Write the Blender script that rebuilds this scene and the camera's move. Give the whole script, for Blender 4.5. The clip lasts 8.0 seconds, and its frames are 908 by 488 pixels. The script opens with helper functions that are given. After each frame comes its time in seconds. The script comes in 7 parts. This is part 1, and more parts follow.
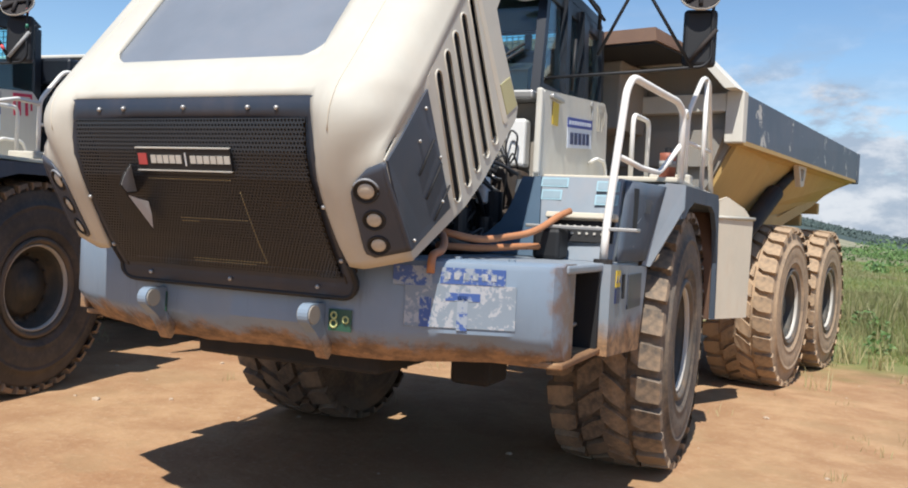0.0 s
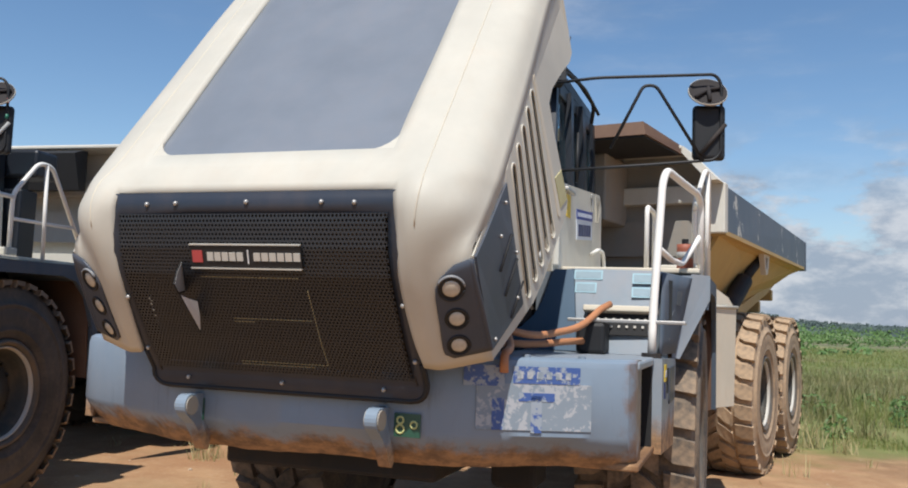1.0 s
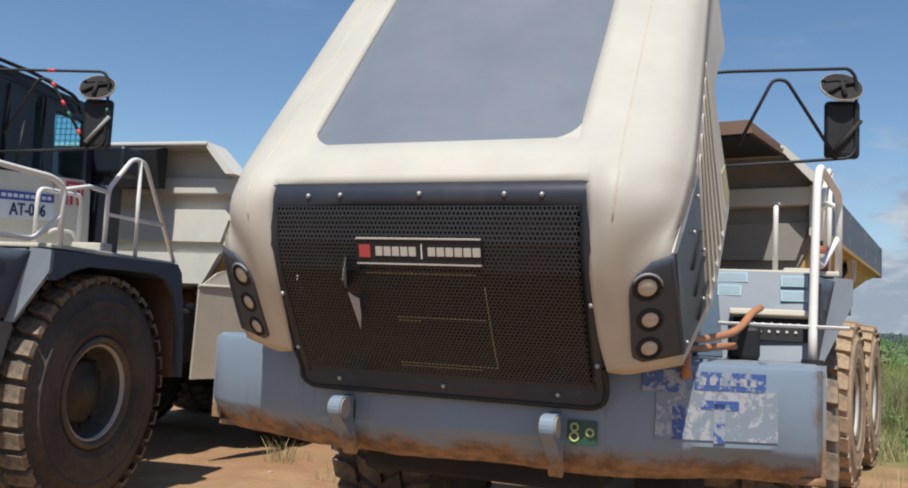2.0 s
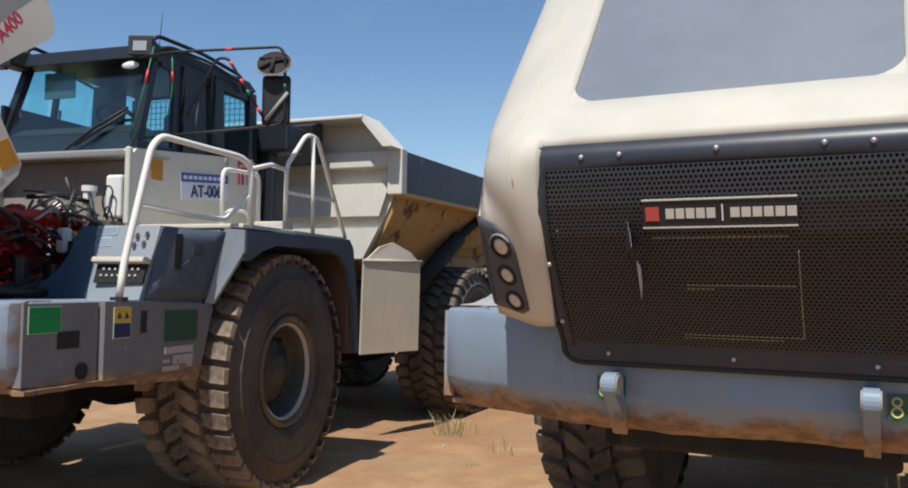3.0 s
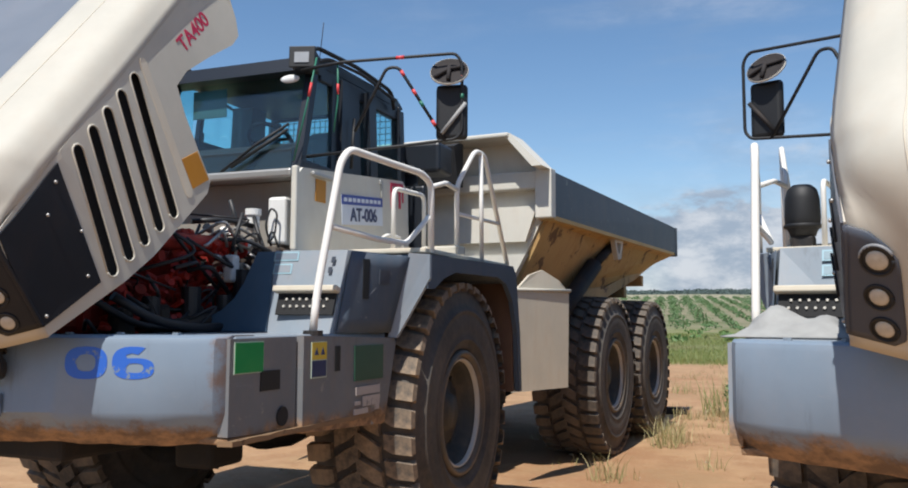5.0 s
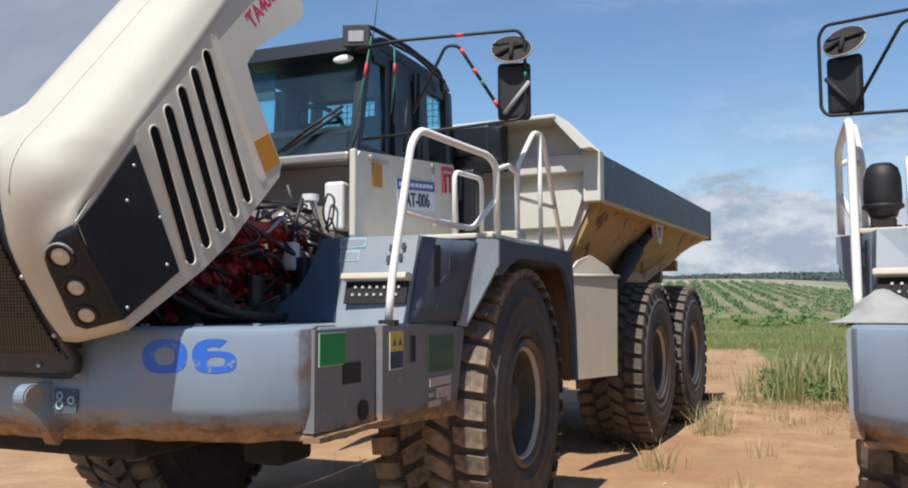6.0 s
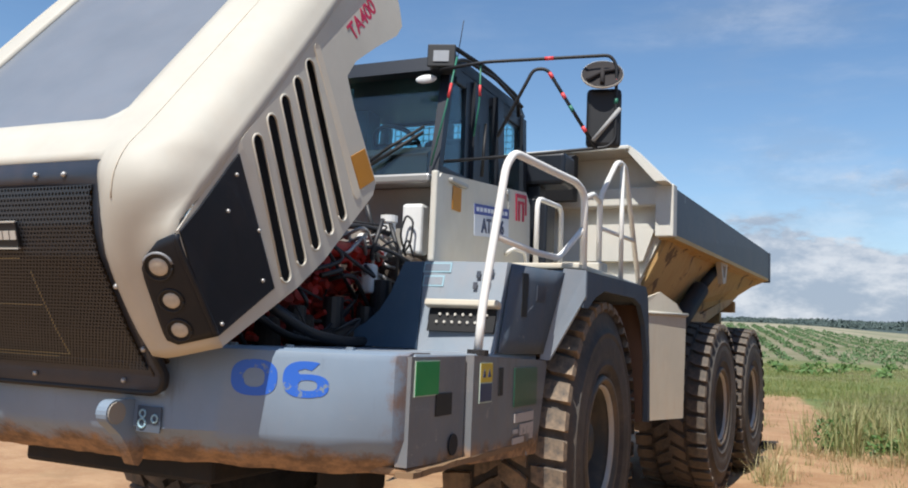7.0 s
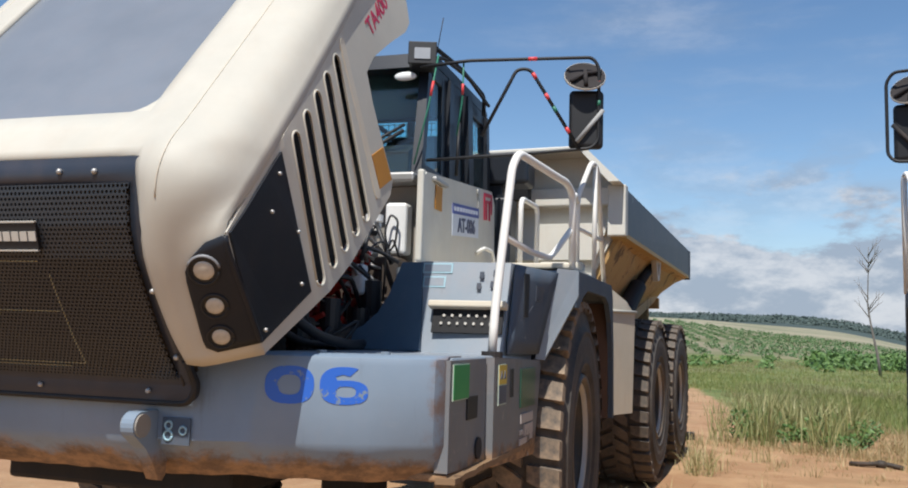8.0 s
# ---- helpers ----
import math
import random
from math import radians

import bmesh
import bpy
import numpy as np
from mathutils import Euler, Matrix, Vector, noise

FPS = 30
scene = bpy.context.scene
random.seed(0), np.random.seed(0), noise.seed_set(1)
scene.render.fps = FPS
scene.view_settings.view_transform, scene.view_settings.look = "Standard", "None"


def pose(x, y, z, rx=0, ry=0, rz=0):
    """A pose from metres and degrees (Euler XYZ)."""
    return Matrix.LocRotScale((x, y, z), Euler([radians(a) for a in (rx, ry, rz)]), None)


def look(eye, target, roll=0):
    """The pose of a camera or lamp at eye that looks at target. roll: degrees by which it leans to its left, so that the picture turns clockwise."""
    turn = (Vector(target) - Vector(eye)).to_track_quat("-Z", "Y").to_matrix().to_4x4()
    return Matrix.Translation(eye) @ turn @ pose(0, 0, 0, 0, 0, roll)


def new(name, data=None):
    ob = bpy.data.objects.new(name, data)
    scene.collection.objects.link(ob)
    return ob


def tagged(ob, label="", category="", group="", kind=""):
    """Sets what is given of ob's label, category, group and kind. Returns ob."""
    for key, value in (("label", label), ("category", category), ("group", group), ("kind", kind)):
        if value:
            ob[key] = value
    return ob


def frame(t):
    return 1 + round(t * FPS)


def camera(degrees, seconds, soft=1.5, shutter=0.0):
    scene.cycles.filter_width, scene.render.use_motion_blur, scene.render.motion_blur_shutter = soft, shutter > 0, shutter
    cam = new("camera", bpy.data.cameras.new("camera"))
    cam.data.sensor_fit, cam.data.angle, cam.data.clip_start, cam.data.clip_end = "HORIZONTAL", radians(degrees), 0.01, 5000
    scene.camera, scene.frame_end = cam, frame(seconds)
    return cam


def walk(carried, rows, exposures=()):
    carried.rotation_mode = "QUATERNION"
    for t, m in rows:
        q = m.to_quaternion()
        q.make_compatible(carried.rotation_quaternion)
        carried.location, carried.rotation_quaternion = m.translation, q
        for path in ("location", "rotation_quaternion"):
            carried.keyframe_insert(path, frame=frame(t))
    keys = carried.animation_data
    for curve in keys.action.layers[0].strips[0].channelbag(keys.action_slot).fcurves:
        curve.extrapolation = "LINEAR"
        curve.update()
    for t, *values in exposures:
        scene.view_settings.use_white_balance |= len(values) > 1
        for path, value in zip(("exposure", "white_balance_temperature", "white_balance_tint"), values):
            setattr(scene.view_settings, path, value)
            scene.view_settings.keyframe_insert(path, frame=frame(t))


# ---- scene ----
# ---- camera ----
ROWS = [
    (0.0, 2.503, -5.953, 1.582, 24.597, -1.185, -3.043),
    (0.5, 2.205, -6.042, 1.586, 22.818, 2.473, -1.082),
    (1.0, 1.866, -6.071, 1.587, 19.170, 5.128, -2.126),
    (2.5, 0.876, -6.088, 1.516, 25.057, 4.741, -2.654),
    (3.0, 0.522, -6.112, 1.541, 27.580, 2.924, -0.842),
    (3.5, 0.180, -6.063, 1.525, 30.975, 5.107, 0.323),
    (4.0, -0.110, -6.022, 1.521, 30.098, 4.368, 0.022),
    (4.5, -0.356, -6.012, 1.536, 30.336, 4.065, -0.191),
    (6.0, -1.008, -6.009, 1.517, 31.846, 4.271, 0.190),
    (6.5, -1.163, -6.014, 1.504, 32.362, 6.658, -0.475),
    (7.0, -1.359, -6.002, 1.509, 33.829, 6.299, -2.539),
    (7.5, -1.621, -6.107, 1.517, 25.874, 6.763, -0.614),
    (8.0, -1.851, -6.239, 1.513, 26.735, 6.337, -1.839),
]
cam = camera(56.69, 8.0, soft=1.9)
AIMED = [  # the same walk beside the two gaps: eye, target, roll
    (1.2, look((1.744, -6.119, 1.561), (1.100, -4.232, 1.715), 1.5)),
    (2.3, look((1.032, -6.076, 1.533), (0.247, -4.246, 1.724), 3.3)),
    (4.7, look((-0.447, -5.993, 1.528), (-1.477, -4.288, 1.705), 0.8)),
    (5.8, look((-0.954, -5.991, 1.494), (-1.987, -4.286, 1.657), -0.7)),
]
walk(cam, sorted([(t, pose(x, y, z, 90 + pitch, roll, yaw)) for t, x, y, z, yaw, pitch, roll in ROWS] + AIMED, key=lambda row: row[0]),
     exposures=[(0.0, 0.40), (1.0, 0.14), (2.5, 0.02), (3.0, 0.08), (3.5, 0.25), (4.5, 0.22), (6.0, 0.26), (6.5, 0.36), (7.0, 0.33), (8.0, 0.22)])

# ---- light ----
TO_SUN = Vector((0.09, -0.58, 1.0)).normalized()
sun_data = bpy.data.lights.new("sun", "SUN")
sun_data.energy, sun_data.angle, sun_data.color = 5.0, radians(0.55), (1.0, 0.965, 0.91)
sun = new("sun", sun_data)
sun.matrix_world = look((0, 0, 30), Vector((0, 0, 30)) - TO_SUN)

world = bpy.data.worlds.new("sky")
scene.world = world
world.use_nodes = True
wt = world.node_tree
wt.nodes.clear()
w_out = wt.nodes.new("ShaderNodeOutputWorld")
w_bg = wt.nodes.new("ShaderNodeBackground")
w_sky = wt.nodes.new("ShaderNodeTexSky")
w_sky.sky_type, w_sky.sun_disc = "NISHITA", False
w_sky.sun_elevation = math.asin(TO_SUN.z)
w_sky.sun_rotation = math.atan2(TO_SUN.x, TO_SUN.y)
w_sky.altitude, w_sky.air_density, w_sky.dust_density, w_sky.ozone_density = 100, 1.0, 0.15, 1.3
w_bg.inputs["Strength"].default_value = 0.116
w_co = wt.nodes.new("ShaderNodeTexCoord")
w_sep = wt.nodes.new("ShaderNodeSeparateXYZ")
wt.links.new(w_co.outputs["Generated"], w_sep.inputs[0])


def wmath(op, a, b=None, c=None):
    n = wt.nodes.new("ShaderNodeMath")
    n.operation = op
    for i, v in enumerate((a, b, c)):
        if v is None:
            continue
        if isinstance(v, (int, float)):
            n.inputs[i].default_value = v
        else:
            wt.links.new(v, n.inputs[i])
    return n.outputs[0]


def wramp(v, lo, hi):
    n = wt.nodes.new("ShaderNodeMapRange")
    n.interpolation_type = "SMOOTHSTEP"
    n.inputs["From Min"].default_value, n.inputs["From Max"].default_value = lo, hi
    wt.links.new(v, n.inputs["Value"])
    return n.outputs["Result"]


def wnoise(scale, sx, sy, sz, detail, rough, off=0.0):
    m = wt.nodes.new("ShaderNodeMapping")
    m.inputs["Scale"].default_value = (sx, sy, sz)
    m.inputs["Location"].default_value = (off, off * 0.7, off * 1.3)
    wt.links.new(w_co.outputs["Generated"], m.inputs["Vector"])
    n = wt.nodes.new("ShaderNodeTexNoise")
    n.inputs["Scale"].default_value = scale
    n.inputs["Detail"].default_value, n.inputs["Roughness"].default_value = detail, rough
    wt.links.new(m.outputs[0], n.inputs["Vector"])
    return n.outputs["Fac"]


# cumulus banks low over the open country, a thin veil above them, clear blue elsewhere
west = wmath("SUBTRACT", 1.0, wramp(wmath("MULTIPLY", w_sep.outputs["X"], -1.0), 0.24, 0.42))
low_band = wmath("SUBTRACT", 1.0, wramp(w_sep.outputs["Z"], 0.02, 0.22))
body = wmath("ADD", wnoise(7.5, 1, 1, 2.4, 9, 0.60, 3.7), wmath("MULTIPLY", low_band, 0.20))
cumulus = wramp(wmath("ADD", body, wmath("MULTIPLY", west, 0.10)), 0.60, 0.72)
cumulus = wmath("MULTIPLY", cumulus, wmath("SUBTRACT", 1.0, wramp(w_sep.outputs["Z"], 0.10, 0.26)))
cumulus = wmath("MULTIPLY", cumulus, wmath("MULTIPLY_ADD", west, 0.85, 0.15))
streak = wmath("MULTIPLY", wramp(wnoise(2.2, 1, 1, 5.0, 7, 0.6, 1.3), 0.46, 0.80), wmath("MULTIPLY_ADD", west, 0.30, 0.16))
haze = wmath("MULTIPLY", wmath("SUBTRACT", 1.0, wramp(w_sep.outputs["Z"], -0.02, 0.20)), 0.62)
w_haze = wt.nodes.new("ShaderNodeMixRGB")
w_haze.inputs[2].default_value = (2.7, 3.55, 4.6, 1)
wt.links.new(haze, w_haze.inputs[0])
cover = wmath("MINIMUM", wmath("ADD", cumulus, streak), 0.92)
w_shade = wt.nodes.new("ShaderNodeMixRGB")
w_shade.inputs[1].default_value, w_shade.inputs[2].default_value = (2.6, 3.15, 4.0, 1), (4.9, 5.15, 5.6, 1)
wt.links.new(wramp(wnoise(13.0, 1, 1, 2.2, 7, 0.62, 8.1), 0.40, 0.64), w_shade.inputs[0])
w_mix = wt.nodes.new("ShaderNodeMixRGB")
wt.links.new(cover, w_mix.inputs[0])
w_sat = wt.nodes.new("ShaderNodeHueSaturation")
w_sat.inputs["Saturation"].default_value = 1.14
wt.links.new(w_sky.outputs[0], w_sat.inputs["Color"])
wt.links.new(w_sat.outputs[0], w_haze.inputs[1])
wt.links.new(w_haze.outputs[0], w_mix.inputs[1])
wt.links.new(w_shade.outputs[0], w_mix.inputs[2])
wt.links.new(w_mix.outputs[0], w_bg.inputs["Color"])
wt.links.new(w_bg.outputs[0], w_out.inputs[0])


# ---- materials ----
class Nodes:
    """A small helper round a node tree."""

    def __init__(self, name):
        self.mat = bpy.data.materials.new(name)
        self.mat.use_nodes = True
        self.t = self.mat.node_tree
        self.t.nodes.clear()
        self.out = self.t.nodes.new("ShaderNodeOutputMaterial")
        self.p = self.t.nodes.new("ShaderNodeBsdfPrincipled")
        self.t.links.new(self.p.outputs[0], self.out.inputs[0])
        self.co = self.t.nodes.new("ShaderNodeTexCoord").outputs["Object"]
        self.geo = self.t.nodes.new("ShaderNodeNewGeometry")

    def put(self, sock, v):
        if isinstance(v, (int, float)):
            sock.default_value = v
        elif isinstance(v, tuple):
            sock.default_value = v if len(v) == 4 else (*v, 1)
        else:
            self.t.links.new(v, sock)

    def math(self, op, a, b=0.0):
        n = self.t.nodes.new("ShaderNodeMath")
        n.operation = op
        self.put(n.inputs[0], a)
        self.put(n.inputs[1], b)
        return n.outputs[0]

    def noise(self, scale, detail=6, rough=0.6, stretch=None, co=None):
        n = self.t.nodes.new("ShaderNodeTexNoise")
        n.inputs["Scale"].default_value, n.inputs["Detail"].default_value, n.inputs["Roughness"].default_value = scale, detail, rough
        src = co or self.co
        if stretch:
            m = self.t.nodes.new("ShaderNodeMapping")
            m.inputs["Scale"].default_value = stretch
            self.t.links.new(src, m.inputs[0])
            src = m.outputs[0]
        self.t.links.new(src, n.inputs["Vector"])
        return n.outputs["Fac"]

    def ramp(self, v, lo, hi, a=0.0, b=1.0):
        n = self.t.nodes.new("ShaderNodeMapRange")
        n.interpolation_type = "SMOOTHSTEP"
        for k, q in (("From Min", lo), ("From Max", hi), ("To Min", a), ("To Max", b)):
            n.inputs[k].default_value = q
        self.put(n.inputs["Value"], v)
        return n.outputs["Result"]

    def mix(self, f, a, b):
        n = self.t.nodes.new("ShaderNodeMixRGB")
        self.put(n.inputs[0], f)
        self.put(n.inputs[1], a)
        self.put(n.inputs[2], b)
        return n.outputs[0]

    def bump(self, h, strength, dist=0.01):
        n = self.t.nodes.new("ShaderNodeBump")
        n.inputs["Strength"].default_value, n.inputs["Distance"].default_value = strength, dist
        self.put(n.inputs["Height"], h)
        self.t.links.new(n.outputs[0], self.p.inputs["Normal"])

    def height(self):
        n = self.t.nodes.new("ShaderNodeSeparateXYZ")
        self.t.links.new(self.geo.outputs["Position"], n.inputs[0])
        return n.outputs["Z"]

    def done(self, color, rough=0.5, metal=0.0):
        self.put(self.p.inputs["Base Color"], color)
        self.put(self.p.inputs["Roughness"], rough)
        self.put(self.p.inputs["Metallic"], metal)
        return self.mat


DUST = (0.42, 0.235, 0.105)


def paint(name, color, rough=0.4, dust=0.25, mud=None, chips=0.0, chip_color=(0.75, 0.74, 0.72), dust_color=DUST, shine=0.3, rust=0.0, scratch=0.0, chip_scale=5.0):
    """Weathered machine paint: blotchy dust, fine scratches, and, with mud=(z low, z high), a spattered lower edge."""
    n = Nodes(name)
    big, fine = n.noise(1.7, 5, 0.62), n.noise(38, 4, 0.7)
    runs = n.noise(5.0, 5, 0.65, (2.0, 2.0, 0.6))
    tone = n.mix(n.ramp(big, 0.3, 0.7), tuple(c * 0.90 for c in color), tuple(min(1, c * 1.06) for c in color))
    d = n.math("MULTIPLY", n.ramp(n.math("ADD", n.math("MULTIPLY", big, 0.55), n.math("MULTIPLY", runs, 0.45)), 0.42, 0.74), dust)
    d = n.math("ADD", d, n.math("MULTIPLY", n.ramp(fine, 0.55, 0.8), dust * 0.35))
    if mud:
        edge = n.math("ADD", n.height(), n.math("MULTIPLY", n.math("SUBTRACT", n.noise(4, 9, 0.74, (1, 1, 0.5)), 0.5), 0.26))
        d = n.math("MAXIMUM", d, n.ramp(edge, mud[0], mud[1], 0.92, 0.0))
    soil = n.mix(n.ramp(n.noise(6.5, 8, 0.72, (1.0, 1.0, 1.8)), 0.38, 0.62), tuple(c * 0.42 for c in dust_color), dust_color) if mud else dust_color
    col = n.mix(d, tone, soil)
    if rust:
        sep = n.t.nodes.new("ShaderNodeSeparateXYZ")
        n.t.links.new(n.co, sep.inputs[0])
        edge = n.math("ADD", sep.outputs["X"], n.math("MULTIPLY", n.math("SUBTRACT", n.noise(4.5, 7, 0.7), 0.56), 0.22))
        col = n.mix(n.ramp(edge, rust, rust + 0.05, 0.0, 0.75), col, (0.17, 0.085, 0.04))
    if scratch:
        lines = n.ramp(n.noise(3.0, 8, 0.75, (1.2, 1.2, 7.0)), 0.60, 0.72, 0.0, scratch * 0.5)
        col = n.mix(lines, col, (0.34, 0.34, 0.33))
        stains = n.ramp(n.noise(4.0, 7, 0.7, (3.0, 3.0, 0.45)), 0.56, 0.74, 0.0, scratch * 0.6)
        col = n.mix(stains, col, (0.07, 0.06, 0.05))
    if chips:
        c = n.ramp(n.noise(chip_scale, 9, 0.72), 0.66 - chips * 0.12, 0.68 - chips * 0.12)
        col = n.mix(c, col, chip_color)
    n.bump(n.math("ADD", n.math("MULTIPLY", fine, 0.5), big), 0.06, 0.006)
    n.p.inputs["Specular IOR Level"].default_value = shine
    return n.done(col, n.ramp(d, 0.0, 0.6, rough, 0.85))


def plain(name, color, rough=0.5, metal=0.0, vary=0.12, scale=14):
    n = Nodes(name)
    f = n.noise(scale, 5, 0.6)
    n.bump(f, 0.08, 0.004)
    return n.done(n.mix(f, tuple(c * (1 - vary) for c in color), tuple(min(1, c * (1 + vary)) for c in color)), rough, metal)


# One cream paint: toned down where the sun clips it, lifted on dimmer panels.
CREAM = paint("cream paint", (0.505, 0.482, 0.416), 0.52, 0.14, shine=0.25)
CREAM_LIFTED = paint("cream paint lifted on dim panels", (0.62, 0.60, 0.53), 0.55, 0.16, shine=0.3)
CREAM_DUSTY = paint("dusty cream paint", (0.60, 0.545, 0.44), 0.55, 0.28)
GREY = paint("blue-grey paint", (0.200, 0.258, 0.325), 0.40, 0.10, mud=(1.02, 1.095), dust_color=(0.36, 0.205, 0.092), rust=1.37, scratch=0.45)
GREY_FLANK = paint("grimy blue-grey paint", (0.165, 0.178, 0.190), 0.5, 0.28, mud=(0.97, 1.06), chips=0.26, chip_color=(0.26, 0.25, 0.23), scratch=0.6)
# Shaded copy of the blue-grey paint: the side faces' shade is in it.
GREY_DARK = paint("blue-grey of shaded sides and sticker", (0.070, 0.096, 0.130), 0.72, 0.08, chips=0.1, chip_color=(0.22, 0.23, 0.24), scratch=0.25)
STRIP = paint("scuffed slate paint", (0.046, 0.060, 0.080), 0.5, 0.10, chips=0.18, chip_color=(0.20, 0.20, 0.20), scratch=0.8)
GREY_CHIPPED = paint("chipped blue-grey paint", (0.085, 0.108, 0.142), 0.5, 0.10, chips=0.36, chip_color=(0.50, 0.48, 0.43), chip_scale=2.2, scratch=0.3)
# Navy holds the shade on the towers' inner plates.
CHEEK = paint("navy for shaded blue-grey paint", (0.065, 0.112, 0.165), 0.5, 0.05)
GREY_STEP = paint("pale blue-grey paint", (0.24, 0.285, 0.33), 0.42, 0.16, scratch=0.4)
GREY_BOX = paint("muddy pale blue-grey paint", (0.24, 0.285, 0.33), 0.42, 0.20, mud=(1.02, 1.16), scratch=0.5)
INSET = paint("pale grey satin paint", (0.168, 0.190, 0.222), 0.34, 0.05)
# Ochre mixes dust with the orange light bounced from the ground onto cream.
OCHRE = paint("dusty underside tinted by ground bounce", (0.50, 0.335, 0.13), 0.6, 0.35, dust_color=(0.34, 0.19, 0.085))
OCHRE_WORN = paint("scuffed underside tinted by ground bounce", (0.47, 0.30, 0.125), 0.6, 0.55, chips=0.68, chip_color=(0.13, 0.065, 0.035), dust_color=(0.29, 0.14, 0.06), chip_scale=2.4)
RAIL = paint("white rail paint", (0.76, 0.745, 0.70), 0.6, 0.12, shine=0.25)
SILL = paint("rusty sill paint", (0.23, 0.145, 0.08), 0.75, 0.5, chips=0.4, chip_color=(0.09, 0.05, 0.03), dust_color=(0.36, 0.21, 0.10))
# Cream greyed to hold the shade on bulkhead and guard box; plain on boss.
HEAD_GREY = paint("dusty grey-beige for shaded cream and boss", (0.265, 0.255, 0.23), 0.6, 0.25)
BROWN = paint("rust-brown steel", (0.135, 0.078, 0.052), 0.75, 0.4, dust_color=(0.24, 0.14, 0.07))
BLACK = plain("black plastic", (0.008, 0.0085, 0.010), 0.6)
CABIN = plain("black cab paint", (0.009, 0.012, 0.018), 0.42)
CHARCOAL = paint("charcoal panel", (0.015, 0.018, 0.024), 0.40, 0.03, shine=0.22)
CHARCOAL_BLUE = paint("slate panel", (0.055, 0.066, 0.088), 0.38, 0.06)
# Near-black colour that stands for shade in openings, and backs thin sheets.
SHADOW = plain("painted shade and black backing", (0.012, 0.012, 0.013), 0.8)
STEEL = plain("worn steel", (0.42, 0.41, 0.39), 0.45, 0.6)
DISH = plain("dark mirror back", (0.020, 0.016, 0.016), 0.85)
GRIME = paint("oily grime", (0.050, 0.042, 0.036), 0.6, 0.5, dust_color=(0.15, 0.095, 0.062), shine=0.25)
CHASSIS = paint("dusty chassis", (0.024, 0.025, 0.027), 0.7, 0.30, dust_color=(0.13, 0.075, 0.042), shine=0.2)
RED = paint("red engine paint", (0.40, 0.024, 0.014), 0.38, 0.95, dust_color=(0.055, 0.030, 0.024))
HOSE = plain("black hose", (0.02, 0.02, 0.022), 0.5)
ORANGE_HOSE = plain("orange hose", (0.44, 0.19, 0.085), 0.55, 0.0, 0.3, 9)
WHITE_PLASTIC = plain("white plastic", (0.74, 0.74, 0.72), 0.4)
YELLOW = paint("yellow sticker", (0.62, 0.45, 0.05), 0.45, 0.15)
FADED = paint("faded yellow sticker", (0.46, 0.42, 0.22), 0.5, 0.4, chips=0.4, chip_color=(0.5, 0.48, 0.40))
BORDER = plain("pale sticker edge", (0.42, 0.50, 0.42), 0.5)
GLYPH = plain("pale yellow print", (0.50, 0.52, 0.22), 0.5)
AMBER = paint("amber sticker", (0.46, 0.20, 0.018), 0.45, 0.35, chips=0.3, chip_color=(0.25, 0.11, 0.02))
GREEN = paint("green sticker", (0.012, 0.26, 0.07), 0.4, 0.05)
DARK_GREEN = plain("dark green sticker", (0.02, 0.075, 0.05), 0.35)

VISOR = plain("tinted visor", (0.05, 0.10, 0.10), 0.3)
BLUE_SIGN = plain("blue sign print", (0.035, 0.06, 0.30), 0.4)
SIGN = plain("pale sign plate", (0.62, 0.66, 0.74), 0.4)
INK = plain("dark blue print", (0.02, 0.03, 0.10), 0.4)
PINK = plain("crimson print", (0.52, 0.02, 0.07), 0.45)
ROSE = plain("red badge print", (0.42, 0.06, 0.06), 0.4)
FIRE_RED = plain("dusty red enamel", (0.28, 0.085, 0.05), 0.6)
TAPE_RED = plain("red tape", (0.65, 0.05, 0.05), 0.5)
TAPE_GREEN = plain("green tape", (0.02, 0.16, 0.10), 0.5)
WHITE = plain("white print", (0.75, 0.75, 0.74), 0.4)
# Colour of the sun glints painted on the grille.
TAN = plain("tan glint colour", (0.34, 0.27, 0.13), 0.6)
CYAN = plain("pale cyan print", (0.30, 0.47, 0.54), 0.45)
DECAL = plain("pale decal film", (0.24, 0.33, 0.38), 0.45)
RAG = plain("grey canvas", (0.30, 0.30, 0.29), 0.85, 0.0, 0.35, 8)


def rubber_mat(name, dusty, strength=1.0):
    n = Nodes(name)
    a, b = n.noise(3.2, 7, 0.65), n.noise(26, 5, 0.7)
    d = n.ramp(n.math("ADD", n.math("MULTIPLY", a, 0.6), n.math("MULTIPLY", b, 0.4)), 0.60 - 0.34 * dusty, 0.80 - 0.12 * dusty)
    low = n.ramp(n.math("ADD", n.height(), n.math("MULTIPLY", a, 0.5)), 0.25, 0.65, 0.9, 0.0)
    d = n.math("MULTIPLY", n.math("MAXIMUM", d, low), strength)
    n.bump(n.math("ADD", b, a), 0.25, 0.008)
    wall = n.mix(n.ramp(n.noise(1.4, 5, 0.6), 0.3, 0.7), (0.038, 0.036, 0.035), (0.085, 0.077, 0.069))
    return n.done(n.mix(d, wall, (0.42, 0.295, 0.185)), 0.85)


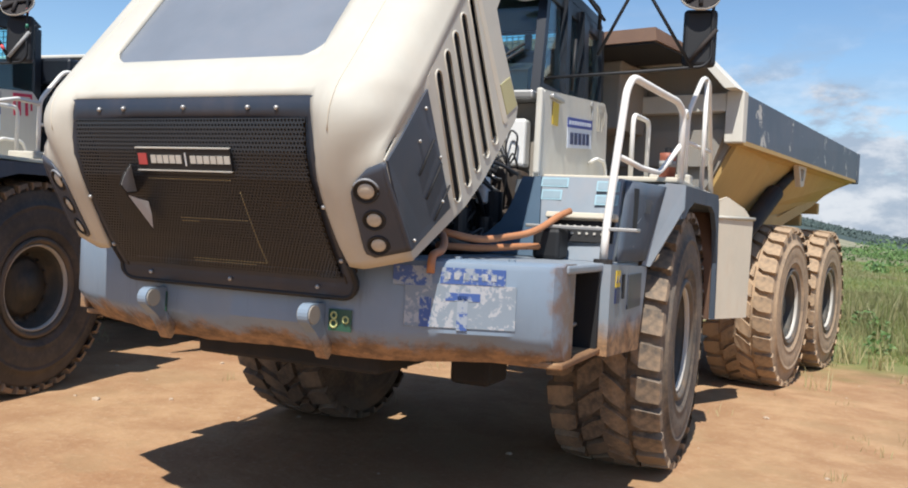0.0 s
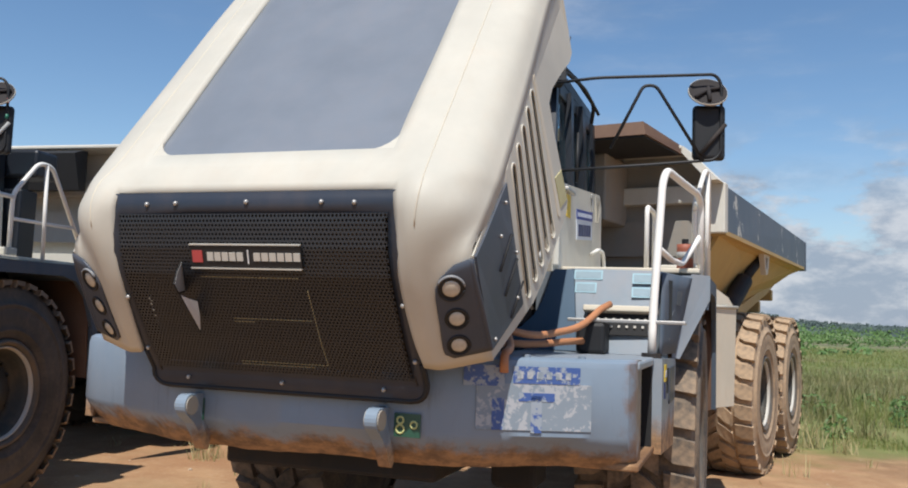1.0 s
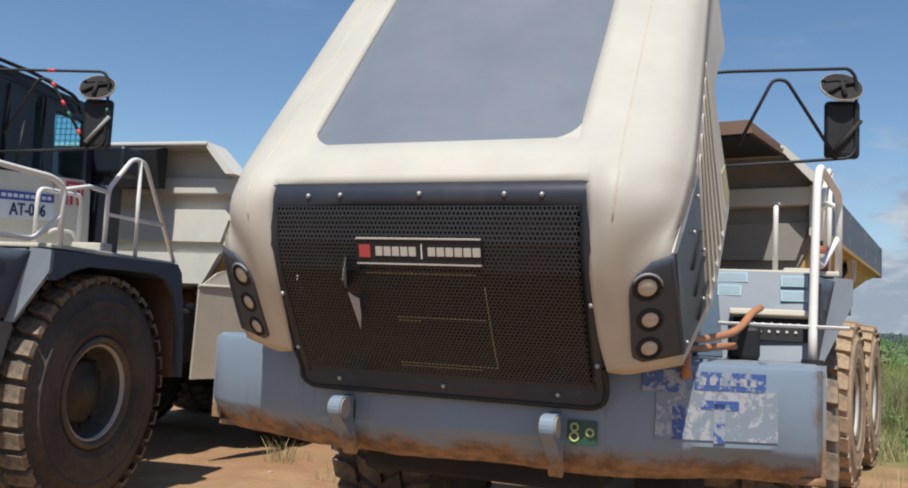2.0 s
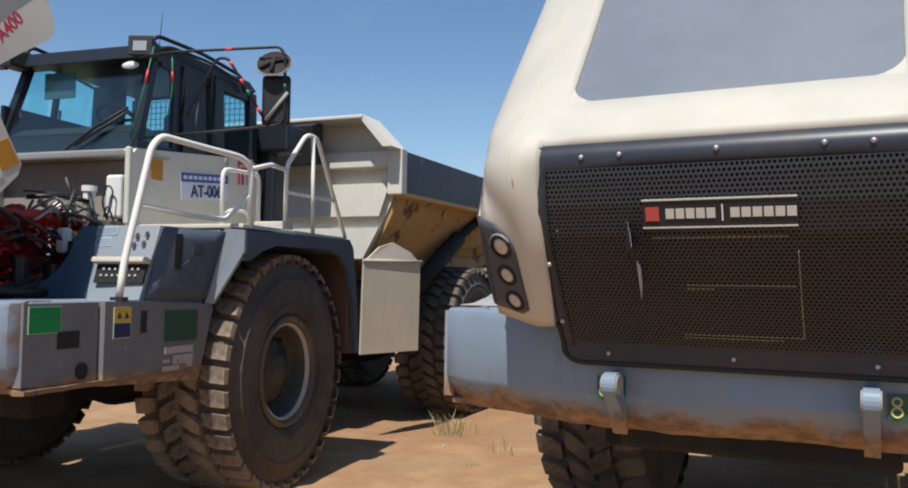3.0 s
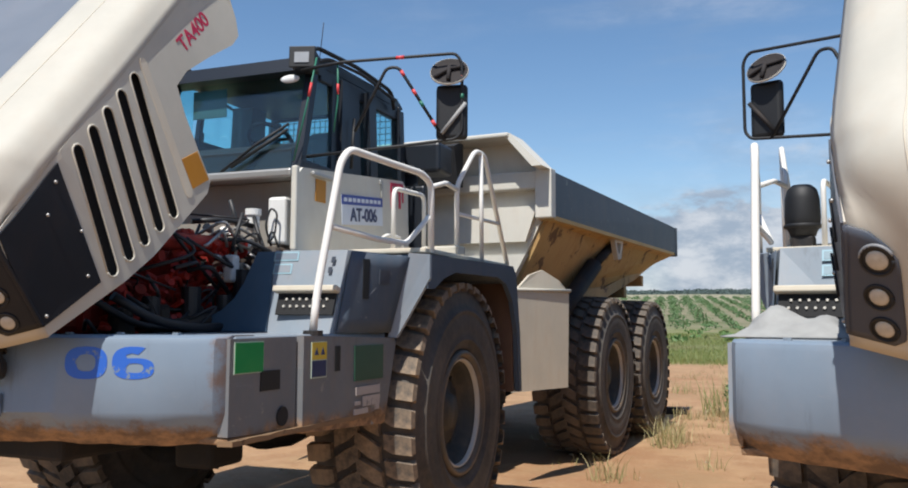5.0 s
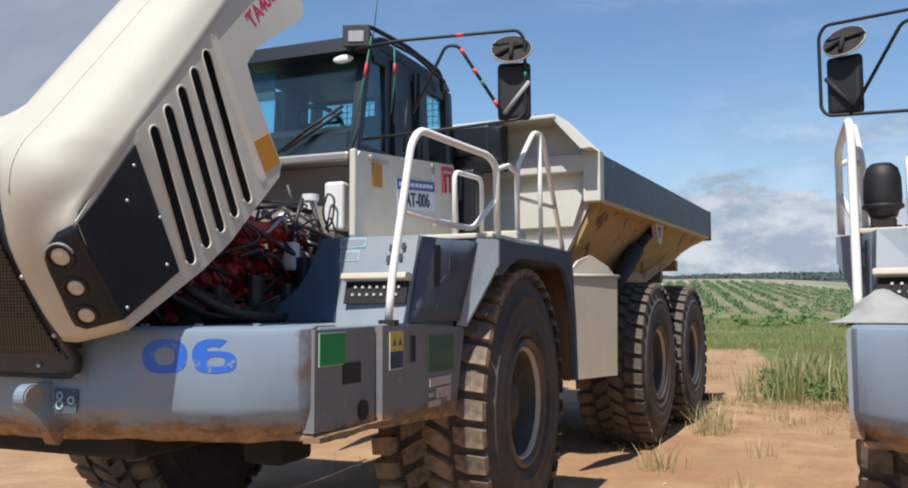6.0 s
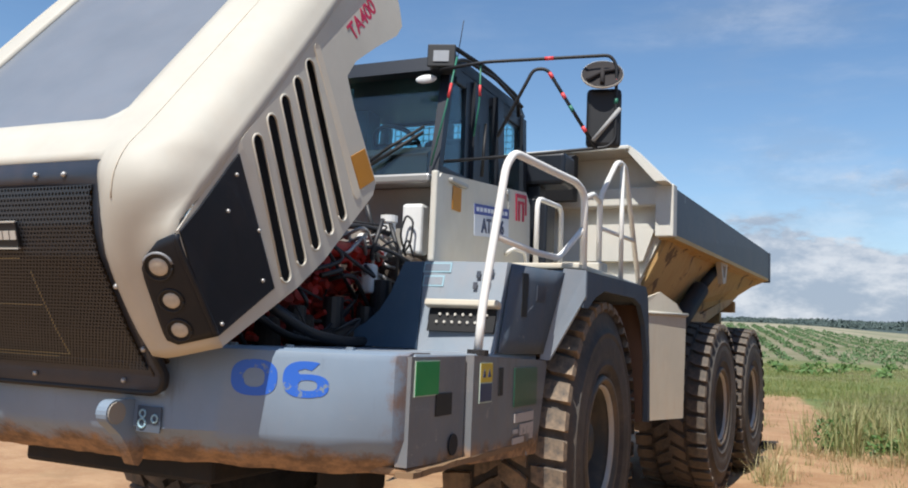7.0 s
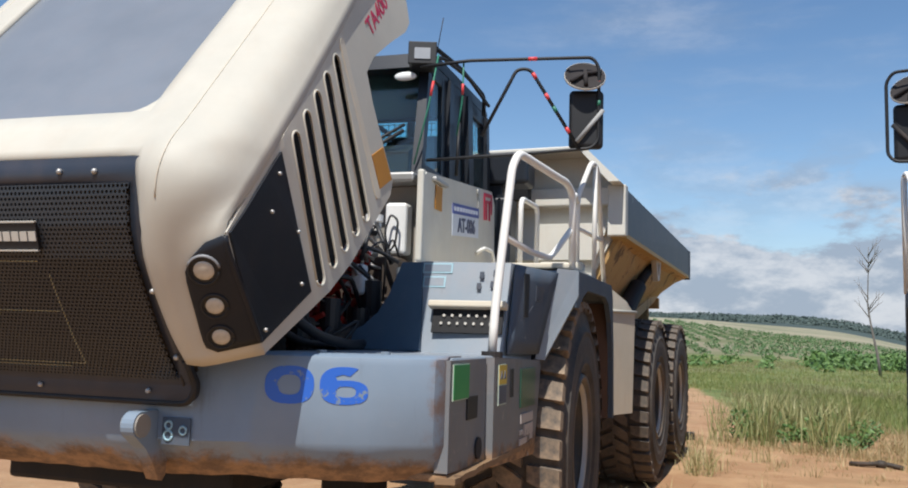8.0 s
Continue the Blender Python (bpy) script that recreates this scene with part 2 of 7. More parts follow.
RUBBER = rubber_mat("tyre rubber", 0.6, 0.16)
RUBBER_BROWN = rubber_mat("brown dusty tyre rubber", 0.8, 0.40)
RUBBER_DUSTY = rubber_mat("dusty tyre rubber", 0.85, 0.72)
RUBBER_GREY = rubber_mat("grey dusty tyre rubber", 0.8, 0.27)
RUBBER_PALE = rubber_mat("pale dusty tyre rubber", 1.35)
RIM = paint("dusty rim paint", (0.055, 0.055, 0.05), 0.6, 0.35, dust_color=(0.32, 0.22, 0.13))
RIM_EDGE = paint("rim flange", (0.10, 0.092, 0.08), 0.55, 0.4)
RIM_RING = paint("worn rim ring", (0.50, 0.48, 0.43), 0.45, 0.25)


GRILLE_FRAME = paint("navy grille frame", (0.026, 0.033, 0.047), 0.38, 0.05, shine=0.4)
GRILLE = paint("black grille paint", (0.023, 0.026, 0.031), 0.40, 0.06, shine=0.45, dust_color=(0.07, 0.055, 0.04))


def core_mat():
    """Fine upright fins with tubes between, furred with dust."""
    n = Nodes("radiator fins")
    w = n.t.nodes.new("ShaderNodeTexWave")
    w.bands_direction = "Z"
    w.inputs["Scale"].default_value, w.inputs["Distortion"].default_value = 22.0, 0.6
    n.t.links.new(n.co, w.inputs["Vector"])
    dust = n.ramp(n.noise(2.4, 6, 0.65), 0.35, 0.70)
    col = n.mix(dust, (0.018, 0.016, 0.014), (0.15, 0.10, 0.05))
    col = n.mix(n.math("MULTIPLY", w.outputs["Fac"], 0.6), col, (0.012, 0.011, 0.010))
    n.bump(w.outputs["Fac"], 0.4, 0.006)
    return n.done(col, 0.85)


CORE = core_mat()


def glass_mat(name, tint, rough=0.02):
    m = bpy.data.materials.new(name)
    m.use_nodes = True
    t = m.node_tree
    t.nodes.clear()
    out, mix = t.nodes.new("ShaderNodeOutputMaterial"), t.nodes.new("ShaderNodeMixShader")
    tr, gl, lw = t.nodes.new("ShaderNodeBsdfTransparent"), t.nodes.new("ShaderNodeBsdfGlossy"), t.nodes.new("ShaderNodeLayerWeight")
    tr.inputs[0].default_value = (*tint, 1)
    gl.inputs["Roughness"].default_value = rough
    pw, ad = t.nodes.new("ShaderNodeMath"), t.nodes.new("ShaderNodeMath")
    pw.operation, ad.operation = "POWER", "MULTIPLY_ADD"
    pw.inputs[1].default_value = 4.0
    ad.inputs[1].default_value, ad.inputs[2].default_value = 0.6, 0.055
    t.links.new(lw.outputs["Facing"], pw.inputs[0])
    t.links.new(pw.outputs[0], ad.inputs[0])
    t.links.new(ad.outputs[0], mix.inputs[0])
    t.links.new(tr.outputs[0], mix.inputs[1])
    t.links.new(gl.outputs[0], mix.inputs[2])
    film, dust = t.nodes.new("ShaderNodeMixShader"), t.nodes.new("ShaderNodeBsdfDiffuse")
    dust.inputs[0].default_value = (0.42, 0.45, 0.46, 1)
    film.inputs[0].default_value = 0.010
    t.links.new(mix.outputs[0], film.inputs[1])
    t.links.new(dust.outputs[0], film.inputs[2])
    t.links.new(film.outputs[0], out.inputs[0])
    return m


GLASS = glass_mat("tinted cab glass", (0.80, 0.98, 0.99))
RING_GREY = plain("grey lamp rim", (0.20, 0.205, 0.215), 0.5)
LENS = plain("lamp lens", (0.46, 0.42, 0.35), 0.15, 0.0, 0.35, 45)
WORK_LENS = plain("dim lamp lens", (0.34, 0.35, 0.36), 0.2)
MIRROR = plain("mirror glass", (0.75, 0.78, 0.80), 0.03, 1.0, 0.0)


def ground_mat():
    n = Nodes("sandy dirt with sparse grass")
    sep = n.t.nodes.new("ShaderNodeSeparateXYZ")
    n.t.links.new(n.geo.outputs["Position"], sep.inputs[0])
    big, mid, fine = n.noise(0.22, 6, 0.6), n.noise(1.6, 7, 0.68), n.noise(22, 5, 0.7)
    pale, deep, red = (0.405, 0.250, 0.130), (0.30, 0.165, 0.080), (0.285, 0.135, 0.060)
    col = n.mix(n.ramp(mid, 0.36, 0.66), deep, pale)
    col = n.mix(n.math("MULTIPLY", n.ramp(big, 0.48, 0.70), 0.7), col, red)
    col = n.mix(n.math("MULTIPLY", n.ramp(fine, 0.5, 0.78), 0.45), col, (0.54, 0.385, 0.25))
    crumbs = n.noise(60, 3, 0.6)
    col = n.mix(n.math("MULTIPLY", n.ramp(crumbs, 0.60, 0.72), 0.5), col, (0.26, 0.15, 0.085))
    straw = n.noise(7.0, 8, 0.75)
    col = n.mix(n.math("MULTIPLY", n.ramp(straw, 0.60, 0.70), 0.35), col, (0.34, 0.30, 0.14))
    patches = n.ramp(n.noise(0.75, 8, 0.72), 0.50, 0.62, 0.0, 0.55)
    col = n.mix(patches, col, (0.29, 0.185, 0.092))
    edge = n.math("MULTIPLY", n.math("MULTIPLY", n.ramp(sep.outputs["X"], 2.2, 3.6), n.ramp(sep.outputs["Y"], 3.6, 6.2)), n.ramp(n.noise(1.1, 7, 0.7), 0.40, 0.58, 0.25, 0.9))
    col = n.mix(edge, col, (0.185, 0.105, 0.050))
    # meadow beyond the yard
    meadow = n.noise(0.35, 7, 0.68)
    green = n.mix(n.ramp(meadow, 0.34, 0.66), (0.085, 0.120, 0.026), (0.175, 0.185, 0.055))
    green = n.mix(n.math("MULTIPLY", n.ramp(n.noise(0.06, 4, 0.6), 0.50, 0.62), 0.65), green, (0.27, 0.215, 0.120))
    green = n.mix(n.math("MULTIPLY", n.ramp(n.noise(0.16, 6, 0.7), 0.54, 0.64), 0.6), green, (0.105, 0.165, 0.024))
    reach = n.math("ADD", n.math("ADD", sep.outputs["Y"], n.ramp(n.math("ADD", sep.outputs["X"], n.math("MULTIPLY", sep.outputs["Y"], 0.18)), -3.5, -1.9, 0.0, 13.5)), n.ramp(sep.outputs["X"], -1.0, 3.0, 0.0, 6.0))
    far = n.ramp(n.math("ADD", reach, n.math("MULTIPLY", n.math("SUBTRACT", n.noise(0.30, 6, 0.65), 0.5), 14.0)), 23.0, 27.0)
    # planted slope with bare soil, then a pale field under the ridge
    wander = n.math("ADD", sep.outputs["Y"], n.math("MULTIPLY", n.math("SUBTRACT", n.noise(0.012, 5, 0.6), 0.5), 120.0))
    soil = n.mix(n.ramp(n.noise(0.05, 6, 0.65), 0.4, 0.62), (0.205, 0.180, 0.110), (0.120, 0.130, 0.052))
    green = n.mix(n.ramp(wander, 100.0, 125.0), green, soil)
    green = n.mix(n.ramp(wander, 215.0, 275.0), green, n.mix(n.ramp(n.noise(0.03, 6, 0.7), 0.42, 0.66), (0.285, 0.255, 0.170), (0.15, 0.16, 0.085)))
    col = n.mix(far, col, green)
    n.bump(n.math("ADD", n.math("MULTIPLY", mid, 1.0), n.math("MULTIPLY", fine, 0.35)), 0.55, 0.05)
    return n.done(col, 0.95)


GROUND = ground_mat()


def leaf_mat(name, a, b, rough=0.6):
    n = Nodes(name)
    rnd = n.geo.outputs["Random Per Island"]
    col = n.mix(rnd, a, b)
    n.p.inputs["Subsurface Weight"].default_value = 0.0
    return n.done(col, rough)


GRASS = leaf_mat("meadow grass", (0.125, 0.160, 0.040), (0.36, 0.325, 0.15))
GRASS_LOW = leaf_mat("low meadow grass", (0.095, 0.145, 0.026), (0.235, 0.225, 0.075))
GRASS_OLIVE = leaf_mat("olive meadow grass", (0.100, 0.118, 0.036), (0.26, 0.225, 0.105))
GRASS_DRY = leaf_mat("dry grass", (0.20, 0.19, 0.07), (0.46, 0.38, 0.20))


def peeled(name, colour, bare, amount, scale=16):
    """A sticker that has flaked away in patches."""
    n = Nodes(name)
    f = n.ramp(n.math("ADD", n.math("MULTIPLY", n.noise(scale, 8, 0.7), 0.65), n.math("MULTIPLY", n.noise(scale * 0.3, 4, 0.6), 0.35)), 0.5 - amount, 0.53 - amount)
    return n.done(n.mix(f, colour, bare), 0.45)


BLUE = peeled("flaking blue digit paint", (0.022, 0.12, 0.52), (0.17, 0.225, 0.29), -0.055, 17)
PEEL_PAPER = peeled("torn paper", (0.42, 0.38, 0.36), (0.13, 0.14, 0.15), -0.08, 22)
PEEL_WHITE = peeled("flaking white sticker", (0.36, 0.375, 0.40), (0.205, 0.25, 0.295), 0.03, 20)
PEEL_BLUE = peeled("flaking blue sticker", (0.045, 0.095, 0.28), (0.27, 0.31, 0.36), 0.0, 26)
CROP = leaf_mat("crop leaves", (0.040, 0.095, 0.028), (0.085, 0.155, 0.045))
BUSH = leaf_mat("bright bush leaves", (0.045, 0.102, 0.022), (0.105, 0.185, 0.042))
GRASS_BROWN = leaf_mat("brown low grass", (0.22, 0.18, 0.08), (0.40, 0.30, 0.16))
# Distance haze is mixed into these blue-greens.
WOOD_FAR = leaf_mat("hazy far woodland", (0.058, 0.085, 0.078), (0.078, 0.108, 0.095), 0.9)
BARK = plain("dead grey wood", (0.15, 0.13, 0.115), 0.85)
STONE = plain("pale stone", (0.43, 0.33, 0.24), 0.9, 0.0, 0.3, 3)


# ---- mesh helpers ----
def part(name, bm, material, parent=None, label="", m=None, smooth=False):
    """Link a bmesh as one mesh object, under a thing or part when one is given."""
    bmesh.ops.recalc_face_normals(bm, faces=bm.faces)
    me = bpy.data.meshes.new(name)
    bm.to_mesh(me)
    bm.free()
    me.materials.append(material)
    if smooth:
        me.shade_smooth() if smooth is True else me.set_sharp_from_angle(angle=radians(smooth))
    ob = new(name, me)
    if parent is not None:
        ob.parent = parent
    if m is not None:
        ob.matrix_basis = m
    if label:
        ob["label"] = label
    return ob


def smooth_by(ob, degrees=35):
    me = ob.data
    me.shade_smooth()
    me.set_sharp_from_angle(angle=radians(degrees))
    return ob


def add_box(bm, lo, hi, bevel=0.0, seg=2, m=None):
    made = bmesh.ops.create_cube(bm, size=1.0)
    vs = made["verts"]
    c, s = [(a + b) / 2 for a, b in zip(lo, hi)], [abs(b - a) for a, b in zip(lo, hi)]
    for v in vs:
        v.co = Vector([v.co[i] * s[i] + c[i] for i in range(3)])
    if bevel:
        es = list({e for v in vs for e in v.link_edges})
        got = bmesh.ops.bevel(bm, geom=es, offset=min(bevel, min(s) * 0.45), segments=seg, affect="EDGES", profile=0.5)
        vs = list({v for f in got["faces"] for v in f.verts} | {v for v in vs if v.is_valid})
    if m is not None:
        for v in vs:
            v.co = m @ v.co
    return vs


def box(name, lo, hi, mat, parent=None, bevel=0.01, label="", m=None, seg=2):
    bm = bmesh.new()
    add_box(bm, lo, hi, bevel, seg)
    return part(name, bm, mat, parent, label, m)


def add_solid(bm, bottom, top):
    """Close two equal loops of points into a solid."""
    a, b = [bm.verts.new(p) for p in bottom], [bm.verts.new(p) for p in top]
    bm.faces.new(a[::-1])
    bm.faces.new(b)
    for i in range(len(a)):
        j = (i + 1) % len(a)
        bm.faces.new((a[i], a[j], b[j], b[i]))
    return a + b


def add_prism(bm, pts, axis, lo, hi):
    """Extrude a 2D outline along an axis: x takes (y, z), y takes (x, z), z takes (x, y)."""
    def at(p, q):
        return {"x": (q, p[0], p[1]), "y": (p[0], q, p[1]), "z": (p[0], p[1], q)}[axis]
    return add_solid(bm, [at(p, lo) for p in pts], [at(p, hi) for p in pts])


def bevel_all(bm, off, seg=2, angle=25):
    es = [e for e in bm.edges if len(e.link_faces) == 2 and e.calc_face_angle(0) > radians(angle)]
    bmesh.ops.bevel(bm, geom=es, offset=off, segments=seg, affect="EDGES", profile=0.5, clamp_overlap=True)


def rounded(pts, r, n=4, closed=False):
    """A polyline with its corners rounded."""
    pts = [Vector(p) for p in pts]
    out = []
    k = len(pts)
    for i, p in enumerate(pts):
        if not closed and i in (0, k - 1):
            out.append(p)
            continue
        a, b = pts[i - 1], pts[(i + 1) % k]
        da, db = a - p, b - p
        rr = min(r, da.length * 0.45, db.length * 0.45)
        s, e = p + da.normalized() * rr, p + db.normalized() * rr
        for j in range(n + 1):
            t = j / n
            out.append(s * (1 - t) ** 2 + p * 2 * t * (1 - t) + e * t ** 2)
    return out


def add_tube(bm, pts, r, seg=10, r_end=None):
    pts = [Vector(p) for p in pts]
    rings, up = [], None
    for i, p in enumerate(pts):
        d = (pts[min(i + 1, len(pts) - 1)] - pts[max(i - 1, 0)]).normalized()
        if up is None:
            up = d.orthogonal().normalized()
        up = (up - d * up.dot(d)).normalized()
        side = d.cross(up)
        rad = r if r_end is None else r + (r_end - r) * i / (len(pts) - 1)
        rings.append([bm.verts.new(p + (up * math.cos(a) + side * math.sin(a)) * rad) for a in [2 * math.pi * j / seg for j in range(seg)]])
    for a, b in zip(rings, rings[1:]):
        for j in range(seg):
            f = bm.faces.new((a[j], a[(j + 1) % seg], b[(j + 1) % seg], b[j]))
            f.smooth = True
    bm.faces.new(rings[0][::-1])
    bm.faces.new(rings[-1])


def tube(name, pts, r, mat, parent=None, bend=0.08, label="", m=None, seg=10):
    bm = bmesh.new()
    add_tube(bm, rounded(pts, bend) if bend else pts, r, seg)
    return part(name, bm, mat, parent, label, m)


def add_lathe(bm, profile, seg, center=(0, 0, 0)):
    """Revolve (radius, x) pairs round the x axis."""
    cx, cy, cz = center
    rings = []
    for r, x in profile:
        rings.append([bm.verts.new((cx + x, cy + r * math.cos(a), cz + r * math.sin(a))) for a in [2 * math.pi * j / seg for j in range(seg)]])
    for a, b in zip(rings, rings[1:]):
        for j in range(seg):
            f = bm.faces.new((a[j], a[(j + 1) % seg], b[(j + 1) % seg], b[j]))
            f.smooth = True
    return rings


def inside(p, loop):
    hit, n = False, len(loop)
    for i in range(n):
        (x0, y0), (x1, y1) = loop[i][:2], loop[(i + 1) % n][:2]
        if (y0 > p[1]) != (y1 > p[1]) and p[0] < (x1 - x0) * (p[1] - y0) / (y1 - y0) + x0:
            hit = not hit
    return hit


def add_plate(bm, outer, holes, place, thick, grid=0.0):
    """A flat outline with holes, laid into space by place(u, v, depth), with real thickness."""
    from mathutils.geometry import delaunay_2d_cdt
    loops = [outer, *holes]
    flat, edges = [], []
    for lp in loops:
        k = len(flat)
        flat += [Vector((p[0], p[1])) for p in lp]
        edges += [(k + i, k + (i + 1) % len(lp)) for i in range(len(lp))]
    if grid:
        us, ws = [p[0] for p in outer], [p[1] for p in outer]
        for i in range(1, int((max(us) - min(us)) / grid) + 1):
            for j in range(1, int((max(ws) - min(ws)) / grid) + 1):
                p = (min(us) + i * grid, min(ws) + j * grid)
                if inside(p, outer) and not any(inside(p, h) for h in holes):
                    flat.append(Vector(p))
    vs, _, tris, _, _, _ = delaunay_2d_cdt(flat, edges, [], 0, 1e-6)
    top, low = [bm.verts.new(place(p.x, p.y, 0.0)) for p in vs], [bm.verts.new(place(p.x, p.y, thick)) for p in vs]
    for t in tris:
        c = sum((vs[i] for i in t), Vector((0, 0))) / 3
        if inside(c, outer) and not any(inside(c, h) for h in holes):
            bm.faces.new([top[i] for i in t])
            bm.faces.new([low[i] for i in reversed(t)])
    rim = [e for e in bm.edges if len(e.link_faces) == 1]
    near = {v: i for i, v in enumerate(top)}
    for e in rim:
        a, b = e.verts
        if a in near and b in near:
            bm.faces.new((a, b, low[near[b]], low[near[a]]))


def add_ball(bm, c, r, seg=10, rings=6, squash=(1, 1, 1)):
    got = bmesh.ops.create_uvsphere(bm, u_segments=seg, v_segments=rings, radius=r)
    for v in got["verts"]:
        v.co = Vector((v.co.x * squash[0], v.co.y * squash[1], v.co.z * squash[2])) + Vector(c)
    for f in {f for v in got["verts"] for f in v.link_faces}:
        f.smooth = True


def add_disc(bm, c, normal, r, depth, seg=20, r2=None):
    n = Vector(normal).normalized()
    q = n.to_track_quat("Z", "Y").to_matrix().to_4x4()
    got = bmesh.ops.create_cone(bm, cap_ends=True, segments=seg, radius1=r, radius2=r if r2 is None else r2, depth=depth)
    for v in got["verts"]:
        v.co = q @ v.co + Vector(c)


def text_mesh(words, size, extrude=0.002, bold=0.0):
    cu = bpy.data.curves.new("writing", "FONT")
    cu.body, cu.size, cu.extrude, cu.align_x, cu.align_y = words, size, extrude, "CENTER", "CENTER"
    cu.offset = bold
    ob = bpy.data.objects.new("writing", cu)
    scene.collection.objects.link(ob)
    bpy.context.view_layer.update()
    me = bpy.data.meshes.new_from_object(ob.evaluated_get(bpy.context.evaluated_depsgraph_get()))
    bpy.data.objects.remove(ob)
    return me


def writing(words, size, mat, parent, m, extrude=0.002, name="lettering", bold=0.0):
    me = text_mesh(words, size, extrude, bold)
    me.materials.clear()
    me.materials.append(mat)
    ob = new(name, me)
    ob.parent, ob.matrix_basis = parent, m
    return ob


def facing(origin, right, up):
    """A frame whose x runs to the right, y up and z out of the surface."""
    r = Vector(right).normalized()
    u = Vector(up)
    u = (u - r * u.dot(r)).normalized()
    n = r.cross(u)
    return Matrix(((r.x, u.x, n.x, origin[0]), (r.y, u.y, n.y, origin[1]), (r.z, u.z, n.z, origin[2]), (0, 0, 0, 1)))


def label_plate(name, m, w, h, mat, parent, label="", t=0.004, x=0.0, y=0.0):
    bm = bmesh.new()
    add_box(bm, (x - w / 2, y - h / 2, -0.001), (x + w / 2, y + h / 2, t), 0.0)
    return part(name, bm, mat, parent, label, m)


# ---- wheels ----
TYRE_R, TYRE_W = 0.905, 0.72


def tyre_bmesh(lug_depth):
    """Round carcass of a big earthmover tyre."""
    bm = bmesh.new()
    h = TYRE_W / 2
    base = TYRE_R - lug_depth
    prof = [(0.372, h * 0.70), (0.41, h * 0.86), (0.455, h * 0.97), (0.475, h * 0.97), (0.485, h * 1.01), (0.505, h * 1.02), (0.515, h * 1.0), (0.56, h * 1.03), (0.65, h * 1.025), (0.675, h * 1.01), (0.68, h * 1.03), (0.70, h * 1.03), (0.705, h * 0.995), (0.755, h * 0.95), (0.80, h * 0.93), (0.835, h * 0.91),
            (base, h * 0.80), (base + 0.012, h * 0.4), (base + 0.016, 0)]
    prof = prof + [(r, -x) for r, x in reversed(prof[:-1])]
    add_lathe(bm, prof, 56)

    return bm


def add_block(bm, side, line, base, bottom=None):
    """A tapered tread block along (x, lead, width) stations."""
    h = TYRE_W / 2
    tops, lows = [], []
    for x, lead, w in line:
        rad = TYRE_R - 0.022 * (x / h) ** 2
        for q in (-1, 1):
            a, b = (lead + q * w * 0.485) / TYRE_R, (lead + q * w * 0.52) / TYRE_R
            tops.append(bm.verts.new((x * side, rad * math.cos(a), rad * math.sin(a))))
            lows.append(bm.verts.new((x * side, (base - 0.03) * math.cos(b), (base - 0.03) * math.sin(b))))
    n = len(line)
    for i in range(0, 2 * n - 2, 2):
        bm.faces.new((tops[i], tops[i + 1], tops[i + 3], tops[i + 2]))
        bm.faces.new((tops[i], tops[i + 2], lows[i + 2], lows[i]))
        bm.faces.new((tops[i + 1], lows[i + 1], lows[i + 3], tops[i + 3]))
    e = 2 * n - 2
    bm.faces.new((tops[0], lows[0], lows[1], tops[1]))
    if bottom is None:
        bm.faces.new((tops[e], tops[e + 1], lows[e + 1], lows[e]))
        return
    lead, w = line[-1][1], line[-1][2]
    flank = [bm.verts.new((h * 1.01 * side, bottom * math.cos(q), bottom * math.sin(q))) for q in ((lead - w * 0.38) / TYRE_R, (lead + w * 0.38) / TYRE_R)]
    bm.faces.new((tops[e], tops[e + 1], flank[1], flank[0]))
    bm.faces.new((tops[e], flank[0], lows[e]))
    bm.faces.new((tops[e + 1], lows[e + 1], flank[1]))


def bar_bmesh(side, lug_depth, lugs):
    """One step of the tread: a slanting middle block and the shoulder block beside it."""
    bm = bmesh.new()
    h, base = TYRE_W / 2, TYRE_R - lug_depth
    pitch = 2 * math.pi * TYRE_R / lugs
    add_block(bm, side, [(-0.010, -0.28 * pitch, 0.60 * pitch), (0.07, 0.02 * pitch, 0.74 * pitch), (0.150, 0.30 * pitch, 0.62 * pitch)], base)
    add_block(bm, side, [(0.180, 0.78 * pitch, 0.56 * pitch), (0.235, 0.88 * pitch, 0.72 * pitch), (h * 0.985, 0.96 * pitch, 0.68 * pitch)], base, 0.845)
    return bm


def rim_bmesh():
    bm = bmesh.new()
    h = TYRE_W / 2
    add_lathe(bm, [(0.374, h * 0.60), (0.374, h * 0.82), (0.350, h * 0.82), (0.335, h * 0.70), (0.318, h * 0.56), (0.305, h * 0.46), (0.245, h * 0.44), (0.235, h * 0.54),
                   (0.215, h * 0.60), (0.13, h * 0.62), (0.115, h * 0.72), (0.0001, h * 0.73)], 40)
    add_lathe(bm, [(0.348, -h * 0.6), (0.30, -h * 0.5), (0.20, -h * 0.4), (0.0001, -h * 0.4)], 32)
    for i in range(14):
        a = 2 * math.pi * i / 14
        add_disc(bm, (h * 0.48, 0.275 * math.cos(a), 0.275 * math.sin(a)), (1, 0, 0), 0.014, 0.03, 6)
    return bm


def flange_bmesh():
    bm = bmesh.new()
    h = TYRE_W / 2
    add_lathe(bm, [(0.374, h * 0.90), (0.390, h * 0.985), (0.412, h * 0.985), (0.426, h * 0.92), (0.405, h * 0.80), (0.374, h * 0.80), (0.374, h * 0.90)], 48)
    return bm


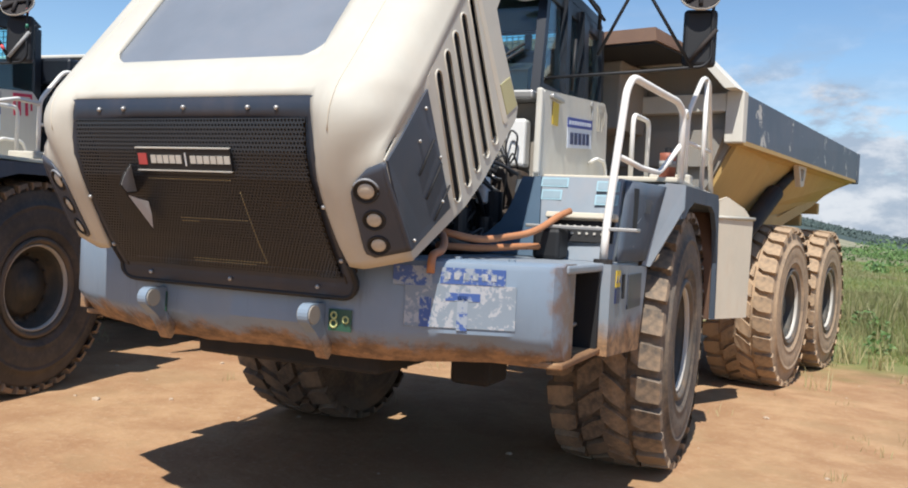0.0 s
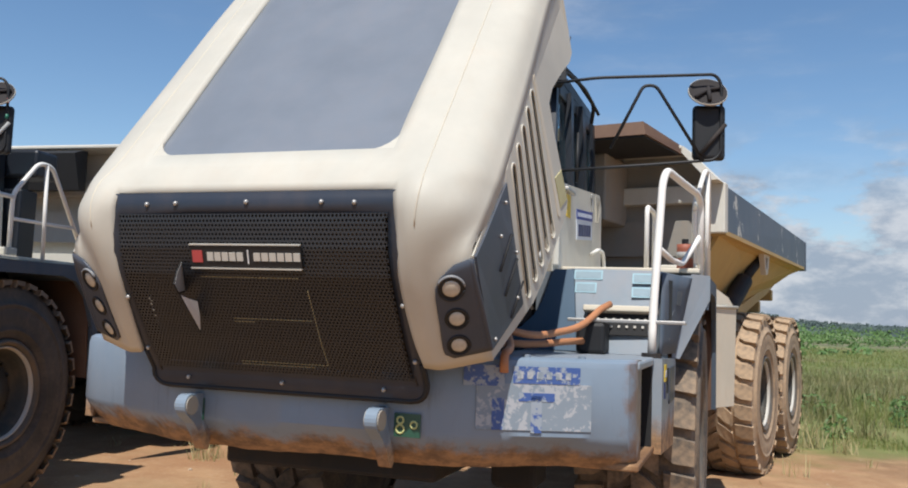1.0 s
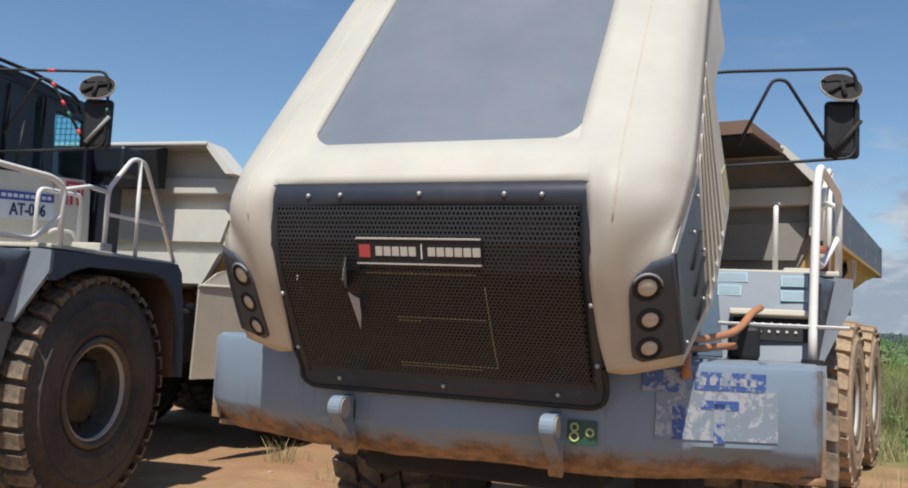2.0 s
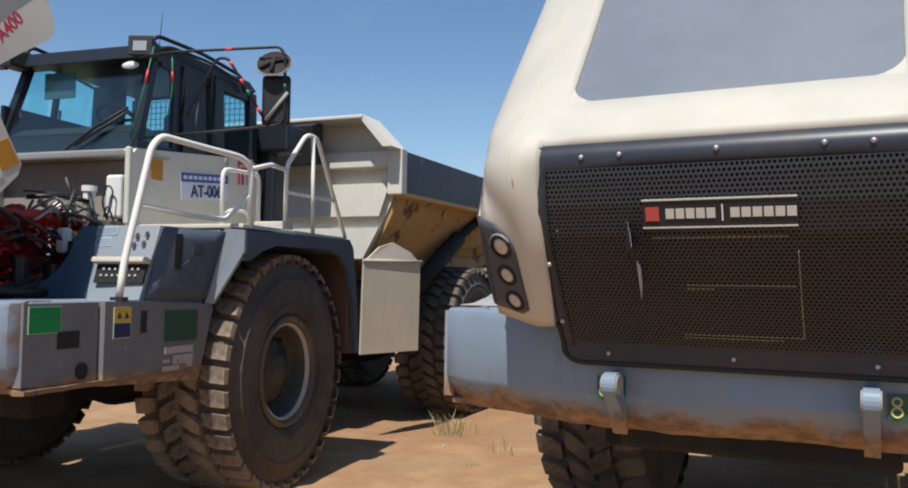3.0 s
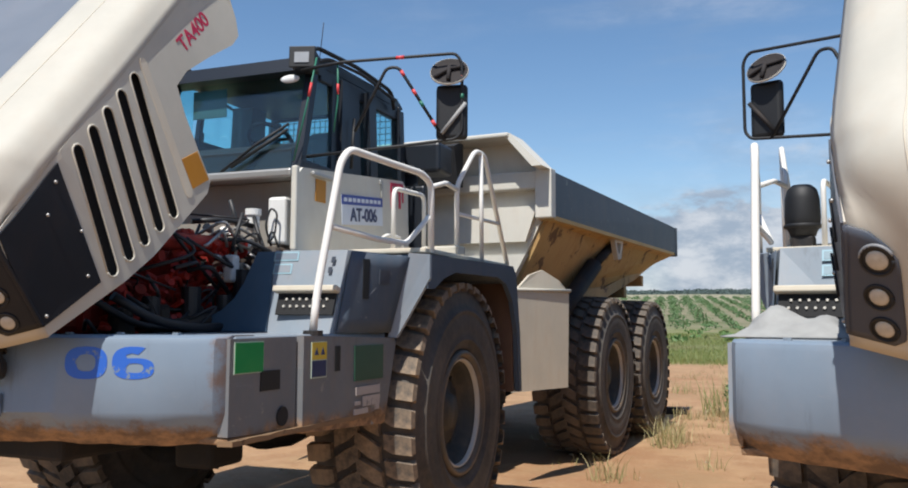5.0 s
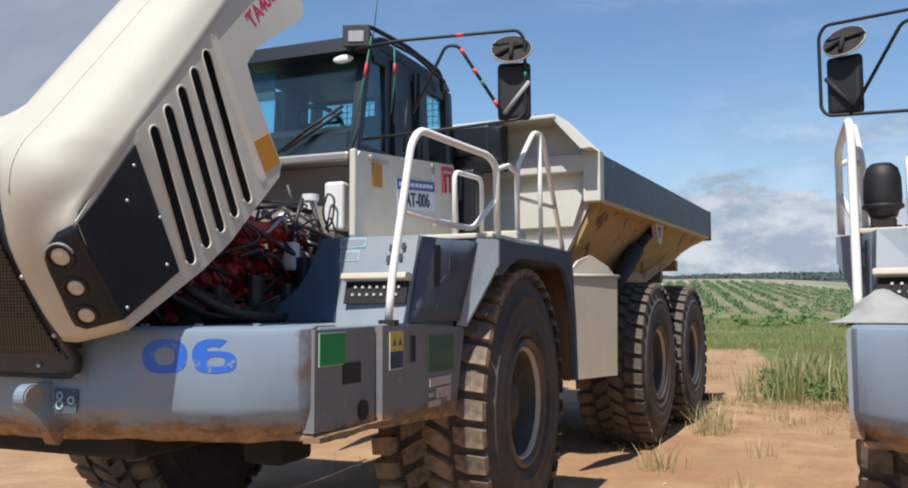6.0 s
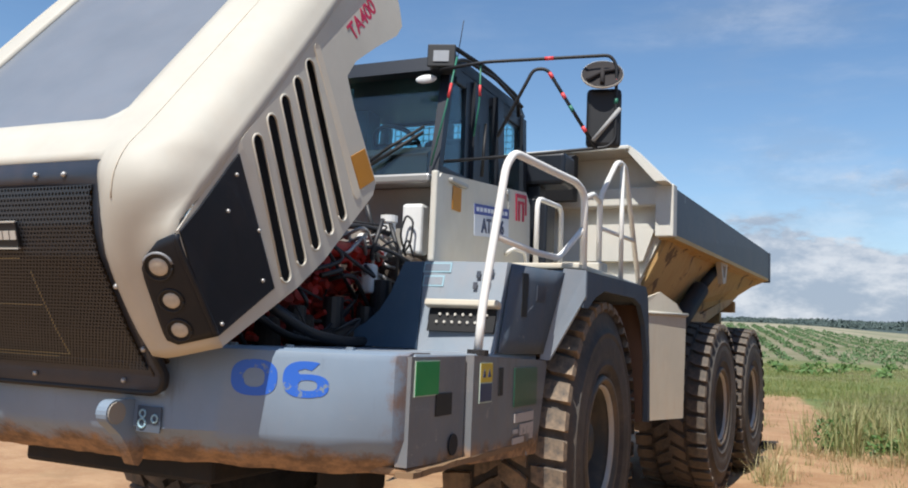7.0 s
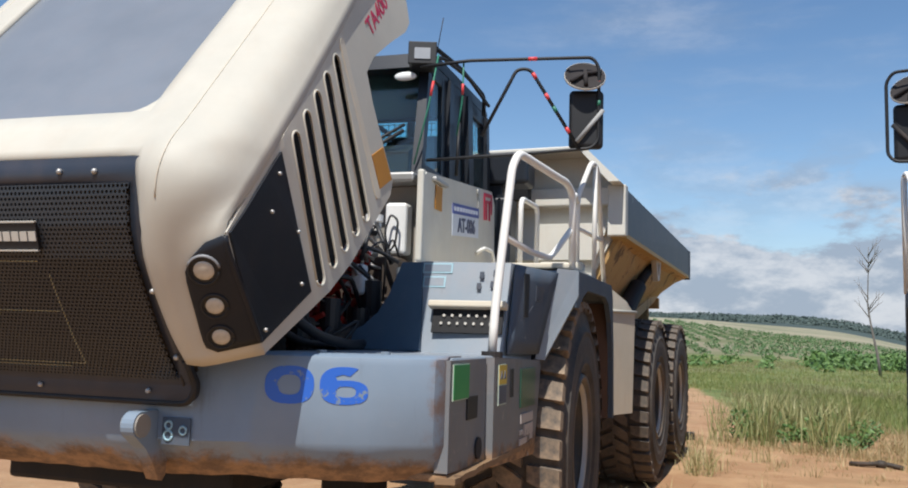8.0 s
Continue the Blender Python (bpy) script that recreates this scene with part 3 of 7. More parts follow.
def wheel(truck, at, side, rubber, tread, phase, lugs, depth, m=None):
    base = pose(*at, 0, 0, 0 if side > 0 else 180)
    if m is not None:
        base = m @ base
    rim = part("wheel", rim_bmesh(), RIM, truck, "dusty dark steel wheel centre", base)
    part("tyre", tyre_bmesh(depth), rubber, rim, "large worn earthmover tyre")
    part("rim", flange_bmesh(), RIM_EDGE, rim, "dusty rim flange")
    bm = bmesh.new()
    h = TYRE_W / 2
    add_lathe(bm, [(0.346, h * 0.83), (0.350, h * 0.90), (0.362, h * 0.92), (0.372, h * 0.88), (0.372, h * 0.83)], 48)
    part("lock_ring", bm, RIM_RING, rim, "pale worn lock ring")
    for k in (1, -1):
        first = None
        for i in range(lugs):
            turn = pose(0, 0, 0, math.degrees(2 * math.pi * (i + (0.5 if k < 0 else 0)) / lugs + phase), 0, 0)
            if first is None:
                first = part("tread_bar", bar_bmesh(k, depth, lugs), tread, rim, m=turn)
            else:
                bar = new("tread_bar", first.data)
                bar.parent, bar.matrix_basis = rim, turn
    return rim


# ---- the articulated hauler ----
U0, V0 = -2.78, 1.44
C45 = math.cos(radians(45))


def hood_at(x, u, v):
    """Point of the raised hood: u along its lower edge, v square to it."""
    return Vector((x, U0 + C45 * (u - v), V0 + C45 * (u + v)))


def side_x(u, v):
    """Half-width of the hood's flank."""
    low = 0.934 + 0.076 * min(max((u + 0.095) / 0.36, 0), 1) + 0.05 * max(0, u - 0.3)
    top = 0.905 + 0.06 * min(max(u / 0.4, 0), 1) - 0.015 * max(0, u - 0.5)
    t = min(max(v / 0.66, 0), 1)
    return low + (top - low) * t


def capsule(u0, v0, u1, v1, r, n=5):
    a = math.atan2(v1 - v0, u1 - u0)
    pts = [(u0 + r * math.cos(a + math.pi / 2 + math.pi * i / n), v0 + r * math.sin(a + math.pi / 2 + math.pi * i / n)) for i in range(n + 1)]
    pts += [(u1 + r * math.cos(a - math.pi / 2 + math.pi * i / n), v1 + r * math.sin(a - math.pi / 2 + math.pi * i / n)) for i in range(n + 1)]
    return pts


CAGE = [  # half of the hood shell: grille edge, pillar, shoulder, crease
    [(0.668, -0.165, 0.098), (0.712, -0.167, 0.095), (0.760, -0.158, 0.091), (0.934, -0.095, 0.088)],
    [(0.648, -0.142, 0.25), (0.705, -0.150, 0.26), (0.762, -0.120, 0.28), (0.925, -0.060, 0.29)],
    [(0.634, -0.078, 0.50), (0.704, -0.088, 0.508), (0.775, -0.055, 0.515), (0.908, 0.002, 0.536)],
    [(0.630, 0.030, 0.68), (0.720, 0.000, 0.70), (0.850, 0.060, 0.675), (0.937, 0.15, 0.575)],
    [(0.620, 0.115, 0.765), (0.730, 0.120, 0.785), (0.870, 0.200, 0.725), (0.955, 0.28, 0.600)],
    [(0.565, 0.330, 0.805), (0.720, 0.340, 0.80), (0.885, 0.380, 0.745), (0.966, 0.42, 0.630)],
    [(0.565, 1.000, 0.875), (0.720, 1.000, 0.862), (0.885, 1.000, 0.805), (0.960, 1.00, 0.690)],
    [(0.565, 1.550, 0.930), (0.720, 1.550, 0.915), (0.880, 1.550, 0.865), (0.952, 1.55, 0.757)],
    [(0.565, 1.960, 0.960), (0.720, 1.960, 0.945), (0.880, 1.960, 0.895), (0.950, 1.96, 0.795)],
]


def spline(a, b, c, d, t):
    return 0.5 * (2 * b + (c - a) * t + (2 * a - 5 * b + 4 * c - d) * t * t + (3 * b - a - 3 * c + d) * t ** 3)


def through_list(vals, t):
    """Smooth curve through a list of vectors, t from 0 to their number less one."""
    n = len(vals) - 1
    i = min(int(t), n - 1)
    g = lambda k: vals[k] if 0 <= k <= n else (vals[0] * 2 - vals[1] if k < 0 else vals[n] * 2 - vals[n - 1])
    return spline(g(i - 1), g(i), g(i + 1), g(i + 2), t - i)


def hood_skin(t, q, s=1, lift=0.0):
    """Hood surface: t along its length (0 foot of the pillar, 8 rear edge), q across (0 inner edge, 3 crease)."""
    def raw(a, b):
        return through_list([through_list([Vector(p) for p in row], b) for row in CAGE], a)
    p = raw(t, q)
    if lift:
        e = 0.05
        du = raw(min(t + e, 8), q) - raw(max(t - e, 0), q)
        dq = raw(t, min(q + e, 3)) - raw(t, max(q - e, 0))
        n = dq.cross(du).normalized()
        if n.dot(Vector((0.6, -0.5, 0.6))) < 0:
            n = -n
        p = p + n * lift
    return hood_at(s * p.x, p.y, p.z)


def add_patch(bm, rows):
    vs = [[bm.verts.new(p) for p in row] for row in rows]
    for a, b in zip(vs, vs[1:]):
        for j in range(len(a) - 1):
            bm.faces.new((a[j], a[j + 1], b[j + 1], b[j])).smooth = True


PERFORATED = {}


def perforated_mesh(place):
    """A bowed sheet with staggered rows of real round holes."""
    px, pv, rx, rv = 0.0166, 0.0140, 0.0055, 0.0046
    verts, faces = [], []
    ring = [(math.cos(math.pi * k / 4), math.sin(math.pi * k / 4)) for k in range(8)]
    for j in range(49):
        v = 0.022 + pv * (j + 0.5)
        for i in range(-37, 38):
            x = px * (i + (0.5 if j % 2 else 0.0))
            if abs(x) > 0.605:
                continue
            k = len(verts)
            for c, q in ring:
                m = max(abs(c), abs(q))
                verts.append(place(x + px / 2 * c / m, v + pv / 2 * q / m, -0.013))
            for c, q in ring:
                verts.append(place(x + rx * c, v + rv * q, -0.013))
            faces += [(k + n, k + (n + 1) % 8, k + 8 + (n + 1) % 8, k + 8 + n) for n in range(8)]
    me = bpy.data.meshes.new("perforated_sheet")
    me.from_pydata(verts, [], faces)
    me.materials.append(GRILLE)
    return me


def build_hood(truck, sticker):
    bm = bmesh.new()
    ts = [k / 4 for k in range(33)]
    for s in (1, -1):
        add_patch(bm, [[hood_skin(t, q / 4, s) for q in range(13)] for t in ts])
    # nose band over the grille
    add_patch(bm, [[(lambda e: Vector((e.x * k / 6, e.y, e.z)))(hood_skin(t, 0)) for k in range(-6, 7)] for t in (4, 4.25, 4.5, 4.75, 5)])
    bmesh.ops.remove_doubles(bm, verts=bm.verts, dist=0.0005)
    hood = part("hood", bm, CREAM, truck, "cream engine hood tipped open", smooth=True)
    mod = hood.modifiers.new("thickness", "SOLIDIFY")
    mod.thickness, mod.offset = 0.03, -1.0

    # flanks with five open slots and a blind one
    outline = [(-0.095, 0.088), (0.10, 0.058), (0.30, 0.025), (0.50, 0.0), (0.7, 0.0), (0.96, 0.0), (1.02, 0.03), (1.06, 0.16), (1.13, 0.36), (1.19, 0.475), (1.30, 0.49), (1.50, 0.46), (1.70, 0.42), (1.78, 0.43), (1.84, 0.50), (1.96, 0.80),
               (1.55, 0.757), (1.0, 0.69), (0.7, 0.658), (0.42, 0.63), (0.28, 0.60), (0.15, 0.575), (0.002, 0.536), (-0.035, 0.41), (-0.060, 0.29)]
    slots = []
    for i in range(5):
        u = 0.285 + 0.110 * i
        slots.append(capsule(u, 0.105 - 0.009 * i, u + 0.205 + 0.014 * i, 0.575 + 0.0135 * i, 0.030))
    bolts = [(0.20, 0.47), (0.27, 0.33), (0.175, 0.17), (-0.055, 0.165), (0.31, 0.55)]
    for s in (1, -1):
        def place(u, v, d, s=s):
            return hood_at(s * (side_x(u, v) - d), u, v)
        bm = bmesh.new()
        add_plate(bm, outline, slots, place, 0.007, 0.05)
        flank = part("flank", bm, CREAM, hood, "cream slotted side of the hood")
        bm = bmesh.new()
        for sl in slots:
            # rolled rim round each slot
            ring = [place(u, v, 0.0) + Vector((s * 0.001, 0, 0)) for u, v in sl]
            add_tube(bm, ring + [ring[0]], 0.0045, 6)
        part("slot_rim", bm, CREAM, flank)
        bm = bmesh.new()
        add_plate(bm, capsule(0.865, 0.075, 1.085, 0.66, 0.022), [], lambda u, v, d: place(u, v, d - 0.004), 0.012)
        part("blind_slot", bm, CREAM_DUSTY, flank, "filled pale slot")
        # black sheet painting the shade seen through the slots
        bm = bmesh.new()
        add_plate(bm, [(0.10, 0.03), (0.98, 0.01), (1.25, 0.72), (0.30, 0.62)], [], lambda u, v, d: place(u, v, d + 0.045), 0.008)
        part("slot_backing", bm, SHADOW, flank, "black sheet as the shade behind the slots")
        # wrap-round lamp panel
        panel = [(-0.060, 0.29), (-0.088, 0.137), (0.205, 0.108), (0.37, 0.60), (0.30, 0.588), (0.10, 0.545), (0.006, 0.530), (-0.033, 0.41)]
        bm = bmesh.new()
        add_plate(bm, panel, [], lambda u, v, d: place(u, v, d - 0.009), 0.016, 0.05)
        dark = part("lamp_panel", bm, sticker["panel"], hood, "charcoal lamp panel on the hood flank")
        bm = bmesh.new()
        add_patch(bm, [[hood_skin(t / 12 * 1.70 + 0.26, (lambda k: k + (3 - k) * q / 8)(2.0 + 0.55 * max(0.0, (t - 9.5) / 2.5) ** 2 + 0.25 * max(0.0, (1.5 - t) / 1.5) ** 2), s, 0.004) for q in range(9)] for t in range(13)])
        lamp_face = part("lamp_surround", bm, sticker["panel"], hood, "charcoal headlamp surround")
        mod = lamp_face.modifiers.new("thickness", "SOLIDIFY")
        mod.thickness, mod.offset = 0.008, 0.0
        bm = bmesh.new()
        add_tube(bm, [hood_skin(0.28 + 1.66 * k / 16, 3.0, s) for k in range(17)], 0.011, 8)
        part("corner_bead", bm, sticker["panel"], hood)
        for (x, y, z), r in (((0.820, -3.130, 1.710), 0.056), ((0.826, -3.063, 1.600), 0.050), ((0.816, -2.993, 1.502), 0.050)):
            # seat the lamp on the nearest point of the skin
            c, tt, qq = min(((hood_skin(0.2 + 0.05 * i, 1.9 + 0.05 * j, s) - Vector((s * x, y, z))).length, 0.2 + 0.05 * i, 1.9 + 0.05 * j) for i in range(37) for j in range(23))
            c = hood_skin(tt, qq, s)
            normal = (hood_skin(tt, qq, s, 0.05) - c).normalized()
            c = c + normal * 0.022
            bm = bmesh.new()
            add_disc(bm, c - normal * 0.048, normal, r * 0.84, 0.07, 24, r * 0.80)
            lamp = part("headlamp", bm, BLACK, hood, "round headlamp in a black ring")
            bm = bmesh.new()
            add_tube(bm, [c - normal * 0.012 + normal.to_track_quat("Z", "Y") @ Vector((r * 0.86 * math.cos(a), r * 0.86 * math.sin(a), 0)) for a in [2 * math.pi * k / 20 for k in range(21)]], r * 0.09, 6)
            part("lamp_ring", bm, BLACK, lamp)
            bm = bmesh.new()
            q = normal.to_track_quat("Z", "Y")
            add_tube(bm, [c - normal * 0.014 + q @ Vector((r * 0.90 * math.cos(a), r * 0.90 * math.sin(a), 0)) for a in [math.pi * (0.08 + 0.84 * k / 10) for k in range(11)]], r * 0.12, 6)
            if z > 1.65:
                part("eyebrow", bm, RING_GREY, lamp, "grey crescent rim")
            else:
                bm.free()
            bm = bmesh.new()
            add_ball(bm, (0, 0, 0), r * 0.62, 16, 8, (1, 1, 0.25))
            part("lens", bm, LENS, lamp, "pale clear lens", Matrix.Translation(c - normal * 0.014) @ normal.to_track_quat("Z", "Y").to_matrix().to_4x4())
        for u, v in bolts:
            bm = bmesh.new()
            add_ball(bm, place(u, v, -0.014), 0.008, 6, 4)
            part("screw", bm, STEEL, dark)
        if sticker["grooves"]:
            bm = bmesh.new()
            for u, v in ((0.09, 0.14), (0.10, 0.25), (0.12, 0.36)):
                add_tube(bm, [place(u, v, -0.013), place(u + 0.16, v + 0.055, -0.013)], 0.005, 6)
            part("groove", bm, SHADOW, dark, "dark bars as the shade of narrow moulded grooves")
        bm = bmesh.new()
        add_plate(bm, [(0.90, 0.075), (1.015, 0.045), (1.055, 0.185), (0.945, 0.215)], [], lambda u, v, d: place(u, v, d - 0.004), 0.004)
        part("warning_sticker", bm, sticker["flag"], flank, sticker["flag_label"])
        if s > 0 and not sticker["grooves"]:
            o = place(1.50, 0.60, -0.0015)
            m = facing(o, place(1.62, 0.607, 0) - place(1.40, 0.593, 0), place(1.5, 0.7, 0) - place(1.5, 0.5, 0))
            writing("TA400", 0.104, PINK, flank, m, extrude=0.0006, bold=0.002)
        # seam along the shoulder
        bm = bmesh.new()
        add_tube(bm, [hood_skin(2.9 + 5.1 * k / 30, 1.04, s, 0.0) for k in range(31)], 0.0028, 5)
        part("seam", bm, CREAM_DUSTY, hood)

    # inset top panel, its lower corners rounded by fillets of the skin
    bm = bmesh.new()
    add_plate(bm, [(-0.585, 1.95), (-0.585, 0.31), (0.585, 0.31), (0.585, 1.95)], [], lambda x, u, d: hood_at(x, u, 0.788 + 0.102 * (u - 0.325) - d), 0.02)
    part("top_panel", bm, INSET, hood, "smooth pale grey inset top panel")
    for s in (1, -1):
        arc = [(0.570 - 0.14 * (1 - math.cos(a)), 0.325 + 0.14 * (1 - math.sin(a))) for a in [math.pi / 2 * k / 6 for k in range(7)]]
        bm = bmesh.new()
        add_plate(bm, [(s * x, u) for x, u in [(0.595, 0.30), (0.595, 0.465)] + arc + [(0.43, 0.30)]], [], lambda x, u, d: hood_at(x, u, 0.801 + 0.102 * (u - 0.325) - d), 0.012)
        part("corner_fillet", bm, CREAM, hood)
    # black sheet painting the shade inside the hood
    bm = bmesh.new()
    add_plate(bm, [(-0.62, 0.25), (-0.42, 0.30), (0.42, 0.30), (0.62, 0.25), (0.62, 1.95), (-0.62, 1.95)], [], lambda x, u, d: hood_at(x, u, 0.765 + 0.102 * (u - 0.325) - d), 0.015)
    part("inner_skin", bm, SHADOW, hood, "inner skin painted black for the hood's shade")

    # grille: bowed sheet between a plain border
    def sheet(x, v, d):
        if v < 0.0:
            return Vector((x, float(np.interp(v, (-0.095, -0.05, 0.0), (-2.872, -2.888, -2.893))) + C45 * d, 1.327 + 0.80 * v + C45 * d))
        u = float(np.interp(v, (0.0, 0.2, 0.38, 0.5, 0.6, 0.68, 0.72, 0.765), (-0.160, -0.137, -0.100, -0.074, -0.030, 0.030, 0.066, 0.112)))
        return hood_at(x, u + d, v)
    rows = [-0.095, -0.090, -0.078, -0.060, -0.040, -0.020, 0.0, 0.035, 0.09, 0.15, 0.24, 0.33, 0.42, 0.50, 0.58, 0.64, 0.70, 0.73, 0.765]
    bm = bmesh.new()
    half = lambda v: 0.655 if v > -0.025 else 0.585 + 0.07 * math.sqrt(max(0.0, 1 - ((v + 0.025) / 0.070) ** 2))
    loops = [[bm.verts.new(sheet(half(v) * t, v, -0.004)) for t in (-1, -0.97, -0.925, -0.4, 0.4, 0.925, 0.97, 1)] for v in rows]
    for k, (a, b) in enumerate(zip(loops, loops[1:])):
        for j in range(7):
            if not (rows[k] >= 0.034 and rows[k + 1] <= 0.701 and 1 < j < 5):
                bm.faces.new((a[j], a[j + 1], b[j + 1], b[j]))
    grille = part("grille", bm, GRILLE_FRAME, hood, "charcoal grille frame", smooth=True)
    mod = grille.modifiers.new("thickness", "SOLIDIFY")
    mod.thickness = 0.012
    if "sheet" not in PERFORATED:
        PERFORATED["sheet"] = perforated_mesh(sheet)
    net = new("grille_mesh", PERFORATED["sheet"])
    net.parent, net["label"] = hood, "black perforated grille sheet"
    mod = net.modifiers.new("thickness", "SOLIDIFY")
    mod.thickness, mod.offset = 0.003, -1.0
    tear = sticker["grooves"]
    bm = bmesh.new()
    add_plate(bm, [(-0.63, -0.02), (0.63, -0.02), (0.63, 0.72), (-0.63, 0.72)], [], lambda x, v, d: sheet(x, v, d + 0.07), 0.01, 0.06)
    for k in (-1, 1):
        side = [0.074 * i - 0.02 for i in range(11)]
        add_solid(bm, [sheet(k * 0.611, v, -0.002) for v in side] + [sheet(k * 0.611, v, 0.08) for v in reversed(side)],
                  [sheet(k * 0.618, v, -0.002) for v in side] + [sheet(k * 0.618, v, 0.08) for v in reversed(side)])
    part("radiator_core", bm, CORE, hood, "dusty brown core behind the grille")
    if tear:
        # bent scrap of sheet standing out of the mesh, black on its back
        out, aside = Vector((0.41, -0.912, 0.0)), Vector((0.912, 0.41, 0.0))
        for mat, lab, outline in ((RAG, "grey torn flap bent out of the grille", ((-0.308, 0.545, 0.0), (-0.318, 0.50, 0.08), (-0.33, 0.445, 0.15), (-0.33, 0.41, 0.12), (-0.328, 0.42, 0.0))),
                                  (WHITE, "white underside of a torn flap", ((-0.32, 0.395, 0.14), (-0.30, 0.38, 0.07), (-0.285, 0.372, 0.0), (-0.292, 0.30, 0.02), (-0.308, 0.232, 0.04)))):
            q = [sheet(x, h, -0.012) + out * d for x, h, d in outline]
            bm = bmesh.new()
            add_solid(bm, q, [p - aside * 0.0008 for p in q])
            flap = part("torn_flap", bm, mat, hood, lab)
            bm = bmesh.new()
            mid = sum(q, Vector()) / len(q)
            rim = [mid + (p - mid) * 1.12 for p in q]
            add_solid(bm, [p - aside * 0.002 for p in rim], [p - aside * 0.004 for p in rim])
            part("flap_back", bm, SHADOW, flap, "black back of the flap")
    for x, v in ((-0.469, 0.735), (-0.33, 0.737), (0.0, 0.739), (0.33, 0.737), (0.469, 0.735), (-0.632, 0.38), (0.632, 0.38), (-0.632, 0.12), (0.632, 0.12), (-0.47, -0.035), (0.0, -0.035), (0.47, -0.035)):
        bm = bmesh.new()
        add_ball(bm, sheet(x, v, -0.010), 0.0105, 8, 5)
        part("bolt", bm, STEEL, hood)
    # lower rolled lip
    bm = bmesh.new()
    corner = [(half(v), v) for v in (0.10, 0.05, 0.0, -0.025, -0.045, -0.065, -0.080, -0.090, -0.095)]
    edge = [(-x, v) for x, v in corner] + [(-0.3, -0.095), (0.3, -0.095)] + corner[::-1]
    add_patch(bm, [[sheet(x, v, 0.0) + Vector((0, d, 0)) for x, v in edge] for d in (0.0, 0.02, 0.035)])
    add_tube(bm, [sheet(x, v, 0.0) for x, v in edge], 0.012, 8)
    part("lip", bm, BLACK, hood, "black rolled lower lip")
    # badge: bars in the colours of the mark
    o = (sheet(-0.27, 0.575, -0.02) + sheet(0.27, 0.575, -0.02)) / 2
    m = facing(o, (1, 0, 0), sheet(0, 0.64, 0) - sheet(0, 0.52, 0))
    badge = label_plate("badge", m, 0.50, 0.092, BLACK, hood, "black badge bar with white and red marks", 0.008)
    for yy in (0.048, -0.048):
        label_plate("badge_line", pose(0, 0, 0.002), 0.50, 0.005, RIM_RING, badge, t=0.010, y=yy)
    label_plate("badge_mark", pose(0, 0, 0.002), 0.046, 0.048, ROSE, badge, "red square mark", 0.010, x=-0.215)
    for k in range(5):
        label_plate("badge_bar", pose(0, 0, 0.002), 0.028, 0.034, RIM_RING, badge, t=0.010, x=-0.155 + 0.034 * k)
    label_plate("badge_bar", pose(0, 0, 0.002), 0.004, 0.055, WHITE, badge, t=0.010, x=0.018)
    for k in range(6):
        label_plate("badge_bar", pose(0, 0, 0.002), 0.029, 0.032, RIM_RING, badge, t=0.010, x=0.058 + 0.035 * k)
    # glints of the core's frame, painted as dashed tan bars over the sheet
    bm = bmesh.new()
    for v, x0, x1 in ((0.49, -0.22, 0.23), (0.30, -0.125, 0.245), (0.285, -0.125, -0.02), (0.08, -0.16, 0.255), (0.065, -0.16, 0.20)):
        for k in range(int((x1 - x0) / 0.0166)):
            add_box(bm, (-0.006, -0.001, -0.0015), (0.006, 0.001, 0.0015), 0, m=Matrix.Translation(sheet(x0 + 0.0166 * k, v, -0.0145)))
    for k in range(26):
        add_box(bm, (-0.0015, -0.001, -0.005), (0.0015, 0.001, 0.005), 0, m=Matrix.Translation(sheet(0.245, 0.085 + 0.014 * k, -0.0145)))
    tagged(part("core_glint", bm, TAN, hood, "dashed tan bars painting glints on the mesh"), kind="stuff")
    return hood


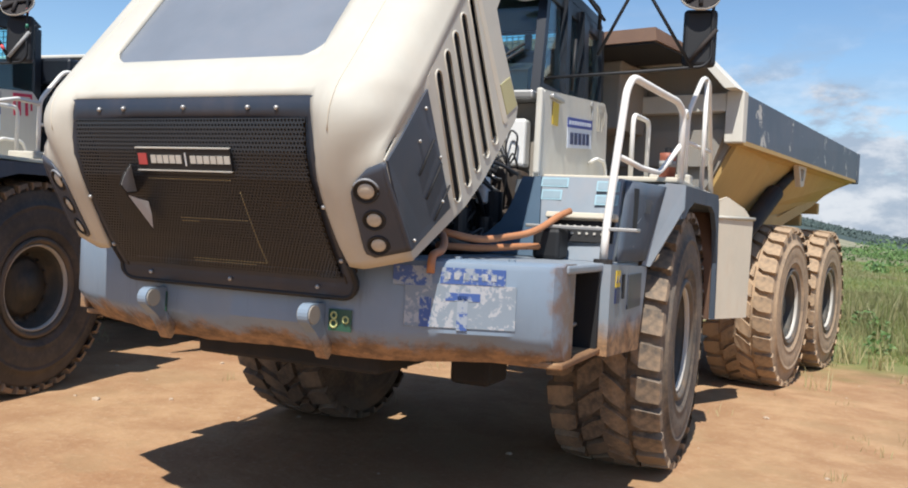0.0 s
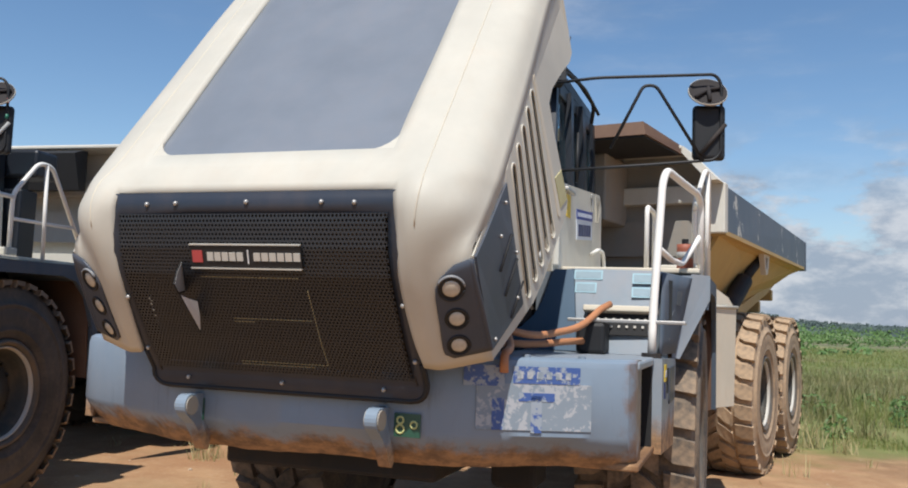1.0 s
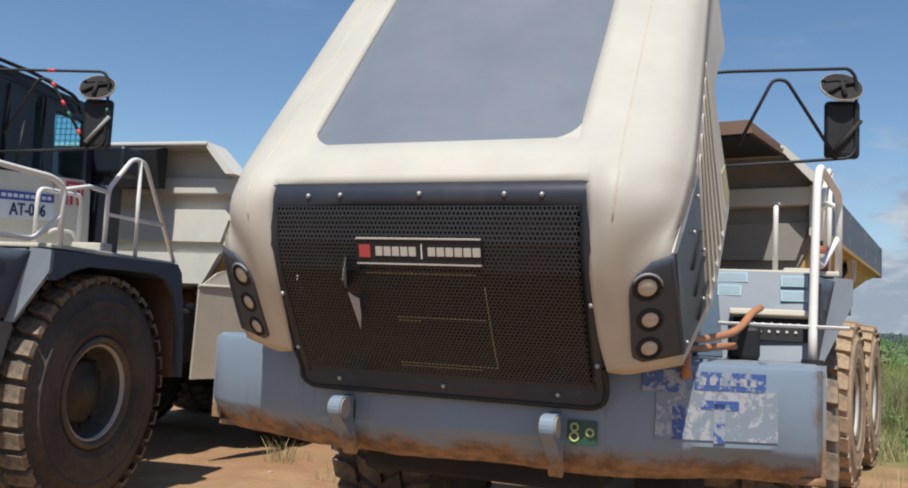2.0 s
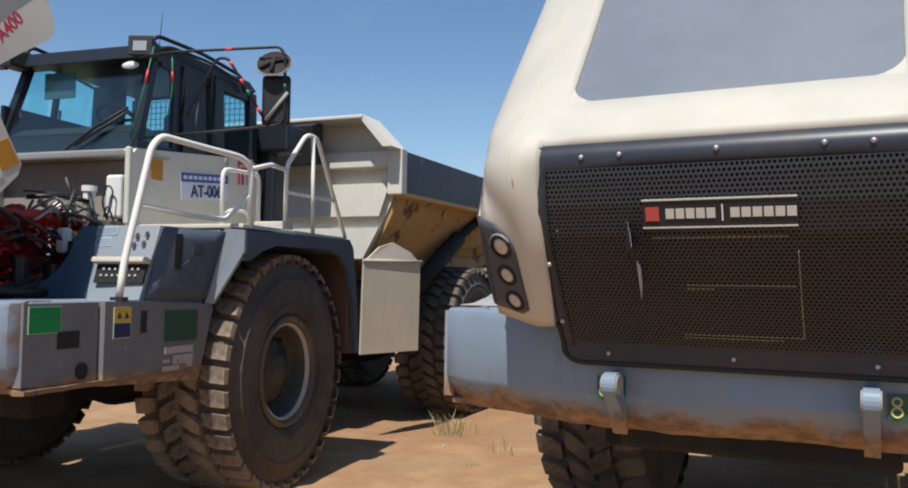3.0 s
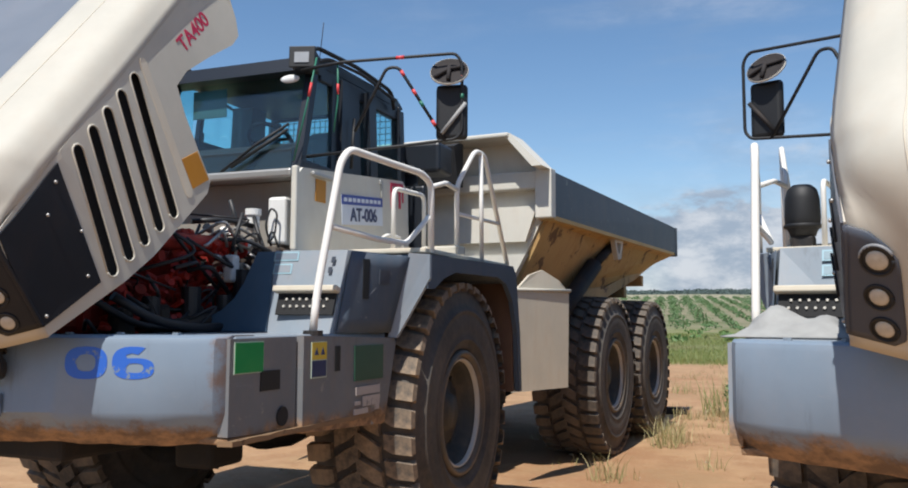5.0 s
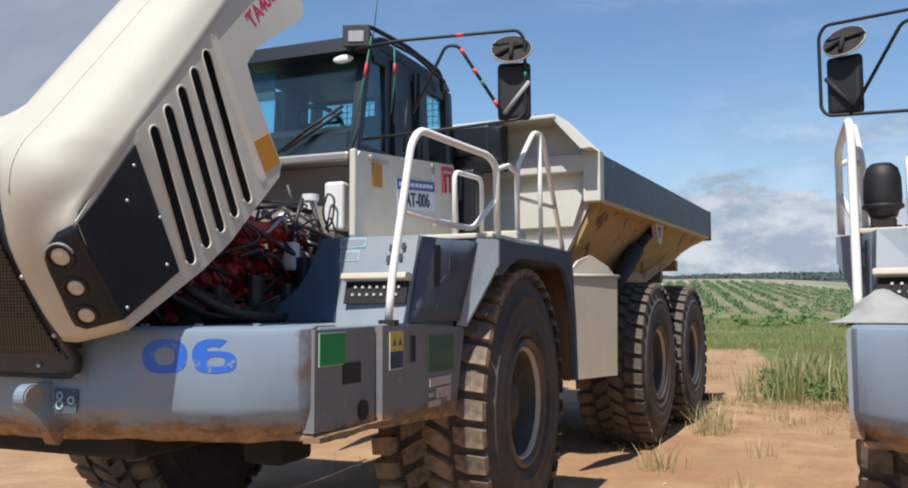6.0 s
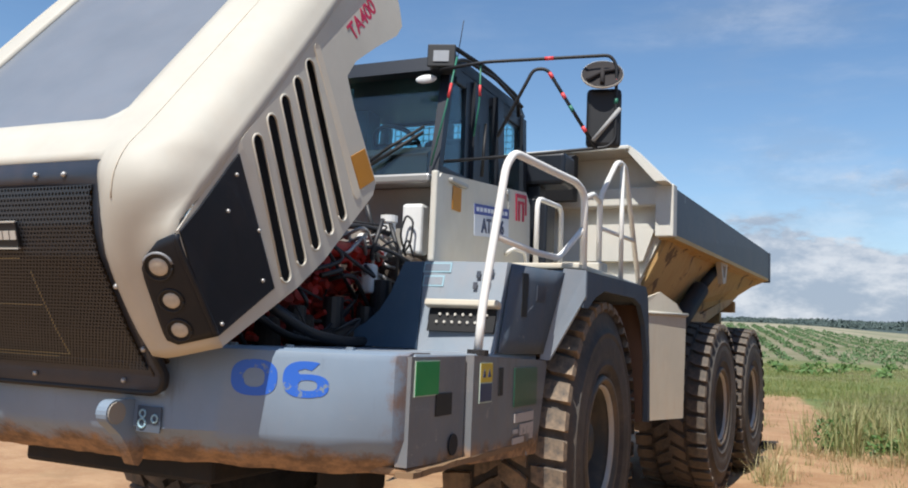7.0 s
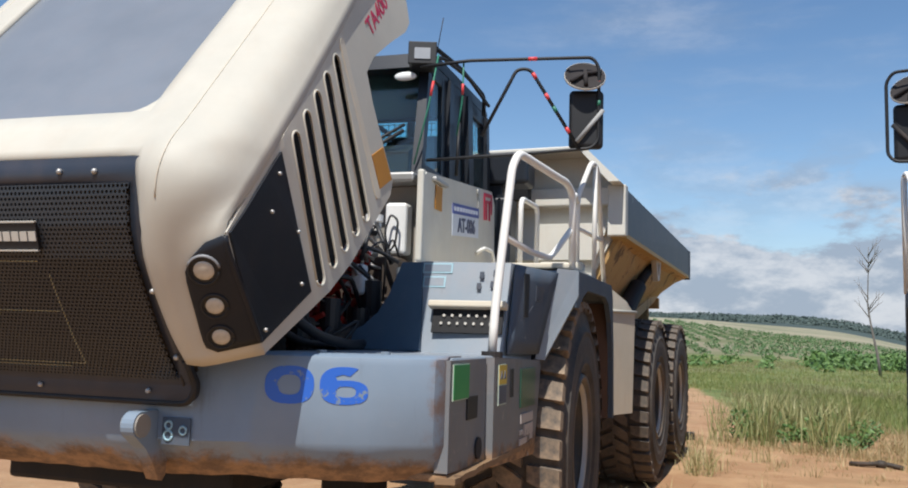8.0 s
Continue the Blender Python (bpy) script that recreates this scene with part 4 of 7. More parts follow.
def rail_set(truck, s, tape=None):
    X = lambda x, y, z: (s * (x + (0.055 if s < 0 else 0.0)), y, z)
    tube("handrail", [X(1.416, -1.71, 1.45), X(1.418, -1.68, 1.66), X(1.44, -1.50, 2.36), X(1.455, -1.43, 2.44), X(1.53, -1.05, 2.42), X(1.585, -0.75, 2.41), X(1.60, -0.64, 2.36), X(1.60, -0.63, 1.93)], 0.021, RAIL, truck, 0.09, "white tubular handrail")
    tube("handrail", [X(1.60, -0.63, 2.17), X(1.50, -0.78, 1.975), X(1.46, -1.1, 1.975), X(1.43, -1.58, 2.0)], 0.017, RAIL, truck, 0.05, "white tubular handrail")
    tube("handrail", [X(1.25, -0.45, 1.95), X(1.25, -0.45, 2.38), X(1.25, 0.05, 2.40), X(1.25, 0.05, 1.95)], 0.016, RAIL, truck, 0.07, "white tubular handrail")
    tube("handrail", [X(1.60, -0.64, 2.34), X(1.56, -0.3, 2.42), X(1.53, -0.03, 2.42)], 0.017, RAIL, truck, 0.03, "white tubular handrail")
    tube("handrail", [X(1.53, -0.02, 1.93), X(1.53, -0.02, 2.45), X(1.59, 0.18, 2.73), X(1.61, 0.32, 2.72), X(1.59, 0.92, 1.95)], 0.018, RAIL, truck, 0.06, "white tubular handrail")
    tube("handrail", [X(1.605, 0.26, 2.72), X(1.60, 0.30, 1.94)], 0.016, RAIL, truck, 0, "white tubular handrail")
    tube("handrail", [X(1.53, -0.02, 2.25), X(1.60, 0.68, 2.25)], 0.014, RAIL, truck, 0, "white tubular handrail")
    bm = bmesh.new()
    add_disc(bm, X(1.416, -1.71, 1.44), (0, 0, 1), 0.05, 0.03, 12)
    part("rail_foot", bm, CHASSIS, truck, "dark rail socket")


def mirror_set(truck, s, tape):
    X = lambda x, y, z: (s * x, y, z)
    e = 1.71 if s > 0 else 1.77
    arm = tube("mirror_arm", [X(0.62, -0.62, 3.20), X(0.94, -0.62, 3.22), X(e - 0.04, -0.41, 3.26), X(e, -0.40, 3.20), X(e, -0.39, 2.74), X(e - 0.04, -0.40, 2.69), X(1.30, -0.45, 2.66), X(0.68, -0.62, 2.60)], 0.0105, BLACK, truck, 0.05, "black tubular mirror frame")
    tube("brace", [X(1.60, -0.42, 2.68), X(1.30, -0.50, 3.18), X(1.22, -0.52, 3.18), X(1.02, -0.58, 2.75)], 0.011, BLACK, arm, 0.05)
    if tape:
        runs = (((1.60, -0.42, 2.68), (1.30, -0.50, 3.18)), ((e, -0.40, 3.20), (e, -0.39, 2.74)), ((0.94, -0.62, 3.22), (1.70, -0.41, 3.26)))
        for k, (a, b) in enumerate(runs):
            a, b = Vector(X(*a)), Vector(X(*b))
            for t, mat, lab in ((0.20, TAPE_RED, "red tape band"), (0.46, TAPE_GREEN, "green tape band"), (0.62, TAPE_RED, "red tape band"), (0.88, TAPE_RED, "red tape band")):
                if (k == 2 and t != 0.46) or (k == 1 and t > 0.5):
                    continue
                mat, lab = (TAPE_RED, "red tape band") if k == 2 else (mat, lab)
                bm = bmesh.new()
                add_tube(bm, [a.lerp(b, t), a.lerp(b, t + 0.07)], 0.0125, 7)
                part("tape", bm, mat, arm, lab)
    # tall mirror seen from the back, and a round one over it
    bm = bmesh.new()
    add_box(bm, (-0.105, -0.035, -0.185), (0.105, 0.03, 0.185), 0.03, 3)
    house = part("mirror", bm, BLACK, truck, "tall black mirror housing", pose(s * 1.63, -0.37, 2.875, 0, 0, s * 12))
    box("mirror_glass", (-0.09, 0.031, -0.165), (0.09, 0.034, 0.165), MIRROR, house, 0)
    tube("bracket", [(-0.06 * s, -0.05, -0.15), (0.10 * s, -0.05, 0.05)], 0.014, RAG if tape else CHASSIS, house, 0)
    bm = bmesh.new()
    add_lathe(bm, [(0.0001, 0.004), (0.05, 0.003), (0.100, -0.004), (0.118, 0.006), (0.125, 0.004), (0.120, -0.012), (0.0001, -0.016)], 24)
    add_tube(bm, [(0.012, -0.09, -0.07), (0.022, 0.0, 0.0), (0.012, 0.10, 0.03)], 0.012, 7)
    add_tube(bm, [(0.012, 0.0, -0.10), (0.024, 0.0, 0.02)], 0.014, 7)
    rnd = part("round_mirror", bm, DISH, truck, "round black convex mirror", pose(s * 1.625, -0.41, 3.145, 0, -34, 90 + s * 15 + 180))
    bm = bmesh.new()
    add_lathe(bm, [(0.120, 0.002), (0.127, 0.004), (0.129, -0.010), (0.121, -0.014)], 24)
    part("trim_ring", bm, RIM_RING, rnd)


def build_cab(truck, v):
    """Black cab with tinted panes on a cream lower body."""
    hw, z0, z1 = 0.64, 2.49, 3.27
    yf0, yf1, yb = -0.66, -0.42, 0.92
    # posts
    def post(name, a, b, r):
        bm = bmesh.new()
        add_solid(bm, [Vector(a) + Vector(o) for o in ((-r, -r, 0), (r, -r, 0), (r, r, 0), (-r, r, 0))], [Vector(b) + Vector(o) for o in ((-r, -r, 0), (r, -r, 0), (r, r, 0), (-r, r, 0))])
        return part(name, bm, CABIN, truck)
    for s in (1, -1):
        post("cab_post", (s * hw, yf0, z0), (s * (hw - 0.05), yf1, z1), 0.032)
        post("cab_post", (s * hw, yb, z0), (s * (hw - 0.03), yb, z1), 0.04)
        if s > 0:
            post("cab_post", (hw + 0.005, -0.12, z0), (hw - 0.03, -0.06, z1), 0.045)
            post("cab_post", (hw + 0.005, 0.34, z0), (hw - 0.03, 0.34, z1), 0.06)
            box("roof_rail", (hw - 0.075, yf1 + 0.05, 3.19), (hw - 0.012, yb + 0.03, 3.30), CABIN, truck, 0.01)
        else:
            post("cab_post", (-hw, -0.16, z0), (-hw + 0.03, -0.08, z1 + 0.03), 0.02)
            post("cab_post", (-hw, 0.53, z0), (-hw + 0.03, 0.53, z1 + 0.03), 0.10)
            box("side_panel", (-hw - 0.012, yf0 + 0.02, z0), (-hw + 0.022, yb, 2.91), CABIN, truck, 0.01)
        # door between, with a narrow window
        solid = s > 0 and v["door"]
        if solid:
            bm = bmesh.new()
            add_solid(bm, [(hw - 0.01, -0.26, z0), (hw + 0.022, -0.26, z0), (hw + 0.022, 0.20, z0), (hw - 0.01, 0.20, z0)], [(hw - 0.045, -0.20, z1), (hw - 0.012, -0.20, z1), (hw - 0.012, 0.20, z1), (hw - 0.045, 0.20, z1)])
            part("door_panel", bm, CABIN, truck, "black cab door panel")
        if s < 0:
            spans, sill, head = ((-0.58, -0.18), (-0.12, 0.42), (0.64, 0.86)), 2.91, z1 + 0.03
        else:
            spans, sill, head = ((-0.60, -0.26), (0.40, 0.88), (0.20, 0.29)) if solid else ((-0.60, -0.16), (0.40, 0.88), (-0.07, 0.28)), z0 + 0.08, z1 - 0.05
        for y0, y1 in spans:
            bm = bmesh.new()
            add_solid(bm, [(s * (hw - 0.004), y0, sill), (s * (hw - 0.004), y1, sill), (s * (hw - 0.035), y1, head), (s * (hw - 0.035), y0 + (0.2 if y0 < -0.3 else 0), head)],
                      [(s * (hw + 0.004), y0, sill), (s * (hw + 0.004), y1, sill), (s * (hw - 0.027), y1, head), (s * (hw - 0.027), y0 + (0.2 if y0 < -0.3 else 0), head)])
            pane = part("side_pane", bm, GLASS, truck, "tinted cab side pane")
            pane.visible_shadow = False
        box("door_sill", (min(s * (hw - 0.03), s * (hw + 0.03)), yf0, z0 - 0.02), (max(s * (hw - 0.03), s * (hw + 0.03)), yb, z0 + 0.09), CABIN, truck, 0.015)
        tube("door_handle", [(s * (hw + 0.05), -0.02, 2.62), (s * (hw + 0.05), 0.02, 3.0)], 0.012, BLACK, truck, 0)
        # guard bars over the roof edge
        tube("roof_guard", [(s * 0.60, -0.50, 3.28), (s * 0.60, -0.42, 3.43), (s * 0.66, 0.1, 3.42), (s * 0.70, 0.62, 3.36), (s * 0.66, 0.75, 3.25)], 0.016, BLACK, truck, 0.08, "black roof guard bar")
        tube("roof_guard", [(s * 0.63, -0.48, 3.28), (s * 0.66, -0.34, 3.36), (s * 0.72, 0.1, 3.35), (s * 0.74, 0.60, 3.28)], 0.013, BLACK, truck, 0.08, "black roof guard bar")
        # work lamp on the roof corner
        bm = bmesh.new()
        add_box(bm, (-0.09, -0.078, -0.075), (0.09, -0.06, 0.075), 0.006)
        add_box(bm, (-0.085, -0.062, -0.07), (0.085, 0.10, 0.07), 0.02)
        lamp = part("work_lamp", bm, BLACK, truck, "square black work lamp", pose(s * 0.61, -0.56, 3.285, -4, 0, s * 18))
        box("lens", (-0.050, -0.084, -0.044), (0.050, -0.080, 0.030), WORK_LENS, lamp, 0)
    bm = bmesh.new()
    add_prism(bm, [(yf1 - 0.13, 3.23), (yf1 - 0.10, 3.33), (yf1 + 0.15, 3.37), (yb - 0.05, 3.37), (yb + 0.06, 3.31), (yb + 0.05, 3.295), (yf1 + 0.12, 3.295), (yf1 + 0.05, 3.23)], "x", -hw + 0.01, hw - 0.01)
    bevel_all(bm, 0.02)
    part("cab_roof", bm, CABIN, truck, "dark grey cab roof")
    bm = bmesh.new()
    add_solid(bm, [(-hw + 0.03, yf0 - 0.012, z0 + 0.02), (hw - 0.03, yf0 - 0.012, z0 + 0.02), (hw - 0.08, yf1 - 0.012, z1 - 0.04), (-hw + 0.08, yf1 - 0.012, z1 - 0.04)],
              [(-hw + 0.03, yf0 - 0.004, z0 + 0.02), (hw - 0.03, yf0 - 0.004, z0 + 0.02), (hw - 0.08, yf1 - 0.004, z1 - 0.04), (-hw + 0.08, yf1 - 0.004, z1 - 0.04)])
    wind = part("windscreen", bm, GLASS, truck, "large tinted windscreen")
    wind.visible_shadow = False
    bm = bmesh.new()
    add_box(bm, (-hw, yb - 0.03, z0), (hw, yb + 0.01, 2.98), 0.01)
    add_box(bm, (-hw, yb - 0.03, 3.27), (hw, yb + 0.01, 3.31), 0.01)
    add_box(bm, (-0.03, yb - 0.03, z0), (0.03, yb + 0.01, z1), 0.01)
    part("rear_wall", bm, CABIN, truck, "black cab rear frame")
    for s in (1, -1):
        p = box("rear_pane", (min(s * 0.03, s * 0.60), yb - 0.02, 2.985), (max(s * 0.03, s * 0.60), yb - 0.014, 3.265), GLASS, truck, 0)
        p.visible_shadow = False
    # wire guard behind the rear pane
    bm = bmesh.new()
    for i in range(21):
        add_tube(bm, [(-0.54 + 0.054 * i, yb + 0.03, 2.98), (-0.54 + 0.054 * i, yb + 0.03, 3.27)], 0.004, 4)
    for i in range(6):
        add_tube(bm, [(-0.54, yb + 0.03, 2.99 + 0.054 * i), (0.54, yb + 0.03, 2.99 + 0.054 * i)], 0.004, 4)
    part("window_guard", bm, RIM_RING, truck, "wire guard over the rear panes")
    # inside: floor, dash, wheel, seat
    box("cab_floor", (-hw + 0.02, yf0 + 0.05, z0 - 0.03), (hw - 0.02, yb - 0.04, z0 + 0.02), SHADOW, truck)
    bm = bmesh.new()
    add_prism(bm, [(-0.62, 2.50), (-0.62, 2.66), (-0.50, 2.73), (-0.36, 2.70), (-0.34, 2.50)], "x", -0.56, 0.56)
    bevel_all(bm, 0.02)
    part("dashboard", bm, BLACK, truck)
    bm = bmesh.new()
    add_lathe(bm, [(0.17 + 0.016 * math.cos(a), 0.016 * math.sin(a)) for a in [i * math.pi / 4 for i in range(9)]], 24)
    add_tube(bm, [(0, -0.17, 0), (0, 0.17, 0)], 0.012, 6)
    part("steering_wheel", bm, BLACK, truck, "black steering wheel", pose(0.12, -0.22, 2.83, 0, -55, 90))
    bm = bmesh.new()
    add_box(bm, (-0.14, 0.30, 2.60), (0.38, 0.72, 2.74), 0.05)
    add_box(bm, (-0.12, 0.62, 2.70), (0.36, 0.76, 3.08), 0.06)
    part("driver_seat", bm, BLACK, truck, "black driver seat")
    box("sun_visor", (-0.42, -0.44, 2.98), (-0.12, -0.43, 3.19), VISOR, truck, 0.004, "dark green tinted sun visor")
    # wiper
    bm = bmesh.new()
    add_tube(bm, [(0.05, -0.70, 2.52), (0.30, -0.66, 2.70), (0.52, -0.60, 2.84)], 0.010, 6)
    add_tube(bm, [(0.12, -0.69, 2.55), (0.52, -0.61, 2.80)], 0.012, 6)
    part("wiper", bm, BLACK, truck, "black windscreen wiper")
    bm = bmesh.new()
    add_ball(bm, (0.50, -0.565, 3.165), 0.07, 14, 8, (1.1, 0.25, 0.42))
    part("interior_mirror", bm, WHITE_PLASTIC, truck, "small white oval mirror")
    tube("antenna", [(0.66, -0.45, 3.30), (0.72, -0.50, 3.56)], 0.003, BLACK, truck, 0, "thin whip antenna", seg=5)
    if v["tape"]:
        for pts in ([(0.73, -0.60, 3.28), (0.70, -0.66, 2.95), (0.63, -0.70, 2.56)], [(0.90, -0.61, 3.21), (0.89, -0.58, 2.98), (0.86, -0.58, 2.76)]):
            rope = tube("hanging_ribbon", pts, 0.006, TAPE_GREEN, truck, 0.05, "thin green ribbon", seg=6)
            a, b = Vector(pts[0]), Vector(pts[1])
            tube("tape", [a.lerp(b, 0.55), a.lerp(b, 0.85)], 0.009, TAPE_RED, rope, 0, "red tape band", seg=6)
    # cream lower body
    bm = bmesh.new()
    add_prism(bm, [(-0.80, 1.92), (-0.80, 2.45), (-0.75, 2.50), (0.78, 2.645), (0.88, 2.56), (0.92, 1.96), (0.66, 1.92)], "x", 0.695, 0.735)
    bevel_all(bm, 0.012)
    side = part("cab_side", bm, v["cream"], truck, "cream lower cab side")
    bm = bmesh.new()
    add_prism(bm, [(-0.74, 1.92), (-0.74, 2.49), (0.55, 2.47), (0.66, 1.92)], "x", -0.735, -0.60)
    bevel_all(bm, 0.012)
    part("cab_side", bm, v["cream"], truck, "cream lower cab side")
    bm = bmesh.new()
    add_box(bm, (0.705, -0.845, 1.95), (0.747, -0.80, 2.50), 0.012)
    part("corner_post", bm, CREAM_LIFTED, truck, "cream vertical post")
    # the shade under the cowl is in the grey-beige
    bm = bmesh.new()
    add_box(bm, (-0.60, -0.62, 1.50), (0.694, -0.56, 2.44), 0.01)
    part("bulkhead", bm, HEAD_GREY, truck, "dusty bulkhead behind the engine, greyed for shade")
    bm = bmesh.new()
    add_box(bm, (-0.64, -0.78, 2.44), (0.66, -0.58, 2.50), 0.015)
    part("cowl", bm, STEEL, truck, "pale cowl under the windscreen")
    # equipment sign
    m = facing((0.739, 0.08, 2.315), (0, 1, 0.09), (0, 0, 1))
    sign = label_plate("sign", m, 0.64, 0.215, SIGN, side, "pale blue equipment sign", 0.004)
    label_plate("sign_band", pose(0, 0, 0.002), 0.64, 0.07, BLUE_SIGN, sign, "blue band", 0.005, y=0.0725)
    for k in range(9):
        label_plate("sign_bar", pose(0, 0, 0.004), 0.045, 0.028, SIGN, sign, t=0.005, x=-0.27 + 0.066 * k, y=0.0725)
    if v["number"]:
        writing(v["number"], 0.135, INK, sign, pose(0.01, -0.038, 0.006), bold=0.0035)
    else:
        for k in range(5):
            label_plate("sign_bar", pose(0, 0, 0.003), 0.075, 0.085, INK, sign, t=0.005, x=-0.22 + 0.105 * k, y=-0.04)
    m = facing((0.739, 0.665, 2.50), (0, 1, 0.09), (0, 0, 1))
    mark = label_plate("red_mark", m, 0.23, 0.028, v["mark"], side, "faded red emblem bars", 0.004, y=0.095)
    for xx, yy, ww, hh in ((-0.105, 0.0, 0.022, 0.19), (-0.045, -0.02, 0.03, 0.15), (0.045, -0.02, 0.03, 0.15), (0.105, 0.02, 0.018, 0.13), (0.0, 0.045, 0.13, 0.022)):
        label_plate("emblem_bar", pose(0, 0, 0), ww, hh, v["mark"], mark, t=0.0045, x=xx, y=yy)
    m = facing((0.739, -0.53, 2.375), (0, 1, 0), (0, 0, 1))
    label_plate("caution_sticker", m, 0.13, 0.15, AMBER if v["tape"] else YELLOW, side, "small yellow caution sticker", 0.004)
    bm = bmesh.new()
    add_box(bm, (0.735, -0.66, 2.462), (0.765, -0.40, 2.49), 0.008)
    part("hinge", bm, STEEL, side, "steel hinge")
    bm = bmesh.new()
    add_box(bm, (0.735, 0.345, 2.555), (0.75, 0.395, 2.59), 0.006)
    add_box(bm, (0.735, 0.375, 2.455), (0.75, 0.395, 2.565), 0.006)
    part("latch", bm, STEEL, side, "small steel latch")
    tube("grab_handle", [(0.74, 0.36, 2.12), (0.80, 0.36, 2.16), (0.80, 0.60, 2.16), (0.80, 0.66, 2.08), (0.80, 0.68, 1.95)], 0.014, RAIL, side, 0.06, "cream grab handle")


def build_engine(truck, v):
    red = v["engine"]
    if v["door"]:
        bm = bmesh.new()
        add_box(bm, (0.30, 0.98, 1.93), (0.84, 1.22, 2.64), 0.02)
        add_box(bm, (0.55, 1.05, 2.60), (0.75, 1.20, 2.80), 0.01)
        add_box(bm, (0.52, 0.99, 2.75), (0.97, 1.30, 3.01), 0.03)
        part("air_cleaner", bm, CABIN, truck, "black housing behind the cab")
    bm = bmesh.new()
    add_box(bm, (-0.34, -2.15, 1.42), (0.34, -0.95, 1.72), 0.05)
    add_box(bm, (-0.22, -2.10, 1.70), (0.24, -1.00, 1.92), 0.05)
    for i in range(6):
        y = -2.05 + 0.19 * i
        add_box(bm, (-0.18, y, 1.90), (0.20, y + 0.14, 2.02), 0.03)
    rnd = random.Random(4)
    for i in range(190):
        x, y, z = 0.30 + rnd.uniform(0, 0.17), rnd.uniform(-2.15, -1.0), rnd.uniform(1.36, 2.02)
        a = rnd.uniform(0.010, 0.036)
        spin = pose(x, y, z, rnd.uniform(-50, 50), rnd.uniform(-40, 40), rnd.uniform(-40, 40))
        if i % 3:
            add_box(bm, (-a, -a * rnd.uniform(0.5, 1.3), -a * 0.5), (a, a * rnd.uniform(0.5, 1.3), a * rnd.uniform(0.3, 0.8)), a * 0.3, m=spin)
        else:
            add_tube(bm, rounded([(x, y - a * 2.2, z), (x + 0.03, y, z + a * 0.8), (x, y + a * 2.2, z - a)], 0.05), a * 0.5, 8)
    for i in range(60):
        add_disc(bm, (0.40 + rnd.uniform(0, 0.08), rnd.uniform(-2.1, -1.05), rnd.uniform(1.38, 1.95)), (rnd.uniform(0.3, 1), rnd.uniform(-0.6, 0.2), rnd.uniform(0, 0.7)), rnd.uniform(0.012, 0.038), rnd.uniform(0.04, 0.10), 12)
    # manifold with a runner to each cylinder
    add_tube(bm, rounded([(0.44, -2.10, 1.93), (0.46, -1.60, 1.95), (0.44, -1.02, 1.97)], 0.3), 0.048, 14)
    for i in range(6):
        y = -2.02 + 0.19 * i
        add_tube(bm, rounded([(0.44, y, 1.93), (0.38, y, 1.99), (0.20, y + 0.03, 1.99)], 0.06), 0.032, 10)
        add_disc(bm, (0.42, y + 0.095, 1.95), (0, 1, 0), 0.060, 0.022, 14)
    eng = part("engine", bm, red, truck, v["engine_label"])
    bm = bmesh.new()
    add_box(bm, (-0.36, -2.18, 1.19), (0.36, -0.92, 1.43), 0.04)
    for i in range(34):
        y, z, a = rnd.uniform(-2.15, -0.85), rnd.uniform(1.24, 1.42), rnd.uniform(0.02, 0.07)
        add_box(bm, (0.30, y - a, z - a * 0.7), (0.38 + rnd.uniform(0, 0.16), y + a, z + a * 0.7), a * 0.3)
    for i in range(5):
        add_disc(bm, (0.46 + 0.02 * i, -2.02 + 0.26 * i, 1.50), (0.2, -0.3, 1), 0.07, 0.16, 14, 0.055)
    # air duct and accessories against the bulkhead
    add_tube(bm, rounded([(0.54, -1.75, 1.46), (0.60, -1.30, 1.52), (0.58, -0.95, 1.66), (0.42, -0.72, 1.80)], 0.15), 0.045, 12)
    add_box(bm, (0.10, -0.86, 1.45), (0.62, -0.63, 1.98), 0.04)
    tagged(part("engine_block", bm, GRIME, eng, "black grimy engine block and ducts"), kind="stuff")
    bm = bmesh.new()
    for i in range(34):
        y0, z0 = rnd.uniform(-2.2, -0.8), rnd.uniform(1.45, 2.12)
        x0 = rnd.uniform(0.30, 0.58)
        pts = [(x0, y0, z0), (x0 + rnd.uniform(0, 0.14), y0 + rnd.uniform(-0.2, 0.25), z0 + rnd.uniform(-0.2, 0.15)), (x0 + rnd.uniform(-0.1, 0.1), y0 + rnd.uniform(-0.35, 0.45), z0 + rnd.uniform(-0.3, 0.2))]
        add_tube(bm, rounded(pts, 0.12), rnd.uniform(0.005, 0.015), 6)
    add_tube(bm, rounded([(0.62, -2.25, 1.62), (0.70, -2.05, 1.50), (0.72, -1.75, 1.46), (0.66, -1.35, 1.47)], 0.2), 0.024, 10)
    add_tube(bm, rounded([(0.55, -2.30, 1.60), (0.60, -2.05, 1.47), (0.60, -1.60, 1.45), (0.50, -1.2, 1.5)], 0.2), 0.018, 10)
    for x, y, z, r, h in ((0.52, -1.55, 1.58, 0.055, 0.22), (0.60, -1.35, 1.56, 0.05, 0.18), (0.56, -1.12, 1.70, 0.06, 0.22), (0.50, -1.85, 1.55, 0.05, 0.16)):
        add_disc(bm, (x, y, z), (0, 0, 1), r, h, 14)
    tagged(part("wiring_loom", bm, HOSE, eng, "black hoses and filters"), kind="stuff")
